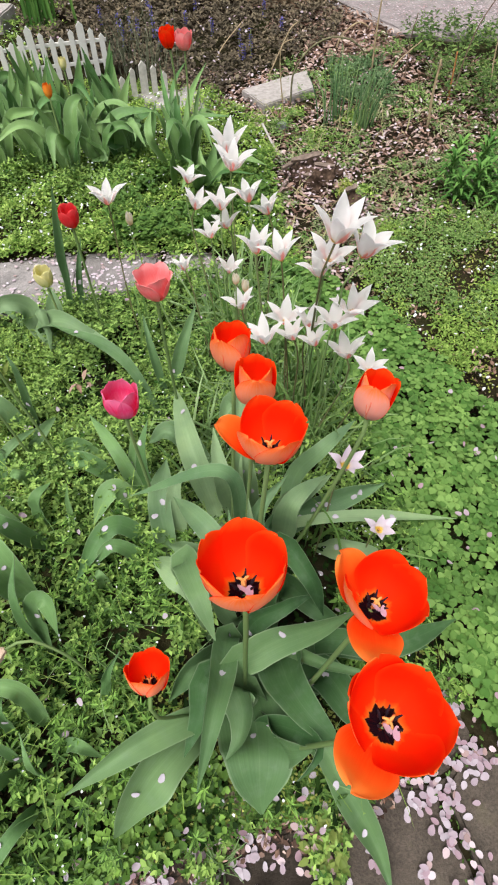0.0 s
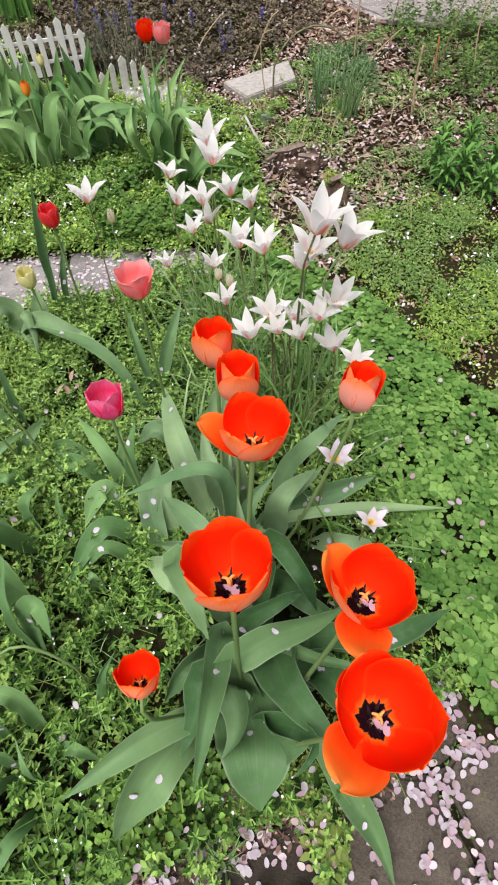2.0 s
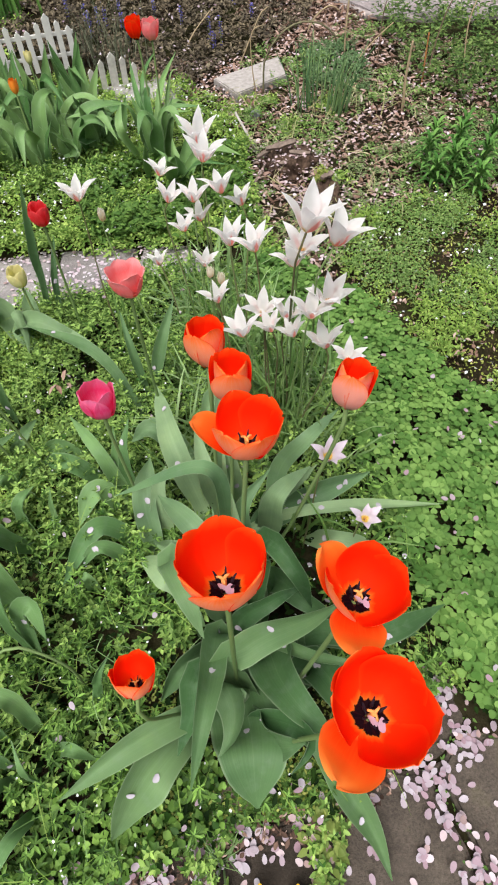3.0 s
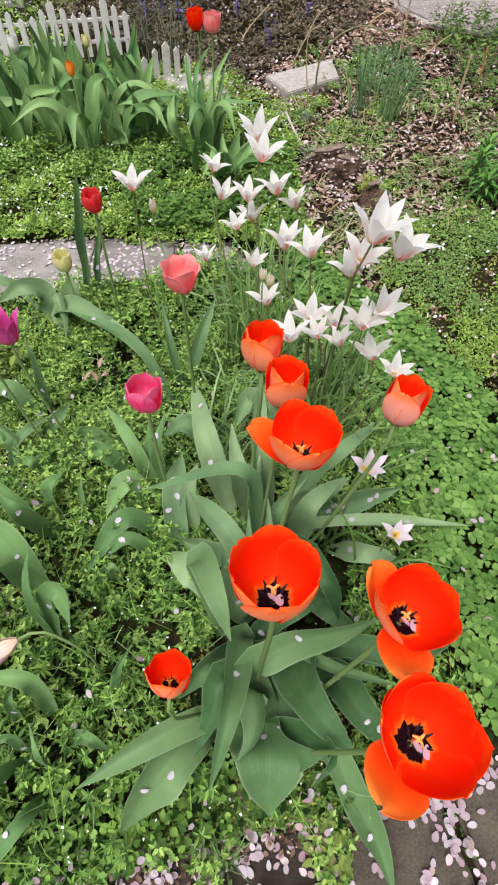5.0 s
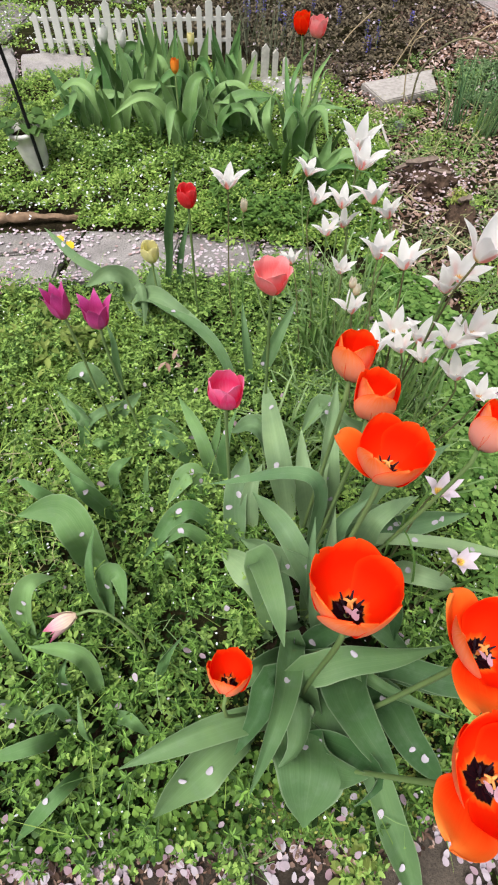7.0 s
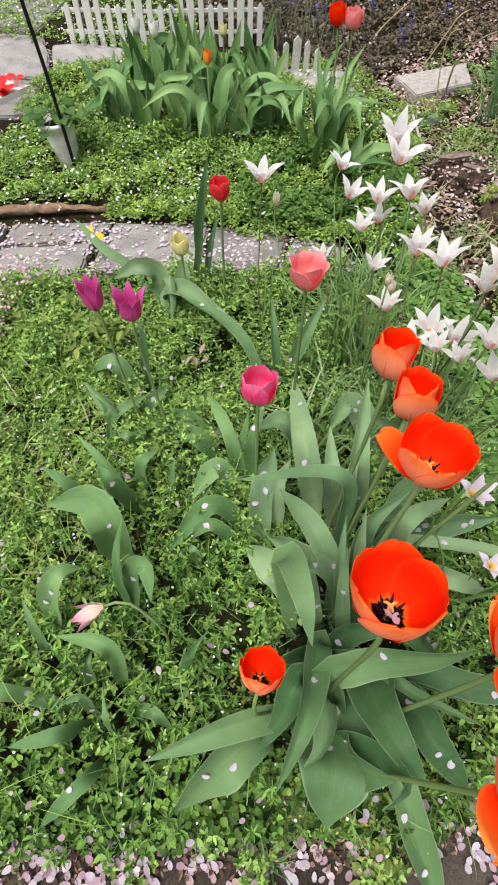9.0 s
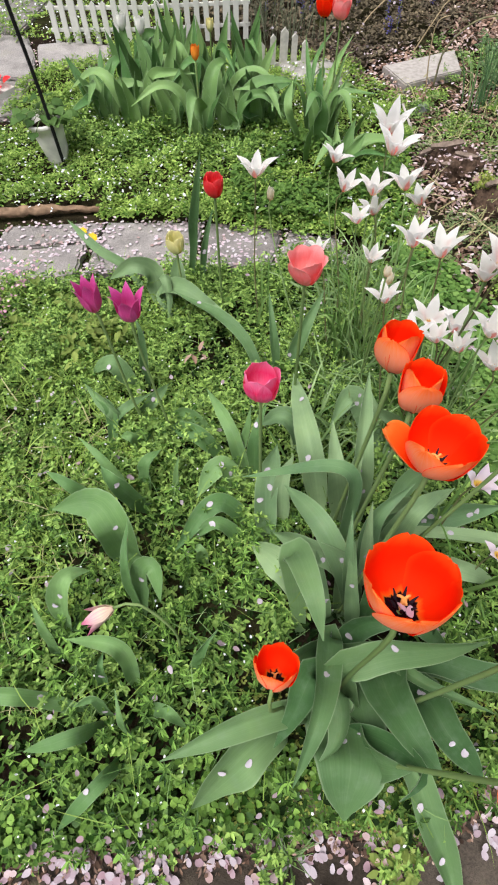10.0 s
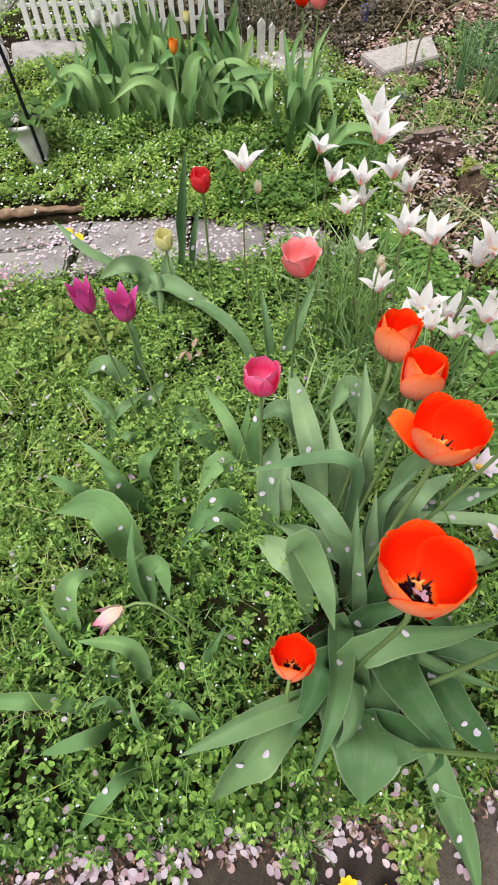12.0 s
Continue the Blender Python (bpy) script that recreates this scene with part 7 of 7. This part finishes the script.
scatter("dead_leaves", OVATE, OVATE_F, dead, rng.uniform(0.010, 0.022, n), rng.uniform(0, 6.28, n), rng.normal(0.1, 0.4, n), rng.normal(0, 0.5, n), LITTER, "curled brown dead leaves among the weeds", "leaf litter", widths=rng.uniform(0.004, 0.011, n))
tufts = np.concatenate([np.stack([rng.normal(x, 0.035, 70), rng.normal(y, 0.035, 70), np.zeros(70)], 1) for x, y in ((0.25, 1.86), (0.06, 2.0), (0.17, 2.09), (0.42, 2.02), (0.36, 1.5))])
sprigs("lime_tufts", tufts, 0.01, 0.04, 0.013, SEDUM, "bright lime-green tufts of low weeds on the mulch", 7, 2.0)


# ---- behind the fence and at the edge of the bugle bed ----
WIRY = foliage("wiry_blade", (0.10, 0.12, 0.08), (0.22, 0.24, 0.17), False, 0.5, 0.1)


def blade_clump(name, x, y, spread, count, high, wide, material, label, category, seed, lean=0.5):
    r = random.Random(seed)
    t = thing(name, (x, y, 0), label, category)
    for k in range(count):
        a, d = r.uniform(0, 6.28), abs(r.gauss(0, spread))
        b = np.array((x + d * math.cos(a), y + d * math.sin(a), -0.004))
        h = high * r.uniform(0.6, 1.1)
        tip = b + np.array((lean * h * r.uniform(-0.6, 0.6), lean * h * r.uniform(-0.6, 0.6), h))
        mid = (b + tip) / 2 + np.array((0, 0, 0.12 * h))
        line = spline([b, mid, tip], 8)
        s = np.linspace(0, 1, 8)
        part("leaf", mesh("leaf", *ribbon(line, wide * np.maximum(1 - s ** 3, 0.06), (0.2, -0.9, 0.3), 0.4, 0, 0.0005, 2)[:2], material), t)
    return t


blade_clump("iris_clump", -1.02, 3.12, 0.06, 46, 0.34, 0.014, LILY, "tall green sword-leaved clump behind the fence", "iris", 31, 0.3)
blade_clump("wiry_grass", -0.40, 2.42, 0.08, 44, 0.25, 0.0022, WIRY, "thin wiry grey-green grass beside the small fence", "grass", 32, 0.7)
blade_clump("wiry_grass", -0.52, 2.55, 0.05, 30, 0.24, 0.0022, WIRY, "thin wiry grey-green grass beside the picket fence", "grass", 33, 0.7)
grey_block = slab("stone_block", [(-1.62, 3.05), (-1.20, 3.02), (-1.18, 3.22), (-1.60, 3.25)], 0.07, 0.1, CONCRETE, seed=75)
tagged(grey_block, label="pale grey stone block behind the picket fence", category="stone")


def planter_box():
    p = thing("planter_box", (0.22, 3.50, 0), "weathered brown wooden planter box", "planter")
    for name, a, b in (("front_board", (0.02, 3.36, 0), (0.40, 3.39, 0.11)), ("back_board", (0.02, 3.66, 0), (0.40, 3.69, 0.11)), ("side_board", (0.02, 3.392, 0), (0.05, 3.658, 0.11)), ("side_board", (0.37, 3.392, 0), (0.40, 3.658, 0.11)), ("soil", (0.052, 3.394, 0.02), (0.368, 3.656, 0.085))):
        bm = bmesh.new()
        bmesh.ops.create_cube(bm, size=1.0)
        bmesh.ops.scale(bm, vec=[q - o for o, q in zip(a, b)], verts=bm.verts)
        bmesh.ops.translate(bm, vec=[(q + o) / 2 for o, q in zip(a, b)], verts=bm.verts)
        bmesh.ops.bevel(bm, geom=bm.edges[:], offset=0.003, segments=1, affect="EDGES")
        me = bpy.data.meshes.new(name)
        bm.to_mesh(me)
        bm.free()
        me.materials.append(SOIL if name == "soil" else WOOD)
        part(name, me, p)


planter_box()

# ---- broken wood on the stump, grey stone, mossy edging stone, bronze weeds, withered leaves ----
def flake(x, y, z, long, wide, turn, tilt, seed):
    """A splintered slat of grey-brown wood with a ragged outline."""
    r = random.Random(seed)
    n = 9
    rim = [(long * (k / (n - 1) - 0.5), wide * (0.5 + r.uniform(-0.16, 0.16)) * (0.45 + 0.55 * math.sin(math.pi * (0.1 + 0.8 * k / (n - 1))))) for k in range(n)]
    outline = [(u, v) for u, v in rim] + [(u + r.uniform(-0.004, 0.004), -v * r.uniform(0.7, 1.1)) for u, v in rim[::-1]]
    top = [(u, v, 0.004 + r.uniform(-0.0015, 0.0015)) for u, v in outline]
    low = [(u * 0.97, v * 0.9, -0.006) for u, v in outline]
    m = len(outline)
    faces = [tuple(range(m))[::-1], tuple(range(m, 2 * m))] + [(k, (k + 1) % m, m + (k + 1) % m, m + k) for k in range(m)]
    ob = new("wood_flake", mesh("wood_flake", top + low, faces, FLAKE, smooth=False))
    ob.matrix_basis = pose(x, y, z, tilt, 0, turn)
    return tagged(ob, label="splintered grey-brown flake of wood on the rotten stump", category="wood", group="flakes of wood")


FLAKE = plain("weathered_splinter", (0.20, 0.155, 0.125), 0.9, 0.35, 90.0, relief=0.8)
for k, (x, y, z, long, wide, turn, tilt) in enumerate([(0.205, 1.605, 0.078, 0.11, 0.020, 24, 24), (0.265, 1.575, 0.066, 0.07, 0.014, -12, 30), (0.15, 1.60, 0.056, 0.07, 0.014, 48, 8), (0.13, 1.52, 0.028, 0.12, 0.010, 70, 4), (0.335, 1.43, 0.066, 0.05, 0.016, 35, 20), (0.23, 1.55, 0.05, 0.08, 0.012, 10, 40)]):
    flake(x, y, z, long, wide, turn, tilt, 60 + k)


def pebble(x, y, wide, deep, high, material, label, seed):
    bm = bmesh.new()
    bmesh.ops.create_icosphere(bm, subdivisions=3, radius=1.0)
    for v in bm.verts:
        k = 1 + 0.12 * noise.noise(v.co * 1.3 + Vector((seed, 0, 0))) + 0.04 * noise.noise(v.co * 4.0)
        v.co = (x + v.co.x * k * wide, y + v.co.y * k * deep, high * 0.55 + v.co.z * k * high)
    me = bpy.data.meshes.new("stone")
    bm.to_mesh(me)
    bm.free()
    me.materials.append(material)
    me.polygons.foreach_set("use_smooth", np.ones(len(me.polygons), dtype=bool))
    return tagged(new("stone", me), label=label, category="stone")


pebble(0.143, 1.965, 0.024, 0.018, 0.022, plain("blue_grey_stone", (0.26, 0.28, 0.27), 0.6, 0.15, 40.0), "smooth blue-grey stone lying on the mulch", 2.0)
edging = slab("edging_stone", [(-0.056, -0.192), (0.050, -0.166), (0.060, -0.115), (-0.044, -0.138)], 0.012, 0.05, MOSSY_STONE, seed=76, bevel=0.005, rough=0.005)
tagged(edging, label="rough brown mossy stone edging the bed", category="stone")

bronze = np.stack([rng.normal(-0.665, 0.06, 30), rng.normal(0.635, 0.06, 30), np.zeros(30)], 1)
sprigs("bronze_weeds", bronze[:24], 0.07, 0.14, 0.027, BRONZE, "bronze-green broad-leaved weeds beside the purple tulips", 7, 4.5)
withered = np.concatenate([np.stack([rng.normal(x, 0.012, 5), rng.normal(y, 0.014, 5), rng.uniform(0.06, 0.09, 5)], 1) for x, y in ((-0.364, 0.617), (-0.93, 0.33), (-0.90, 0.36), (0.125, 1.90))])
n = len(withered)
scatter("withered_leaves", OVATE, OVATE_F, withered, rng.uniform(0.018, 0.034, n), rng.uniform(0, 6.28, n), rng.normal(0.5, 0.5, n), rng.normal(0, 0.5, n), LITTER, "withered brown leaves caught in the weeds", "leaf litter", widths=rng.uniform(0.007, 0.014, n))

# ---- weeds and grass rooted in the joints of the near paving ----
sorrel = np.stack([rng.normal(0.113, 0.015, 9), rng.normal(-0.215, 0.02, 9), np.zeros(9)], 1)
sprigs("sorrel", sorrel, 0.012, 0.03, 0.017, BRONZE, "yellow-green broad-leaved weed between the flagstones", 6, 3.3, (0.5, 0.75))
blade_clump("grass_tuft", -0.036, -0.228, 0.008, 16, 0.06, 0.003, BLADE_GREEN, "small tuft of thin green grass between the flagstones", "grass", 51, 1.1)
